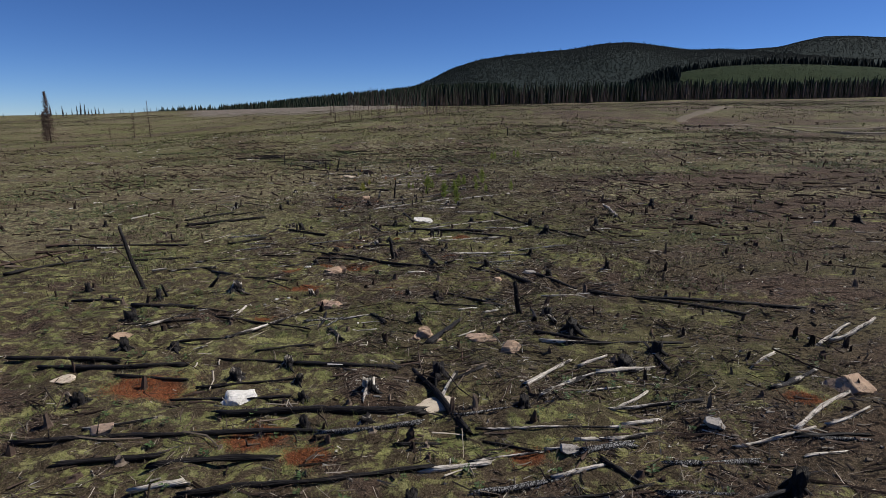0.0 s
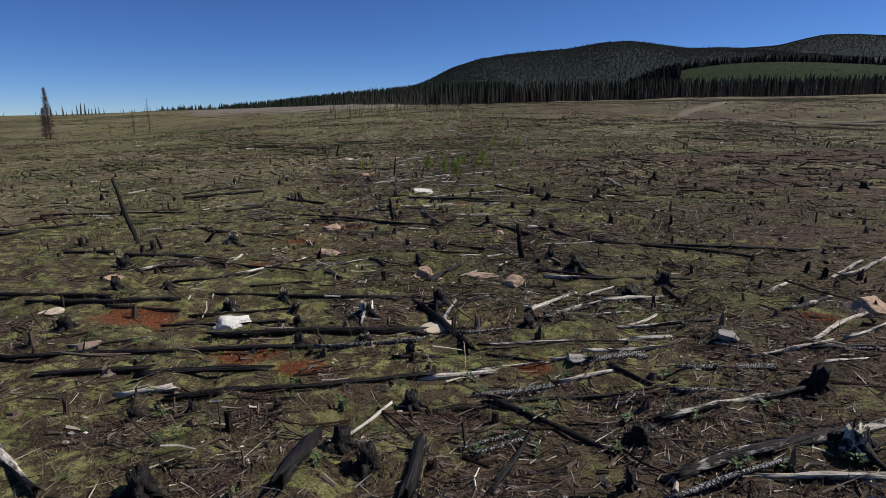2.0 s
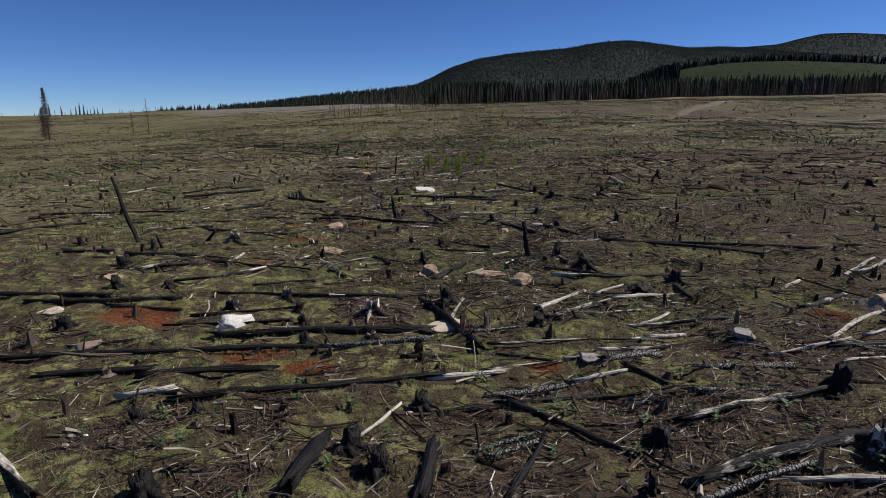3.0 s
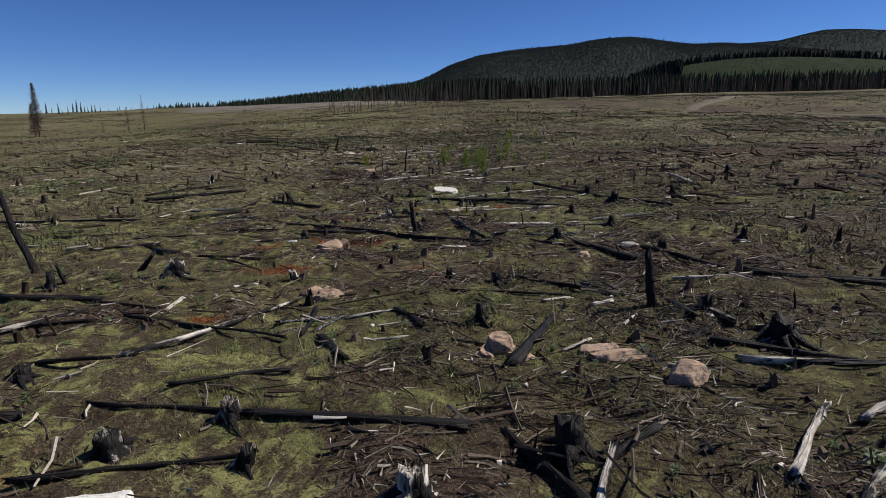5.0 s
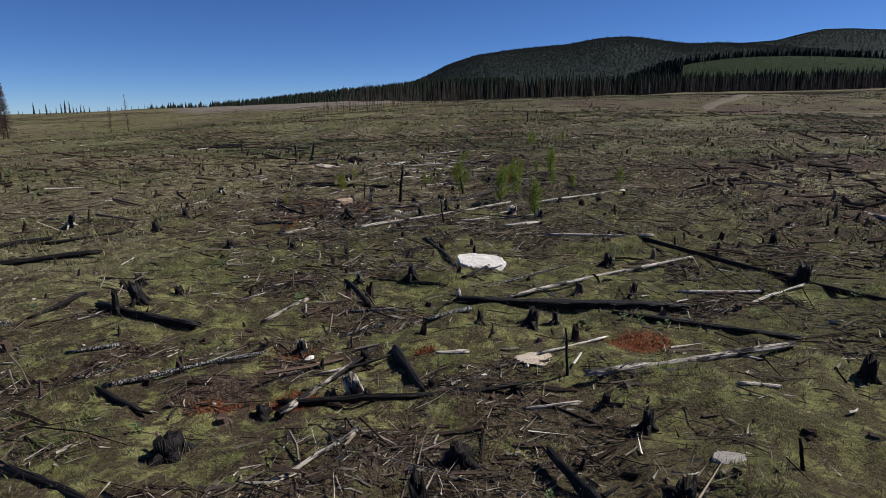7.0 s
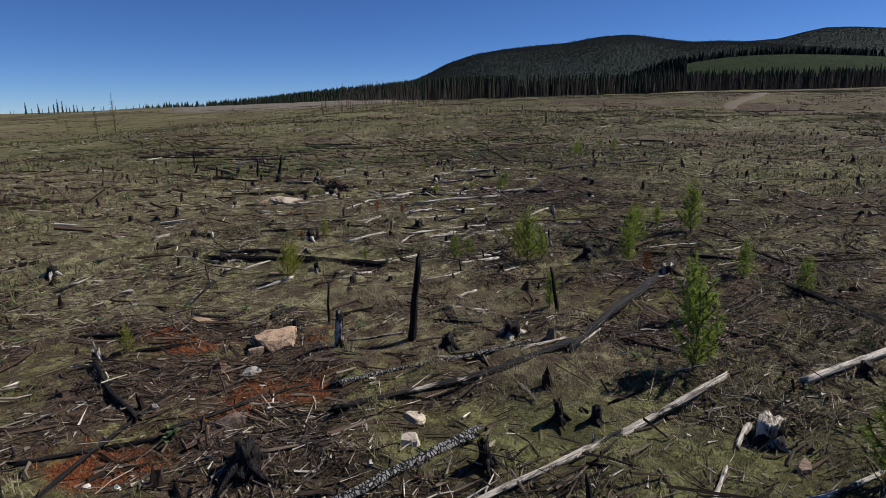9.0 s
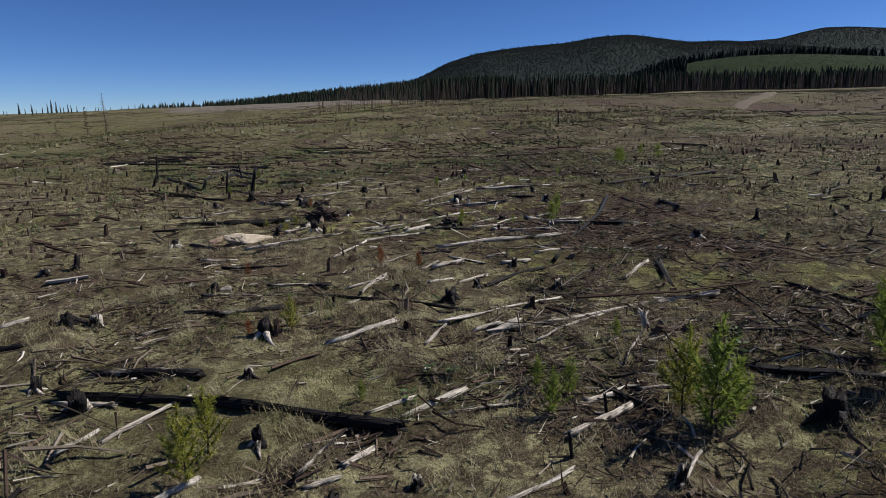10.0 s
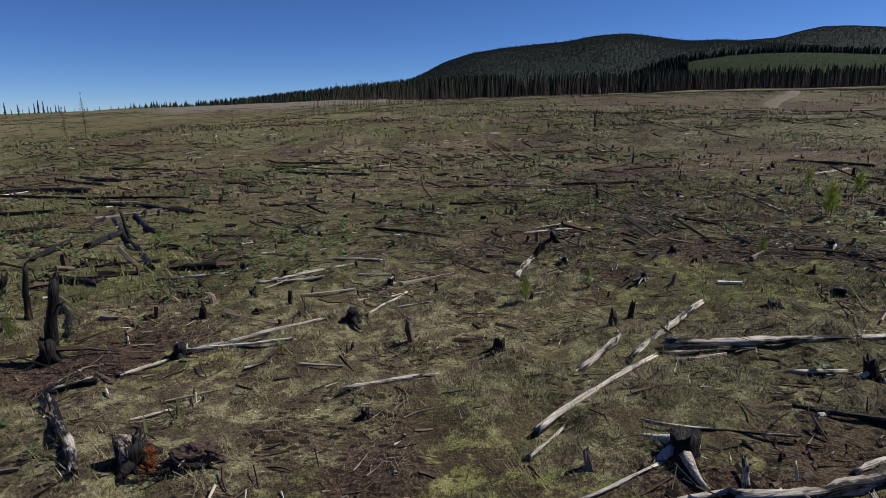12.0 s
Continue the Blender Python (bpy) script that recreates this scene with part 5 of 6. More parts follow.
# slash lying in shade; its darkness is put in as a black log
fallen_log(0.46, 55.44, -27, 1.53, 0.049, CHARRED)
fallen_log(-9.41, 55.47, -13, 0.92, 0.028, BLEACHED)
fallen_log(-1.93, 55.71, 11, 0.56, 0.026, CHARRED)
fallen_log(1.00, 55.85, -21, 0.82, 0.026, CHARRED)
fallen_log(-2.97, 55.94, -39, 0.35, 0.029, PARTLY)
fallen_log(-8.94, 56.20, -7, 1.60, 0.043, PARTLY)
outlying_log(-13.02, 56.51, 87, 1.08, 0.070, CHARRED)
fallen_log(-1.59, 56.53, 58, 1.44, 0.026, PARTLY)
fallen_log(0.49, 56.89, -14, 1.22, 0.026, PARTLY)
fallen_log(-2.85, 57.11, 38, 0.35, 0.026, BLEACHED)
fallen_log(-5.90, 57.50, 33, 1.09, 0.043, BLEACHED)
fallen_log(-3.47, 57.62, 36, 0.54, 0.035, BLEACHED)
fallen_log(-4.60, 57.63, 66, 1.14, 0.029, BLEACHED)
outlying_log(-11.94, 57.65, -4, 0.41, 0.065, CHARRED)
fallen_log(-9.41, 57.72, 18, 0.50, 0.027, PARTLY)
fallen_log(-2.16, 57.72, 38, 1.20, 0.026, BLEACHED)
fallen_log(-3.77, 57.77, 18, 0.48, 0.035, BLEACHED)
fallen_log(-1.40, 58.30, 21, 4.96, 0.038, BLEACHED)
fallen_log(-8.06, 58.42, 35, 0.99, 0.041, PARTLY)
outlying_log(-12.45, 58.44, 41, 0.39, 0.030, BLEACHED)
fallen_log(-8.79, 58.44, -19, 1.16, 0.034, CHARRED)
fallen_log(2.81, 58.49, -56, 1.57, 0.034, CHARRED)
fallen_log(-3.38, 58.52, 30, 2.65, 0.036, BLEACHED)
fallen_log(-4.75, 58.83, -32, 1.67, 0.026, CHARRED)
fallen_log(-8.61, 59.38, 12, 1.30, 0.029, PARTLY)
fallen_log(-6.23, 59.44, 45, 0.57, 0.026, BLEACHED)
fallen_log(-6.29, 59.56, -13, 1.70, 0.026, CHARRED)
fallen_log(-4.54, 60.14, 47, 0.71, 0.026, BLEACHED)
fallen_log(0.29, 60.25, -96, 1.18, 0.053, CHARRED)
fallen_log(-3.86, 60.26, 51, 1.05, 0.026, BLEACHED)
fallen_log(-7.59, 60.29, -4, 1.31, 0.028, PARTLY)
fallen_log(-6.14, 60.33, 33, 0.85, 0.026, BLEACHED)
fallen_log(-6.00, 60.33, 71, 1.19, 0.026, BLEACHED)
fallen_log(-0.17, 60.62, 52, 1.34, 0.026, BLEACHED)
fallen_log(-2.86, 60.70, 45, 2.05, 0.029, CHARRED)
outlying_log(-11.55, 61.29, 98, 0.54, 0.026, BLEACHED)
fallen_log(-4.81, 61.43, 46, 0.50, 0.026, BLEACHED)
fallen_log(-4.36, 61.51, 42, 0.82, 0.046, BLEACHED)
fallen_log(-2.74, 61.76, 10, 0.58, 0.036, BLEACHED)
fallen_log(-3.87, 61.94, -23, 0.97, 0.035, PARTLY)
fallen_log(-9.15, 62.11, -4, 1.54, 0.029, PARTLY)
fallen_log(-5.63, 62.17, 39, 0.78, 0.026, BLEACHED)
fallen_log(-3.16, 62.35, 12, 0.35, 0.026, BLEACHED)
outlying_log(-10.37, 62.55, 23, 0.32, 0.026, CHARRED)
fallen_log(-4.67, 62.59, -36, 0.89, 0.026, PARTLY)
fallen_log(-1.69, 62.66, 34, 1.05, 0.026, BLEACHED)
fallen_log(-4.45, 62.76, -53, 0.42, 0.035, PARTLY)
outlying_log(-10.28, 62.82, 30, 0.79, 0.026, BLEACHED)
fallen_log(-1.78, 62.83, 24, 0.49, 0.026, BLEACHED)
fallen_log(-0.37, 62.92, -36, 0.56, 0.027, BLEACHED)
fallen_log(-1.90, 63.05, 30, 1.15, 0.026, PARTLY)
fallen_log(-6.93, 63.41, 64, 1.62, 0.030, BLEACHED)
fallen_log(-2.92, 63.45, 13, 3.31, 0.046, BLEACHED)
fallen_log(-6.38, 63.66, 59, 0.19, 0.030, BLEACHED)
outlying_log(-11.37, 64.53, -47, 1.80, 0.055, CHARRED)
fallen_log(-5.79, 64.66, 33, 1.95, 0.026, BLEACHED)
fallen_log(-1.87, 65.06, -1, 1.17, 0.030, BLEACHED)
fallen_log(-6.48, 65.32, 13, 1.20, 0.026, BLEACHED)
fallen_log(-2.69, 65.44, 37, 0.49, 0.040, BLEACHED)
fallen_log(-5.22, 65.66, 42, 0.64, 0.060, BLEACHED)
fallen_log(-4.24, 65.67, -10, 1.36, 0.048, PARTLY)
fallen_log(-3.10, 65.74, 15, 0.76, 0.026, BLEACHED)
fallen_log(-6.84, 65.80, 38, 7.49, 0.043, BLEACHED)
fallen_log(-1.61, 65.84, 29, 0.87, 0.026, BLEACHED)
fallen_log(-6.07, 65.87, 29, 1.14, 0.031, BLEACHED)
fallen_log(-2.87, 66.00, 21, 0.53, 0.029, BLEACHED)
fallen_log(-9.01, 66.04, 52, 0.74, 0.048, PARTLY)
fallen_log(0.21, 66.27, -22, 2.88, 0.049, PARTLY)
fallen_log(-9.62, 66.30, 101, 1.19, 0.063, CHARRED)
fallen_log(0.24, 66.47, -114, 9.88, 0.069, CHARRED)
fallen_log(-6.78, 66.53, 53, 0.77, 0.026, BLEACHED)
fallen_log(-1.19, 66.73, 5, 1.00, 0.054, PARTLY)
fallen_log(-2.39, 66.86, -121, 1.76, 0.026, BLEACHED)
outlying_log(-9.26, 66.98, 81, 0.57, 0.027, BLEACHED)
fallen_log(-3.04, 67.06, 53, 1.03, 0.026, BLEACHED)
fallen_log(-6.60, 67.15, -62, 1.99, 0.026, BLEACHED)
outlying_log(-12.87, 67.26, 24, 1.98, 0.046, CHARRED)
fallen_log(-0.21, 67.29, -5, 0.75, 0.033, BLEACHED)
fallen_log(-8.84, 67.32, 89, 1.51, 0.055, PARTLY)
fallen_log(-6.40, 67.68, 23, 2.18, 0.027, PARTLY)
outlying_log(-11.09, 67.68, 12, 1.29, 0.064, CHARRED)
fallen_log(-5.38, 67.76, -35, 0.62, 0.026, BLEACHED)
fallen_log(-0.86, 68.02, 11, 0.56, 0.026, BLEACHED)
outlying_log(-9.63, 68.25, -39, 1.11, 0.028, BLEACHED)
outlying_log(-11.63, 68.26, 11, 3.58, 0.063, CHARRED)
fallen_log(3.69, 68.41, -97, 1.80, 0.081, CHARRED)
fallen_log(-4.51, 68.42, -67, 1.10, 0.026, CHARRED)
fallen_log(-3.52, 69.07, 28, 1.11, 0.026, BLEACHED)
outlying_log(-10.38, 69.08, 40, 0.55, 0.035, BLEACHED)
fallen_log(2.76, 69.23, -82, 2.42, 0.041, CHARRED)
fallen_log(0.63, 69.41, 24, 1.28, 0.027, BLEACHED)
fallen_log(-2.39, 69.80, -103, 1.10, 0.026, BLEACHED)
outlying_log(-13.95, 69.85, 13, 0.97, 0.037, BLEACHED)
fallen_log(-2.66, 70.54, 5, 1.44, 0.055, BLEACHED)
fallen_log(-3.85, 70.56, 9, 0.75, 0.036, BLEACHED)
outlying_log(-13.00, 70.58, 32, 0.80, 0.029, BLEACHED)
fallen_log(-4.63, 70.76, 25, 1.15, 0.026, BLEACHED)
fallen_log(-1.87, 70.88, 22, 0.44, 0.036, BLEACHED)
fallen_log(-3.11, 71.65, -16, 1.60, 0.026, PARTLY)
fallen_log(-5.16, 71.72, 53, 0.94, 0.026, BLEACHED)
fallen_log(-1.34, 71.74, -24, 1.38, 0.033, CHARRED)
fallen_log(-1.68, 71.87, 25, 0.36, 0.026, BLEACHED)
outlying_log(-11.41, 72.30, -51, 2.60, 0.068, PARTLY)
fallen_log(-4.24, 72.77, 38, 2.50, 0.044, BLEACHED)
outlying_log(-10.58, 72.98, 44, 0.52, 0.026, BLEACHED)
fallen_log(-1.06, 73.03, -13, 0.64, 0.026, BLEACHED)
outlying_log(-7.18, 73.46, 24, 1.44, 0.027, BLEACHED)
fallen_log(-2.49, 73.60, 15, 0.87, 0.026, BLEACHED)
fallen_log(-2.26, 73.81, -2, 1.36, 0.026, PARTLY)
fallen_log(-1.12, 73.86, -6, 3.14, 0.056, BLEACHED)
outlying_log(-12.28, 73.92, 2, 0.62, 0.050, PARTLY)
fallen_log(-3.82, 74.08, 49, 1.45, 0.044, BLEACHED)
outlying_log(-12.70, 74.24, 62, 0.72, 0.030, PARTLY)
outlying_log(-11.42, 74.72, 60, 0.99, 0.034, BLEACHED)
fallen_log(-2.44, 74.80, 46, 2.91, 0.040, BLEACHED)
outlying_log(-15.64, 75.10, -25, 2.46, 0.060, CHARRED)
outlying_log(-10.02, 75.11, -3, 1.90, 0.037, BLEACHED)
outlying_log(-9.81, 75.73, 23, 2.31, 0.035, BLEACHED)
outlying_log(6.57, 76.40, 28, 7.61, 0.052, CHARRED)
outlying_log(-6.96, 77.01, 3, 0.66, 0.027, BLEACHED)
outlying_log(-18.38, 77.07, -31, 1.75, 0.071, CHARRED)
outlying_log(-14.49, 77.22, -53, 3.00, 0.057, CHARRED)
outlying_log(-7.52, 77.36, 69, 1.96, 0.028, BLEACHED)
outlying_log(-9.79, 79.17, 9, 0.96, 0.033, BLEACHED)
outlying_log(-9.76, 79.60, 33, 2.41, 0.040, BLEACHED)
outlying_log(-12.71, 79.68, -1, 1.74, 0.030, BLEACHED)
outlying_log(-15.83, 79.71, -26, 1.92, 0.057, CHARRED)
outlying_log(-4.15, 79.77, 67, 1.80, 0.039, BLEACHED)
outlying_log(-15.81, 79.81, 1, 2.00, 0.046, CHARRED)
outlying_log(-12.81, 80.69, 11, 1.16, 0.089, CHARRED)
outlying_log(-8.75, 80.72, -16, 1.50, 0.030, BLEACHED)
outlying_log(-19.07, 81.13, -51, 5.81, 0.064, CHARRED)
outlying_log(-15.11, 81.15, 18, 1.55, 0.034, CHARRED)
outlying_log(-2.52, 83.62, 21, 2.36, 0.043, BLEACHED)
outlying_log(-7.57, 84.42, -40, 3.49, 0.044, CHARRED)
outlying_log(-2.48, 84.59, 26, 1.55, 0.037, BLEACHED)
outlying_log(-13.69, 84.65, 10, 2.01, 0.031, CHARRED)
outlying_log(-16.96, 84.78, -56, 9.58, 0.072, CHARRED)
outlying_log(-17.66, 84.79, 91, 2.18, 0.085, CHARRED)
outlying_log(-19.56, 86.49, 108, 10.40, 0.064, CHARRED)
outlying_log(-22.44, 86.92, 4, 1.27, 0.094, CHARRED)
outlying_log(-21.98, 87.11, 44, 1.80, 0.081, CHARRED)
outlying_log(6.12, 87.26, -97, 4.92, 0.028, PARTLY)
outlying_log(-17.74, 87.57, -55, 4.99, 0.066, CHARRED)
outlying_log(-11.06, 88.69, 70, 2.70, 0.036, PARTLY)
outlying_log(-7.86, 89.48, -49, 5.18, 0.046, CHARRED)
outlying_log(-4.54, 89.72, -10, 2.43, 0.046, CHARRED)
outlying_log(-18.86, 91.30, -43, 6.09, 0.065, CHARRED)
outlying_log(-12.98, 91.74, -4, 2.12, 0.051, CHARRED)
outlying_log(-25.39, 91.87, 2, 2.29, 0.074, CHARRED)
outlying_log(-23.66, 94.17, -23, 4.44, 0.051, CHARRED)
outlying_log(2.21, 95.08, -16, 3.68, 0.059, CHARRED)
outlying_log(-24.88, 96.06, -12, 11.62, 0.067, CHARRED)
outlying_log(15.32, 96.59, 35, 4.34, 0.072, BLEACHED)
outlying_log(-3.85, 99.18, 131, 4.67, 0.064, PARTLY)
outlying_log(-30.72, 100.11, -13, 7.68, 0.123, CHARRED)
outlying_log(17.69, 100.33, -66, 4.73, 0.080, CHARRED)
outlying_log(5.80, 103.27, -137, 5.16, 0.060, CHARRED)
outlying_log(-30.47, 104.85, -37, 8.81, 0.087, CHARRED)
outlying_log(-14.22, 105.23, -37, 8.51, 0.076, CHARRED)
outlying_log(-30.51, 107.02, -35, 5.45, 0.099, CHARRED)
outlying_log(-15.93, 110.33, -44, 11.14, 0.076, CHARRED)
outlying_log(-31.74, 115.26, -24, 6.83, 0.105, CHARRED)
outlying_log(-17.36, 115.80, -30, 9.02, 0.078, CHARRED)

# stumps
stump(1.90, 10.06, 0.05, 0.22, PARTLY)
stump(-4.01, 10.14, 0.12, 0.24, CHARRED)
stump(4.89, 10.53, 0.14, 0.23, PARTLY)
stump(-1.32, 10.56, 0.10, 0.25, CHARRED)
stump(-1.76, 11.02, 0.11, 0.24, CHARRED)
stump(2.34, 11.05, 0.11, 0.19, CHARRED)
stump(-5.11, 12.09, 0.09, 0.15, CHARRED)
stump(-4.25, 12.13, 0.05, 0.18, CHARRED)
stump(5.54, 12.34, 0.11, 0.31, CHARRED)
stump(-0.87, 12.41, 0.11, 0.20, CHARRED)
stump(-3.19, 14.75, 0.09, 0.22, CHARRED)
stump(-1.91, 14.79, 0.12, 0.16, PARTLY)
stump(1.46, 15.41, 0.11, 0.21, CHARRED)
stump(-8.58, 15.87, 0.12, 0.22, CHARRED)
stump(-3.52, 16.02, 0.08, 0.17, CHARRED)
stump(-2.01, 16.03, 0.12, 0.24, PARTLY)
stump(-0.38, 16.78, 0.14, 0.29, CHARRED)
stump(-3.87, 16.95, 0.08, 0.18, PARTLY)
stump(-5.49, 17.24, 0.14, 0.23, PARTLY)
stump(4.31, 17.52, 0.17, 0.20, CHARRED)
stump(-4.32, 17.82, 0.11, 0.20, PARTLY)
stump(5.31, 17.97, 0.13, 0.26, CHARRED)
stump(-9.45, 19.30, 0.11, 0.26, CHARRED)
stump(-8.01, 19.32, 0.11, 0.16, CHARRED)
stump(3.49, 19.70, 0.17, 0.28, CHARRED)
stump(-1.07, 20.88, 0.08, 0.24, CHARRED)
stump(3.01, 21.21, 0.14, 0.27, CHARRED)
stump(-10.58, 21.87, 0.17, 0.34, CHARRED)
stump(-0.52, 23.49, 0.10, 0.21, CHARRED)
stump(-1.57, 23.65, 0.07, 0.19, CHARRED)
stump(-12.44, 23.91, 0.05, 0.17, CHARRED)
stump(-5.09, 23.93, 0.08, 0.19, PARTLY)
stump(-10.80, 24.12, 0.08, 0.36, CHARRED)
stump(-8.06, 24.39, 0.17, 0.32, PARTLY)
stump(-14.11, 25.33, 0.09, 0.31, CHARRED)
stump(3.86, 25.51, 0.10, 0.24, CHARRED)
stump(6.41, 26.55, 0.07, 0.27, CHARRED)
# stands in for a dark shadow on the ground, built as a stump
stump(-3.01, 26.97, 0.08, 0.18, CHARRED)
stump(1.58, 27.42, 0.10, 0.27, CHARRED)
stump(-5.92, 28.47, 0.09, 0.18, PARTLY)
stump(-5.49, 29.44, 0.05, 0.19, CHARRED)
stump(3.79, 29.82, 0.07, 0.24, CHARRED)
stump(-0.30, 30.88, 0.09, 0.18, CHARRED)
stump(-2.37, 31.75, 0.11, 0.22, CHARRED)
stump(-5.65, 32.06, 0.15, 0.20, CHARRED)
stump(-0.10, 32.31, 0.06, 0.21, CHARRED)
stump(-0.46, 32.81, 0.05, 0.15, CHARRED)
stump(-4.93, 33.11, 0.09, 0.14, CHARRED)
stump(-1.52, 33.37, 0.06, 0.10, CHARRED)
stump(3.32, 33.42, 0.08, 0.28, CHARRED)
stump(-2.68, 33.53, 0.05, 0.12, CHARRED)
stump(-3.71, 33.57, 0.10, 0.29, PARTLY)
stump(-3.74, 34.71, 0.06, 0.21, CHARRED)
stump(-4.83, 34.97, 0.08, 0.21, PARTLY)
stump(5.42, 35.08, 0.16, 0.36, CHARRED)
stump(-1.86, 35.72, 0.05, 0.22, CHARRED)
stump(-0.93, 35.77, 0.10, 0.23, CHARRED)
stump(-0.50, 35.78, 0.05, 0.19, PARTLY)
stump(23.36, 35.88, 0.17, 0.36, CHARRED)
stump(-15.87, 36.14, 0.05, 0.36, CHARRED)
stump(-8.81, 36.72, 0.05, 0.36, CHARRED)
stump(-2.16, 36.98, 0.05, 0.21, PARTLY)
stump(1.27, 37.04, 0.05, 0.20, CHARRED)
stump(-8.66, 37.30, 0.11, 0.36, CHARRED)
stump(4.92, 37.50, 0.12, 0.36, CHARRED)
stump(8.90, 37.59, 0.10, 0.36, CHARRED)
stump(14.62, 37.72, 0.10, 0.33, CHARRED)
stump(-8.36, 38.45, 0.08, 0.18, PARTLY)
stump(-9.71, 38.65, 0.05, 0.23, CHARRED)
stump(-4.41, 38.70, 0.05, 0.20, PARTLY)
stump(-3.18, 38.72, 0.08, 0.20, CHARRED)
stump(-9.65, 39.31, 0.09, 0.26, CHARRED)
stump(1.53, 39.63, 0.10, 0.28, CHARRED)
stump(6.34, 40.95, 0.08, 0.28, CHARRED)
stump(-22.85, 41.50, 0.09, 0.36, CHARRED)
stump(-5.10, 41.53, 0.05, 0.27, CHARRED)
stump(-6.88, 42.58, 0.07, 0.15, CHARRED)
stump(-8.80, 42.88, 0.09, 0.21, CHARRED)
stump(14.46, 43.88, 0.14, 0.36, CHARRED)
stump(0.75, 44.33, 0.07, 0.13, PARTLY)
stump(-3.87, 44.56, 0.08, 0.19, CHARRED)
stump(-12.04, 45.07, 0.11, 0.31, CHARRED)
stump(0.89, 45.35, 0.09, 0.24, PARTLY)
stump(-3.20, 46.22, 0.06, 0.23, CHARRED)
stump(-5.80, 46.27, 0.12, 0.21, CHARRED)
stump(0.14, 46.69, 0.14, 0.26, PARTLY)
stump(-15.95, 46.71, 0.10, 0.36, BLEACHED)
stump(-1.86, 46.85, 0.05, 0.16, CHARRED)
stump(-2.25, 46.97, 0.05, 0.18, CHARRED)
stump(-12.28, 47.83, 0.09, 0.28, CHARRED)
stump(2.09, 47.85, 0.07, 0.12, CHARRED)
stump(-3.55, 49.47, 0.10, 0.20, CHARRED)
stump(-9.30, 49.48, 0.06, 0.14, PARTLY)
stump(-2.48, 49.92, 0.13, 0.22, BLEACHED)
stump(-6.21, 50.26, 0.06, 0.21, PARTLY)
stump(1.24, 52.55, 0.12, 0.18, PARTLY)
stump(-5.65, 53.17, 0.07, 0.21, CHARRED)
stump(-2.28, 53.29, 0.05, 0.18, PARTLY)
stump(-4.84, 53.66, 0.05, 0.10, PARTLY)
stump(0.02, 54.40, 0.13, 0.24, CHARRED)
stump(-6.72, 54.45, 0.06, 0.16, BLEACHED)
stump(-13.35, 54.57, 0.10, 0.16, BLEACHED)
stump(-9.39, 55.36, 0.11, 0.25, BLEACHED)
stump(-10.39, 55.96, 0.06, 0.19, BLEACHED)
stump(-7.38, 56.13, 0.06, 0.12, PARTLY)
stump(-7.53, 57.53, 0.11, 0.24, BLEACHED)
stump(-11.35, 58.36, 0.10, 0.14, CHARRED)
stump(-10.93, 58.44, 0.08, 0.20, PARTLY)
stump(-4.34, 59.14, 0.10, 0.17, CHARRED)
stump(-2.07, 59.88, 0.07, 0.15, PARTLY)
stump(-3.78, 59.91, 0.07, 0.18, CHARRED)
stump(-9.42, 60.25, 0.07, 0.13, CHARRED)
stump(-2.79, 61.58, 0.06, 0.16, PARTLY)
stump(-14.47, 62.32, 0.09, 0.15, PARTLY)
stump(-13.85, 62.59, 0.06, 0.30, CHARRED)
stump(2.33, 63.28, 0.11, 0.19, BLEACHED)
stump(-12.52, 65.27, 0.09, 0.17, BLEACHED)
stump(-8.33, 65.48, 0.10, 0.26, BLEACHED)
stump(-9.53, 65.66, 0.05, 0.20, CHARRED)
stump(-4.06, 65.79, 0.08, 0.14, PARTLY)
stump(5.38, 65.88, 0.06, 0.30, CHARRED)
stump(-1.02, 65.94, 0.07, 0.19, PARTLY)
stump(-4.26, 66.24, 0.11, 0.16, CHARRED)
stump(-2.41, 67.43, 0.10, 0.12, CHARRED)
stump(-8.86, 68.53, 0.13, 0.19, CHARRED)
stump(3.61, 69.01, 0.15, 0.23, CHARRED)
stump(-7.88, 69.29, 0.08, 0.15, BLEACHED)
stump(-13.38, 69.76, 0.05, 0.18, BLEACHED)
stump(-0.34, 70.63, 0.10, 0.22, PARTLY)
stump(-3.78, 71.15, 0.15, 0.22, BLEACHED)
stump(-10.02, 71.55, 0.16, 0.30, PARTLY)
stump(-13.96, 72.36, 0.11, 0.23, PARTLY)
stump(-7.45, 72.55, 0.06, 0.12, PARTLY)
stump(-0.50, 72.69, 0.08, 0.26, BLEACHED)
stump(-5.45, 74.35, 0.08, 0.18, CHARRED)
stump(4.99, 74.47, 0.11, 0.18, PARTLY)
stump(3.05, 74.61, 0.08, 0.20, CHARRED)
stump(-13.21, 74.86, 0.13, 0.36, CHARRED)
stump(-11.07, 75.13, 0.11, 0.21, PARTLY)
stump(-0.22, 75.50, 0.11, 0.14, CHARRED)
stump(-8.14, 76.23, 0.11, 0.18, CHARRED)
stump(1.68, 76.37, 0.13, 0.14, CHARRED)
stump(-1.87, 77.62, 0.06, 0.13, BLEACHED)
stump(-10.63, 78.01, 0.07, 0.16, BLEACHED)
stump(-12.14, 78.80, 0.05, 0.17, CHARRED)
stump(-7.60, 78.80, 0.07, 0.16, PARTLY)
stump(-3.22, 79.43, 0.11, 0.19, PARTLY)
stump(-0.16, 80.24, 0.08, 0.14, CHARRED)
stump(-11.65, 80.38, 0.07, 0.16, BLEACHED)
stump(4.45, 80.52, 0.13, 0.16, BLEACHED)
stump(-16.36, 81.22, 0.10, 0.19, PARTLY)
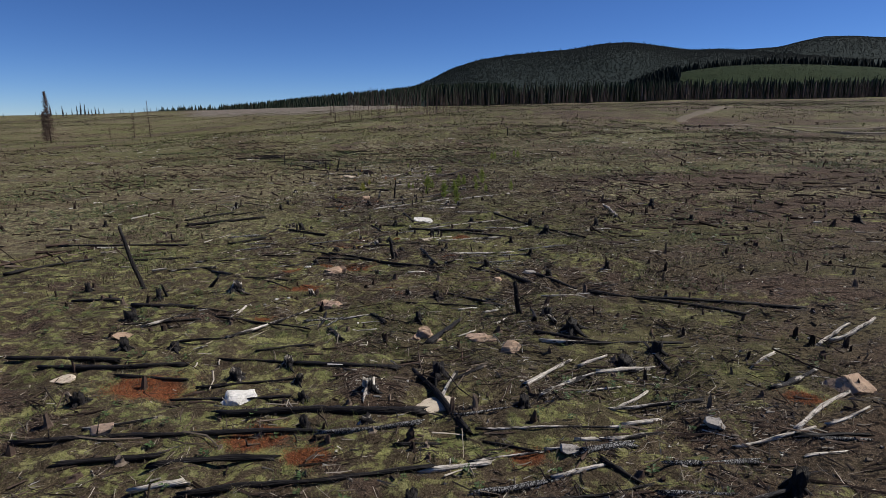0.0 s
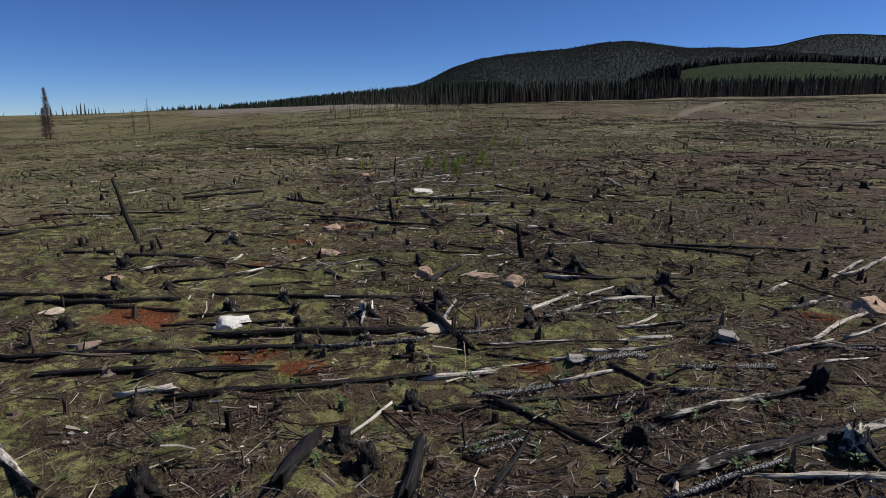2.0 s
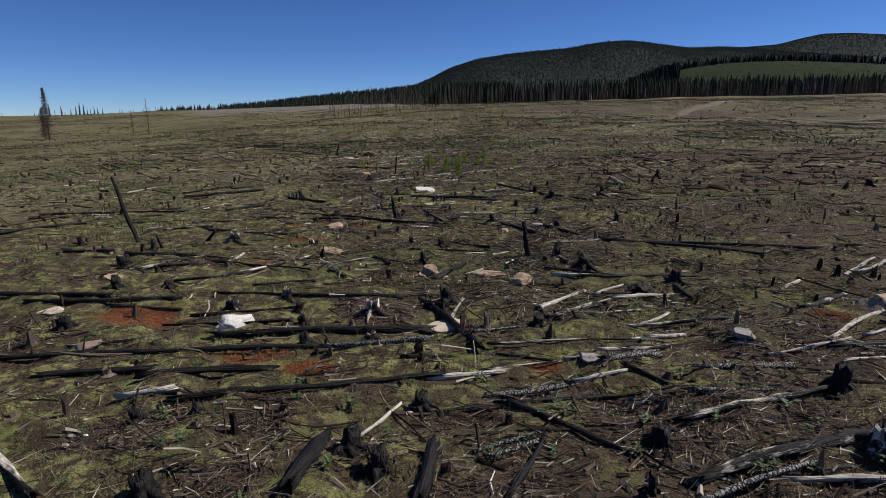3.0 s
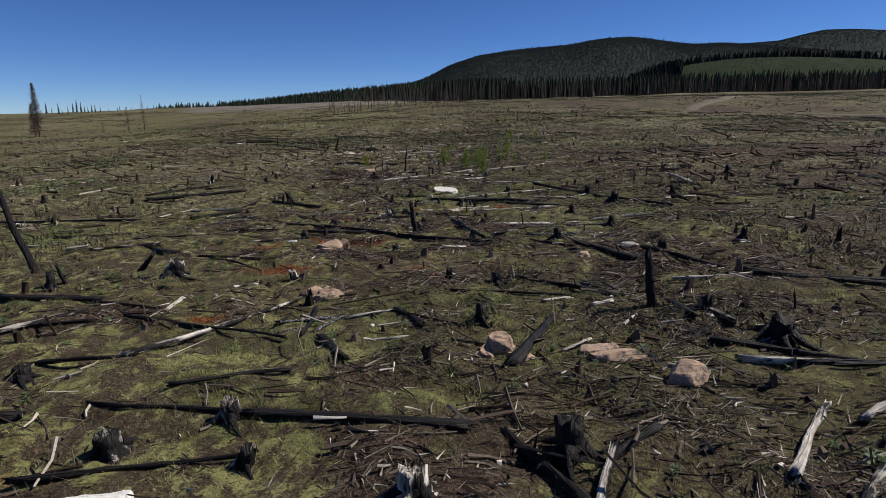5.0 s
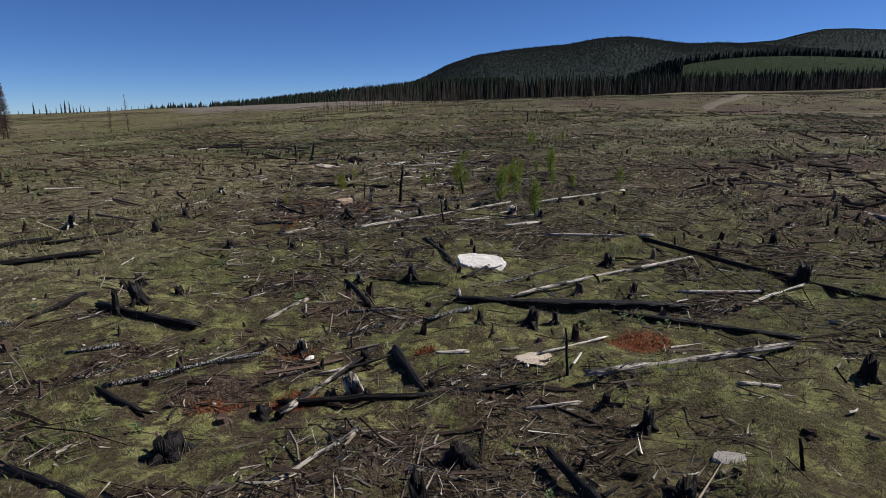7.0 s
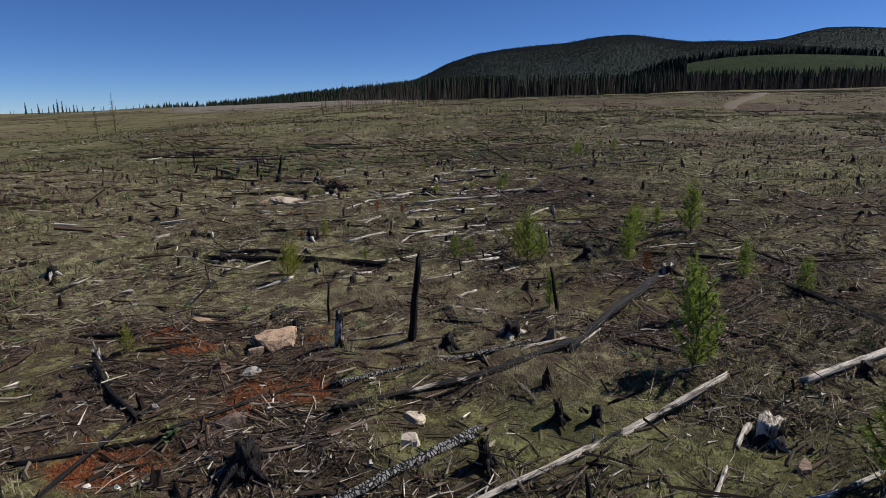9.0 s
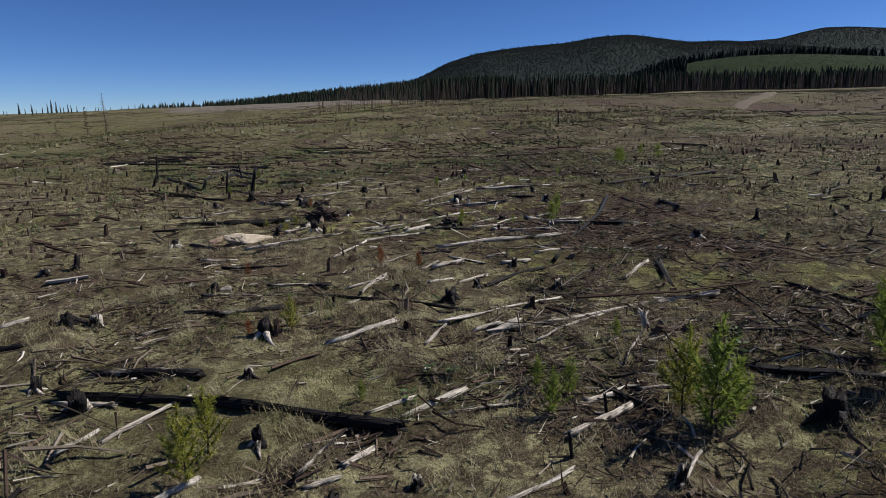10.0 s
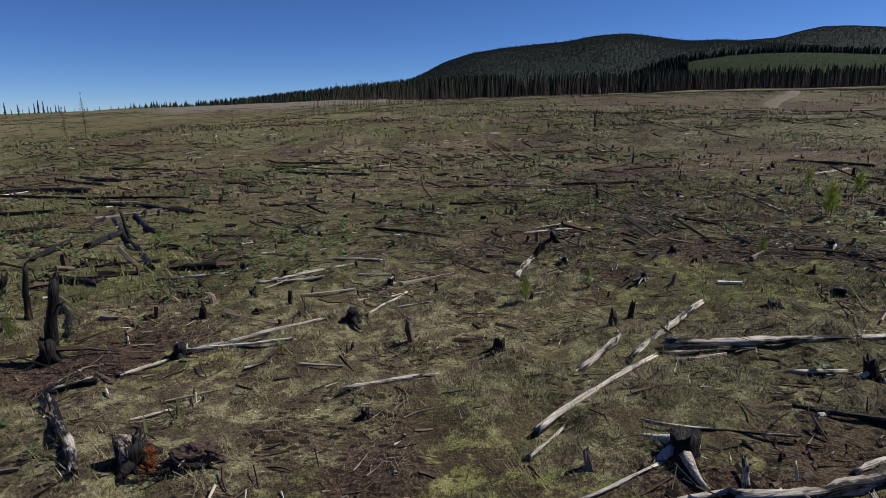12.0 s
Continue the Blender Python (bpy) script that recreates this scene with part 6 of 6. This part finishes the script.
stump(-2.97, 81.98, 0.11, 0.25, CHARRED)
stump(0.92, 83.99, 0.07, 0.17, PARTLY)
stump(-13.99, 84.14, 0.05, 0.12, CHARRED)
stump(-11.14, 84.82, 0.13, 0.20, PARTLY)
stump(4.13, 90.06, 0.14, 0.19, BLEACHED)
stump(8.63, 90.14, 0.11, 0.17, BLEACHED)

# young pines
sapling(0.75, 45.68, 1.19, 'green')
sapling(-0.16, 48.10, 1.33, 'green')
sapling(-8.86, 49.60, 0.43, 'yellow')
sapling(0.72, 50.22, 1.10, 'green')
sapling(-1.58, 51.15, 0.63, 'green')
sapling(3.31, 51.17, 0.74, 'green')
sapling(5.42, 51.19, 0.80, 'green')
sapling(2.58, 52.03, 0.76, 'green')
sapling(0.76, 52.54, 0.53, 'dead')
sapling(-7.25, 53.66, 0.81, 'yellow')
sapling(0.75, 53.75, 0.81, 'green')
sapling(-1.52, 54.21, 1.24, 'green')
sapling(-7.26, 54.29, 0.72, 'yellow')
sapling(-1.15, 54.43, 0.68, 'green')
sapling(-1.67, 54.65, 0.97, 'yellow')
sapling(-3.25, 54.67, 0.57, 'green')
sapling(1.17, 54.92, 1.10, 'green')
sapling(-2.93, 55.20, 0.48, 'green')
sapling(-3.32, 55.32, 0.41, 'green')
sapling(-5.65, 55.42, 0.30, 'green')
sapling(1.67, 55.90, 0.93, 'green')
sapling(3.36, 56.36, 1.38, 'green')
sapling(-1.82, 56.79, 0.33, 'green')
sapling(2.78, 57.33, 0.63, 'green')
sapling(-7.79, 57.46, 0.30, 'dead')
sapling(-7.14, 57.74, 0.54, 'yellow')
sapling(-9.14, 61.59, 0.33, 'dead')
sapling(-5.06, 61.64, 0.38, 'dead')
sapling(-5.97, 61.66, 0.43, 'dead')
sapling(-9.36, 65.98, 0.30, 'yellow')
sapling(-3.88, 66.11, 0.35, 'green')
sapling(-2.21, 66.18, 0.30, 'green')
sapling(-3.80, 66.88, 0.38, 'yellow')
sapling(-0.80, 67.11, 0.71, 'green')
sapling(-9.35, 67.35, 0.30, 'yellow')
sapling(-10.39, 67.50, 0.30, 'yellow')
sapling(-0.49, 67.81, 0.78, 'green')
sapling(-9.72, 71.30, 0.40, 'dead')
sapling(-14.53, 75.78, 0.48, 'green')
sapling(-4.60, 77.02, 0.53, 'green')
sapling(-3.15, 77.50, 0.45, 'green')
sapling(2.06, 79.88, 0.45, 'green')
sapling(6.65, 83.98, 1.00, 'green')
sapling(-15.81, 84.52, 0.52, 'green')
sapling(7.12, 84.78, 1.09, 'green')
sapling(10.80, 88.35, 1.01, 'green')
sapling(10.59, 91.25, 0.81, 'green')
root_plate(-8.46, 67.58, 1.09, -8)
root_plate(-9.30, 71.45, 0.62, 12)
root_plate(-4.20, 66.16, 0.53, 15)
join_outlying()

# ---------------------------------------------------------------- litter, sticks and growth, uncounted
def sticks(name, label, x, y, yaw, length, radius, mat, sides=4, rise=0.5, category="sticks", pitch=0.06, segs=1, share=0.25, bow=0.03):
    r = np.random.default_rng(len(x))
    n = len(x)
    c, s = np.cos(yaw), np.sin(yaw)
    ax, ay, bx, by = x - c * length / 2, y - s * length / 2, x + c * length / 2, y + s * length / 2
    za, zb = land(ax, ay) + radius * rise, land(bx, by) + radius * rise
    zm = land(x, y) + radius * rise
    up = np.maximum(zm - (za + zb) / 2, 0) * 0.7
    za, zb = za + up + np.abs(r.normal(0, pitch, n)) * length * (r.random(n) < share), zb + up
    th = np.arange(sides) / sides * 2 * np.pi
    rings = []
    cuts = np.linspace(0, 1, segs + 1)
    bend = r.normal(0, bow, n) * length
    for q in cuts:
        w = radius * (1.1 - 0.45 * q)
        k = bend * 4 * q * (1 - q)
        cx, cy, cz = ax + (bx - ax) * q - s * k, ay + (by - ay) * q + c * k, za + (zb - za) * q
        jit = 1 + 0.15 * r.normal(0, 1, (n, sides))
        rings.append(np.stack([cx[:, None] - s[:, None] * np.cos(th) * w[:, None] * jit, cy[:, None] + c[:, None] * np.cos(th) * w[:, None] * jit, cz[:, None] + np.sin(th) * w[:, None] * jit], -1))
    v = np.stack(rings, 1)
    per = (segs + 1) * sides
    f = [(i * sides + k, i * sides + (k + 1) % sides, (i + 1) * sides + (k + 1) % sides, (i + 1) * sides + k) for i in range(segs) for k in range(sides)]
    f4 = (np.array(f)[None] + np.arange(n)[:, None, None] * per).reshape(-1, 4)
    caps = []
    if sides == 4:
        caps = (np.array([[3, 2, 1, 0], [per - 4, per - 3, per - 2, per - 1]])[None] + np.arange(n)[:, None, None] * per).reshape(-1, 4)
        f4 = np.concatenate([f4, caps])
    me = mesh_of(name, v.reshape(-1, 3), f4, mat)
    return tagged(new(name, me), label, category, kind="stuff")


def field(count, x0, x1, y0, y1, seed, keep=None):
    r = np.random.default_rng(seed)
    x, y = r.uniform(x0, x1, count), r.uniform(y0, y1, count)
    if keep is not None:
        ok = r.random(count) < keep(x, y)
        x, y = x[ok], y[ok]
    return x, y, r


def wedge(x, y):
    """Keeps what lies in the fan of ground that the way overlooks."""
    return (np.abs(x + 1.5) < 9 + 0.82 * (y - 2)) * 1.0


def off_road(x, y):
    """Keeps the forest road clear."""
    mid = np.interp(y, [215, 230, 240, 250, 268, 291, 306, 321, 356], [124, 104, 97, 100, 114, 132, 142, 151, 172])
    return 1.0 - ((np.abs(x - mid) < 7) & (y > 205) & (y < 350))


def lie(r, y, n):
    """How sticks lie: nearly level across the slope at first, slanting farther on."""
    main = np.where(y < 42, 0.08, 0.38)
    return np.where(r.random(n) < 0.72, r.normal(0, 0.30, n) + main, r.uniform(-1.57, 1.57, n))


def bareness(x, y):
    m, g = cover(x, y)
    return np.clip(1.15 - 1.0 * m - 0.4 * g, 0.10, 1) * (1 - 0.72 * span(y - 0.5 * np.maximum(x + 3, 0), 62, 68) * span(-y, -84, -76))


def hummock(x, y):
    return np.clip(0.3 + 1.1 * vnoise(x, y, 0.75, 2) + 0.8 * vnoise(x, y, 0.38, 3), 0.02, 1)


def tufts(name, label, x, y, mat, blades, tall, spread, width, seed, category="grass"):
    r = np.random.default_rng(seed)
    n = len(x)
    size = r.uniform(0.6, 1.3, n)
    N = n * blades
    bx, by = np.repeat(x, blades) + r.normal(0, spread, N), np.repeat(y, blades) + r.normal(0, spread, N)
    bz = land(bx, by) - 0.01
    h = np.repeat(size, blades) * r.uniform(0.45, 1.15, N) * tall
    a, lean = r.random(N) * 6.283, r.uniform(0.2, 1.5, N)
    dx, dy = np.cos(a) * lean * h, np.sin(a) * lean * h
    wx, wy = -np.sin(a) * width, np.cos(a) * width
    p0 = np.stack([bx - wx, by - wy, bz], -1)
    p1 = np.stack([bx + wx, by + wy, bz], -1)
    p3 = np.stack([bx + dx, by + dy, bz + h * 0.9], -1)
    v = np.stack([p0, p1, p3], 1).reshape(-1, 3)
    i = np.arange(N) * 3
    me = mesh_of(name, v, np.c_[i, i + 1, i + 2], mat)
    return tagged(new(name, me), label, category, kind="stuff")


def leafy(name, label, x, y, mat, seed, tall=0.16, leaves=14):
    """Low broad-leaved plants."""
    r = np.random.default_rng(seed)
    N = len(x) * leaves
    h = np.repeat(r.uniform(0.5, 1.4, len(x)), leaves) * tall
    a, k = r.random(N) * 6.283, r.random(N)
    cx, cy = np.repeat(x, leaves), np.repeat(y, leaves)
    out = h * (0.25 + 0.5 * r.random(N))
    bx, by = cx + np.cos(a) * out * 0.3, cy + np.sin(a) * out * 0.3
    bz = land(bx, by) + h * k
    w = h * 0.20
    tip = np.stack([bx + np.cos(a) * out, by + np.sin(a) * out, bz + h * 0.15], -1)
    q = np.stack([bx + np.cos(a) * out * 0.5, by + np.sin(a) * out * 0.5, bz + h * 0.16], -1)
    sx, sy = -np.sin(a) * w, np.cos(a) * w
    side = np.stack([sx, sy, 0 * sx], -1)
    v = np.stack([np.stack([bx, by, bz], -1), q + side, tip, q - side], 1).reshape(-1, 3)
    i = np.arange(N) * 4
    me = mesh_of(name, v, np.c_[i, i + 1, i + 2, i + 3], mat)
    return tagged(new(name, me), label, "plants", kind="stuff")


def slivers(name, label, x, y, yaw, length, width, mat, seed, category="litter"):
    """Thin three-cornered chips and bits of twig, tilted as they fell."""
    r = np.random.default_rng(seed)
    n = len(x)
    c, s = np.cos(yaw) * length / 2, np.sin(yaw) * length / 2
    z = land(x, y)
    za, zb = land(x - c, y - s), land(x + c, y + s)
    up = np.abs(r.normal(0, 0.22, n)) * length
    tw = r.uniform(-1.2, 1.2, n)
    wx, wy, wz = -s / length * 2 * width * np.cos(tw), c / length * 2 * width * np.cos(tw), width * np.sin(tw)
    lift = 0.006 + np.abs(wz)
    a = np.stack([x - c - wx, y - s - wy, np.maximum(za, z - 0.02) + lift - wz], -1)
    b = np.stack([x - c + wx, y - s + wy, np.maximum(za, z - 0.02) + lift + wz], -1)
    d = np.stack([x + c, y + s, np.maximum(zb, z - 0.02) + lift + up], -1)
    i = np.arange(n) * 3
    me = mesh_of(name, np.stack([a, b, d], 1).reshape(-1, 3), np.c_[i, i + 1, i + 2], mat)
    return tagged(new(name, me), label, category, kind="stuff")


close = lambda x, y: wedge(x, y) * np.clip(1.35 - np.abs(x + 2) / 10, 0.05, 1)
near = lambda x, y: wedge(x, y) * np.clip(1.25 - np.abs(x + 2) / 26, 0.15, 1)
x, y, r = field(900000, -22, 17, 6, 82, 121, lambda x, y: close(x, y) * np.clip(1.5 - y / 75, 0.4, 1) * bareness(x, y) * np.clip(0.55 + 1.6 * vnoise(x, y, 1.1, 66), 0.1, 1))
slivers("wood_chips", "chips, bark and broken twigs covering the burnt ground", x, y, r.uniform(-1.57, 1.57, len(x)), r.lognormal(-1.9, 0.55, len(x)), r.uniform(0.004, 0.014, len(x)), TWIGS, 22)
x, y, r = field(150000, -26, 22, 6, 90, 126, lambda x, y: close(x, y) * bareness(x, y) * np.clip(0.4 + 1.4 * vnoise(x, y, 1.4, 74), 0.05, 1))
slivers("pale_chips", "weathered grey chips and splinters in the litter", x, y, lie(r, y, len(x)) + r.normal(0, 0.6, len(x)), r.lognormal(-2.0, 0.55, len(x)), r.uniform(0.005, 0.015, len(x)), SPLINTERS, 27)
x, y, r = field(70000, -26, 20, 6, 100, 101, lambda x, y: close(x, y) * bareness(x, y))
sticks("twigs", "thin dead twigs and bark strewn over the burnt ground", x, y, lie(r, y, len(x)) + r.normal(0, 0.5, len(x)), r.lognormal(-1.35, 0.6, len(x)), r.uniform(0.003, 0.010, len(x)), TWIGS, 3, 1.2, pitch=0.25, segs=2, share=0.6, bow=0.09)
x, y, r = field(15000, -26, 20, 6, 100, 102, lambda x, y: near(x, y) * bareness(x, y))
sticks("splinters", "bleached splinters and broken wood pieces", x, y, lie(r, y, len(x)), r.lognormal(-1.75, 0.5, len(x)), r.uniform(0.006, 0.020, len(x)), SPLINTERS, 4, 1.0, pitch=0.12, segs=2, share=0.5, bow=0.08)
x, y, r = field(40000, -34, 32, 6, 100, 103, lambda x, y: np.clip(close(x, y) + 0.3 * wedge(x, y), 0, 1) * bareness(x, y))
sticks("charred_branches", "charred black branches scattered over the ground", x, y, lie(r, y, len(x)), r.lognormal(-0.95, 0.6, len(x)), 0.005 + 0.026 * r.random(len(x)) ** 2.2, DARKWOOD, 4, 0.7, "branches", pitch=0.09, segs=2, share=0.4, bow=0.06)


x, y, r = field(9000, -24, 18, 6, 96, 116, lambda x, y: near(x, y) * bareness(x, y))
sticks("bark_flakes", "flakes of burnt bark and rotten wood in the litter", x, y, lie(r, y, len(x)) + r.normal(0, 0.6, len(x)), r.uniform(0.05, 0.22, len(x)), r.uniform(0.012, 0.034, len(x)), TWIGS, 4, 0.6, "litter")


x, y, r = field(46000, -30, 26, 6, 96, 122, lambda x, y: close(x, y) * bareness(x, y) * np.clip(0.5 + 1.6 * vnoise(x, y, 1.1, 66), 0.1, 1))
sticks("charred_chunks", "short black chunks of burnt bark, root and branch", x, y, r.uniform(-1.57, 1.57, len(x)), r.lognormal(-1.7, 0.5, len(x)), r.uniform(0.006, 0.024, len(x)), DARKWOOD, 4, 0.8, "litter", 0.35, 1, 0.6)


hx, hy, r = field(420, -20, 28, 10, 90, 124, lambda x, y: wedge(x, y) * np.clip(0.45 + bareness(x, y), 0, 1))
x, y = np.repeat(hx, 14) + r.normal(0, 0.75, 14 * len(hx)), np.repeat(hy, 14) + r.normal(0, 0.6, 14 * len(hx))
sticks("brush_heaps", "tangled heaps of burnt branches and roots", x, y, r.uniform(-1.57, 1.57, len(x)), r.lognormal(-1.1, 0.45, len(x)), r.uniform(0.006, 0.022, len(x)), TWIGS, 4, 1.5, "branches", 0.24, 2, 0.8, 0.08)


def slash(x, y):
    return np.clip(0.25 + 1.1 * vnoise(x, y, 23, 51) + 0.6 * vnoise(x, y, 7, 52) + 0.35 * np.clip(1.6 - np.abs(y - 44) / 14, 0, 1), 0.04, 1)


x, y, r = field(34000, -150, 140, 30, 190, 104, lambda x, y: wedge(x, y) * slash(x, y) * (np.abs(x + 3) + np.maximum(y - 70, 0) > 11))
sticks("slash_logs", "dark burnt logs lying in drifts across the clear-cut", x, y, lie(r, y * 0, len(x)) + r.normal(0, 0.55, len(x)), np.minimum(r.lognormal(-0.5, 0.65, len(x)), 3.2), r.uniform(0.02, 0.085, len(x)), DARKWOOD, 4, 0.6, "logs", 0.22, 2, 0.45, 0.09)
x, y, r = field(6000, -150, 140, 26, 190, 105, lambda x, y: wedge(x, y) * (1.1 - slash(x, y)) * (np.abs(x + 3) + np.maximum(y - 70, 0) > 9))
sticks("bleached_slash", "pale weathered logs scattered across the clear-cut", x, y, lie(r, y, len(x)), r.lognormal(-0.35, 0.6, len(x)), r.uniform(0.02, 0.06, len(x)), SPLINTERS, 5, 0.7, "logs", segs=2)
x, y, r = field(16000, -420, 520, 170, 640, 106, lambda x, y: off_road(x, y) * wedge(x, y) * np.clip(0.3 + 1.3 * vnoise(x, y, 60, 53), 0.05, 1))
sticks("far_slash", "burnt logs lying over the distant slope", x, y, lie(r, y * 0, len(x)) + r.normal(0, 0.35, len(x)), r.lognormal(0.75, 0.55, len(x)), r.uniform(0.05, 0.13, len(x)), DARKWOOD, 3, 0.9, "logs", 0.1, 2, 0.3, 0.06)


def far_stumps(name, label, x, y, h, w, seed):
    r = np.random.default_rng(seed)
    n = len(x)
    th = np.arange(6) / 6 * 2 * np.pi
    z = land(x, y)
    lx, ly = r.normal(0, 0.15, n) * h, r.normal(0, 0.15, n) * h
    rows = []
    for q, k in ((-0.15, 2.0), (0.15, 1.25), (1.0, 0.9)):
        j = 1 + 0.2 * r.normal(0, 1, (n, 6))
        rows.append(np.stack([x[:, None] + lx[:, None] * q + np.cos(th) * w[:, None] * k * j, y[:, None] + ly[:, None] * q + np.sin(th) * w[:, None] * k * j, (z + h * q)[:, None] + (0.9 * h[:, None] * r.random((n, 6)) ** 2 - 0.2 * h[:, None] if q == 1 else 0) + 0 * th], -1))
    v = np.stack(rows, 1).reshape(-1, 3)
    f = [(i * 6 + k, i * 6 + (k + 1) % 6, (i + 1) * 6 + (k + 1) % 6, (i + 1) * 6 + k) for i in range(2) for k in range(6)] + [(12, 13, 14, 15), (12, 15, 16, 17)]
    f4 = (np.array(f)[None] + np.arange(n)[:, None, None] * 18).reshape(-1, 4)
    me = mesh_of(name, v, f4, DARKWOOD)
    return tagged(new(name, me), label, "stumps", kind="stuff")


x, y, r = field(1200, -130, 130, 28, 180, 107, lambda x, y: wedge(x, y) * (np.abs(x + 3) + np.maximum(y - 66, 0) > 12))
far_stumps("charred_stumps", "charred stumps dotted over the clear-cut", x, y, r.uniform(0.08, 0.34, len(x)), r.uniform(0.04, 0.11, len(x)), 1)
x, y, r = field(4600, -46, 52, 10, 110, 120, lambda x, y: wedge(x, y) * np.clip(0.5 + vnoise(x, y, 6, 72), 0.1, 1))
far_stumps("small_stumps", "small jagged burnt stumps among the brush", x, y, 0.05 + 0.2 * r.random(len(x)) ** 2, r.uniform(0.02, 0.075, len(x)), 3)
x, y, r = field(1200, -380, 460, 170, 560, 108, lambda x, y: off_road(x, y) * wedge(x, y))
far_stumps("distant_stumps", "dark stumps dotted over the distant slope", x, y, r.uniform(0.2, 0.6, len(x)), r.uniform(0.1, 0.22, len(x)), 2)

x, y, r = field(80000, -26, 18, 6, 92, 109, lambda x, y: close(x, y) * np.clip(cover(x, y)[0] * 1.4 - 0.35, 0, 1) * (1 - 0.7 * cover(x, y)[1]) * hummock(x, y))
tufts("moss_tufts", "low yellow-green moss and sedge tufts", x, y, MOSS, 14, 0.06, 0.07, 0.0042, 11, "moss")
x, y, r = field(100000, -30, 22, 40, 100, 110, lambda x, y: close(x, y) * cover(x, y)[1] * hummock(x, y))
tufts("dry_grass", "dry straw-coloured grass between the logs", x, y, STRAW, 24, 0.17, 0.10, 0.0042, 12)
x, y, r = field(7000, -24, 16, 6, 60, 111, near)
tufts("sparse_grass", "thin dry grass stalks in the burnt litter", x, y, STRAW, 9, 0.18, 0.08, 0.003, 13)
x, y, r = field(9000, -26, 20, 6, 100, 112, lambda x, y: near(x, y) * np.clip(vnoise(x, y, 4, 61) * 2 - 0.5, 0.06, 1))
leafy("green_forbs", "small fresh green leafy plants", x, y, FORBS, 14, 0.12)
x, y, r = field(60000, -24, 20, 7, 92, 123, lambda x, y: close(x, y) * np.clip(1.5 * vnoise(x, y, 2.4, 68) + 0.9 * vnoise(x, y, 1, 69) - 0.15, 0.03, 1))
tufts("green_grass", "fresh green grass clumps between the logs", x, y, GREENGRASS, 16, 0.15, 0.09, 0.005, 23)
x, y, r = field(34000, -60, 80, 30, 150, 113, lambda x, y: wedge(x, y) * np.clip(0.05 + 1.2 * vnoise(x, y, 9, 62) + 0.7 * vnoise(x, y, 2.5, 67) + 0.15 * (x > 6), 0.0, 1) * (np.abs(x + 3) + np.maximum(y - 72, 0) > 15))
leafy("far_forbs", "patches of green growth on the slope", x, y, FORBS, 15, 0.28, 6)
x, y, r = field(11000, -130, 100, 60, 190, 114, lambda x, y: wedge(x, y) * np.clip(vnoise(x, y, 20, 63) * 2.2 - 0.2, 0.0, 1))
tufts("brown_scrub", "leafless reddish-brown scrub on the slope", x, y, SCRUB, 22, 0.5, 0.3, 0.006, 16, "scrub")
x, y, r = field(90000, -24, 18, 6, 92, 117, lambda x, y: close(x, y) * np.clip(0.25 + bareness(x, y), 0, 1))
tufts("dead_stalks", "brown dead stalks and fine brush in the burnt litter", x, y, STALKS, 6, 0.13, 0.10, 0.0034, 18, "brush")
x, y, r = field(150000, -90, 110, 24, 170, 118, lambda x, y: wedge(x, y) * np.clip(0.3 + 0.9 * vnoise(x, y, 5, 64) + 0.7 * vnoise(x, y, 1.6, 73), 0.03, 1) * (np.abs(x + 3) + np.maximum(y - 70, 0) > 9))
tufts("rough_growth", "rough low growth of grass, heath and brush on the slope", x, y, HEATH, 5, 0.28, 0.19, 0.02, 19, "growth")
x, y, r = field(70000, -400, 460, 140, 620, 119, lambda x, y: off_road(x, y) * wedge(x, y) * np.clip(0.5 + 0.9 * vnoise(x, y, 26, 65), 0.1, 1))
tufts("distant_growth", "rough olive and brown growth over the distant slope", x, y, HEATH, 5, 0.75, 0.6, 0.10, 20, "growth")
xs, ys = [], []
for px_, py_, pr_ in RUST:
    k = int(260 * min(pr_, 0.5) / 0.3)
    xs.append(px_ + R.normal(0, 0.75 * pr_, k) * 1.4)
    ys.append(py_ + R.normal(0, 0.6 * pr_, k))
x, y = np.concatenate(xs), np.concatenate(ys)
tufts("scorched_litter", "rust-red scorched needles and twigs in patches", x, y, RUSTY, 4, 0.06, 0.04, 0.006, 17, "litter")
x, y, r = field(1500, -24, 18, 6, 96, 115, lambda x, y: near(x, y) * bareness(x, y))
sticks("pebbles", "small pale stones in the litter", x, y, r.random(len(x)) * 3.1, r.uniform(0.03, 0.09, len(x)), r.uniform(0.015, 0.04, len(x)), SPLINTERS, 5, 0.4, "stones")
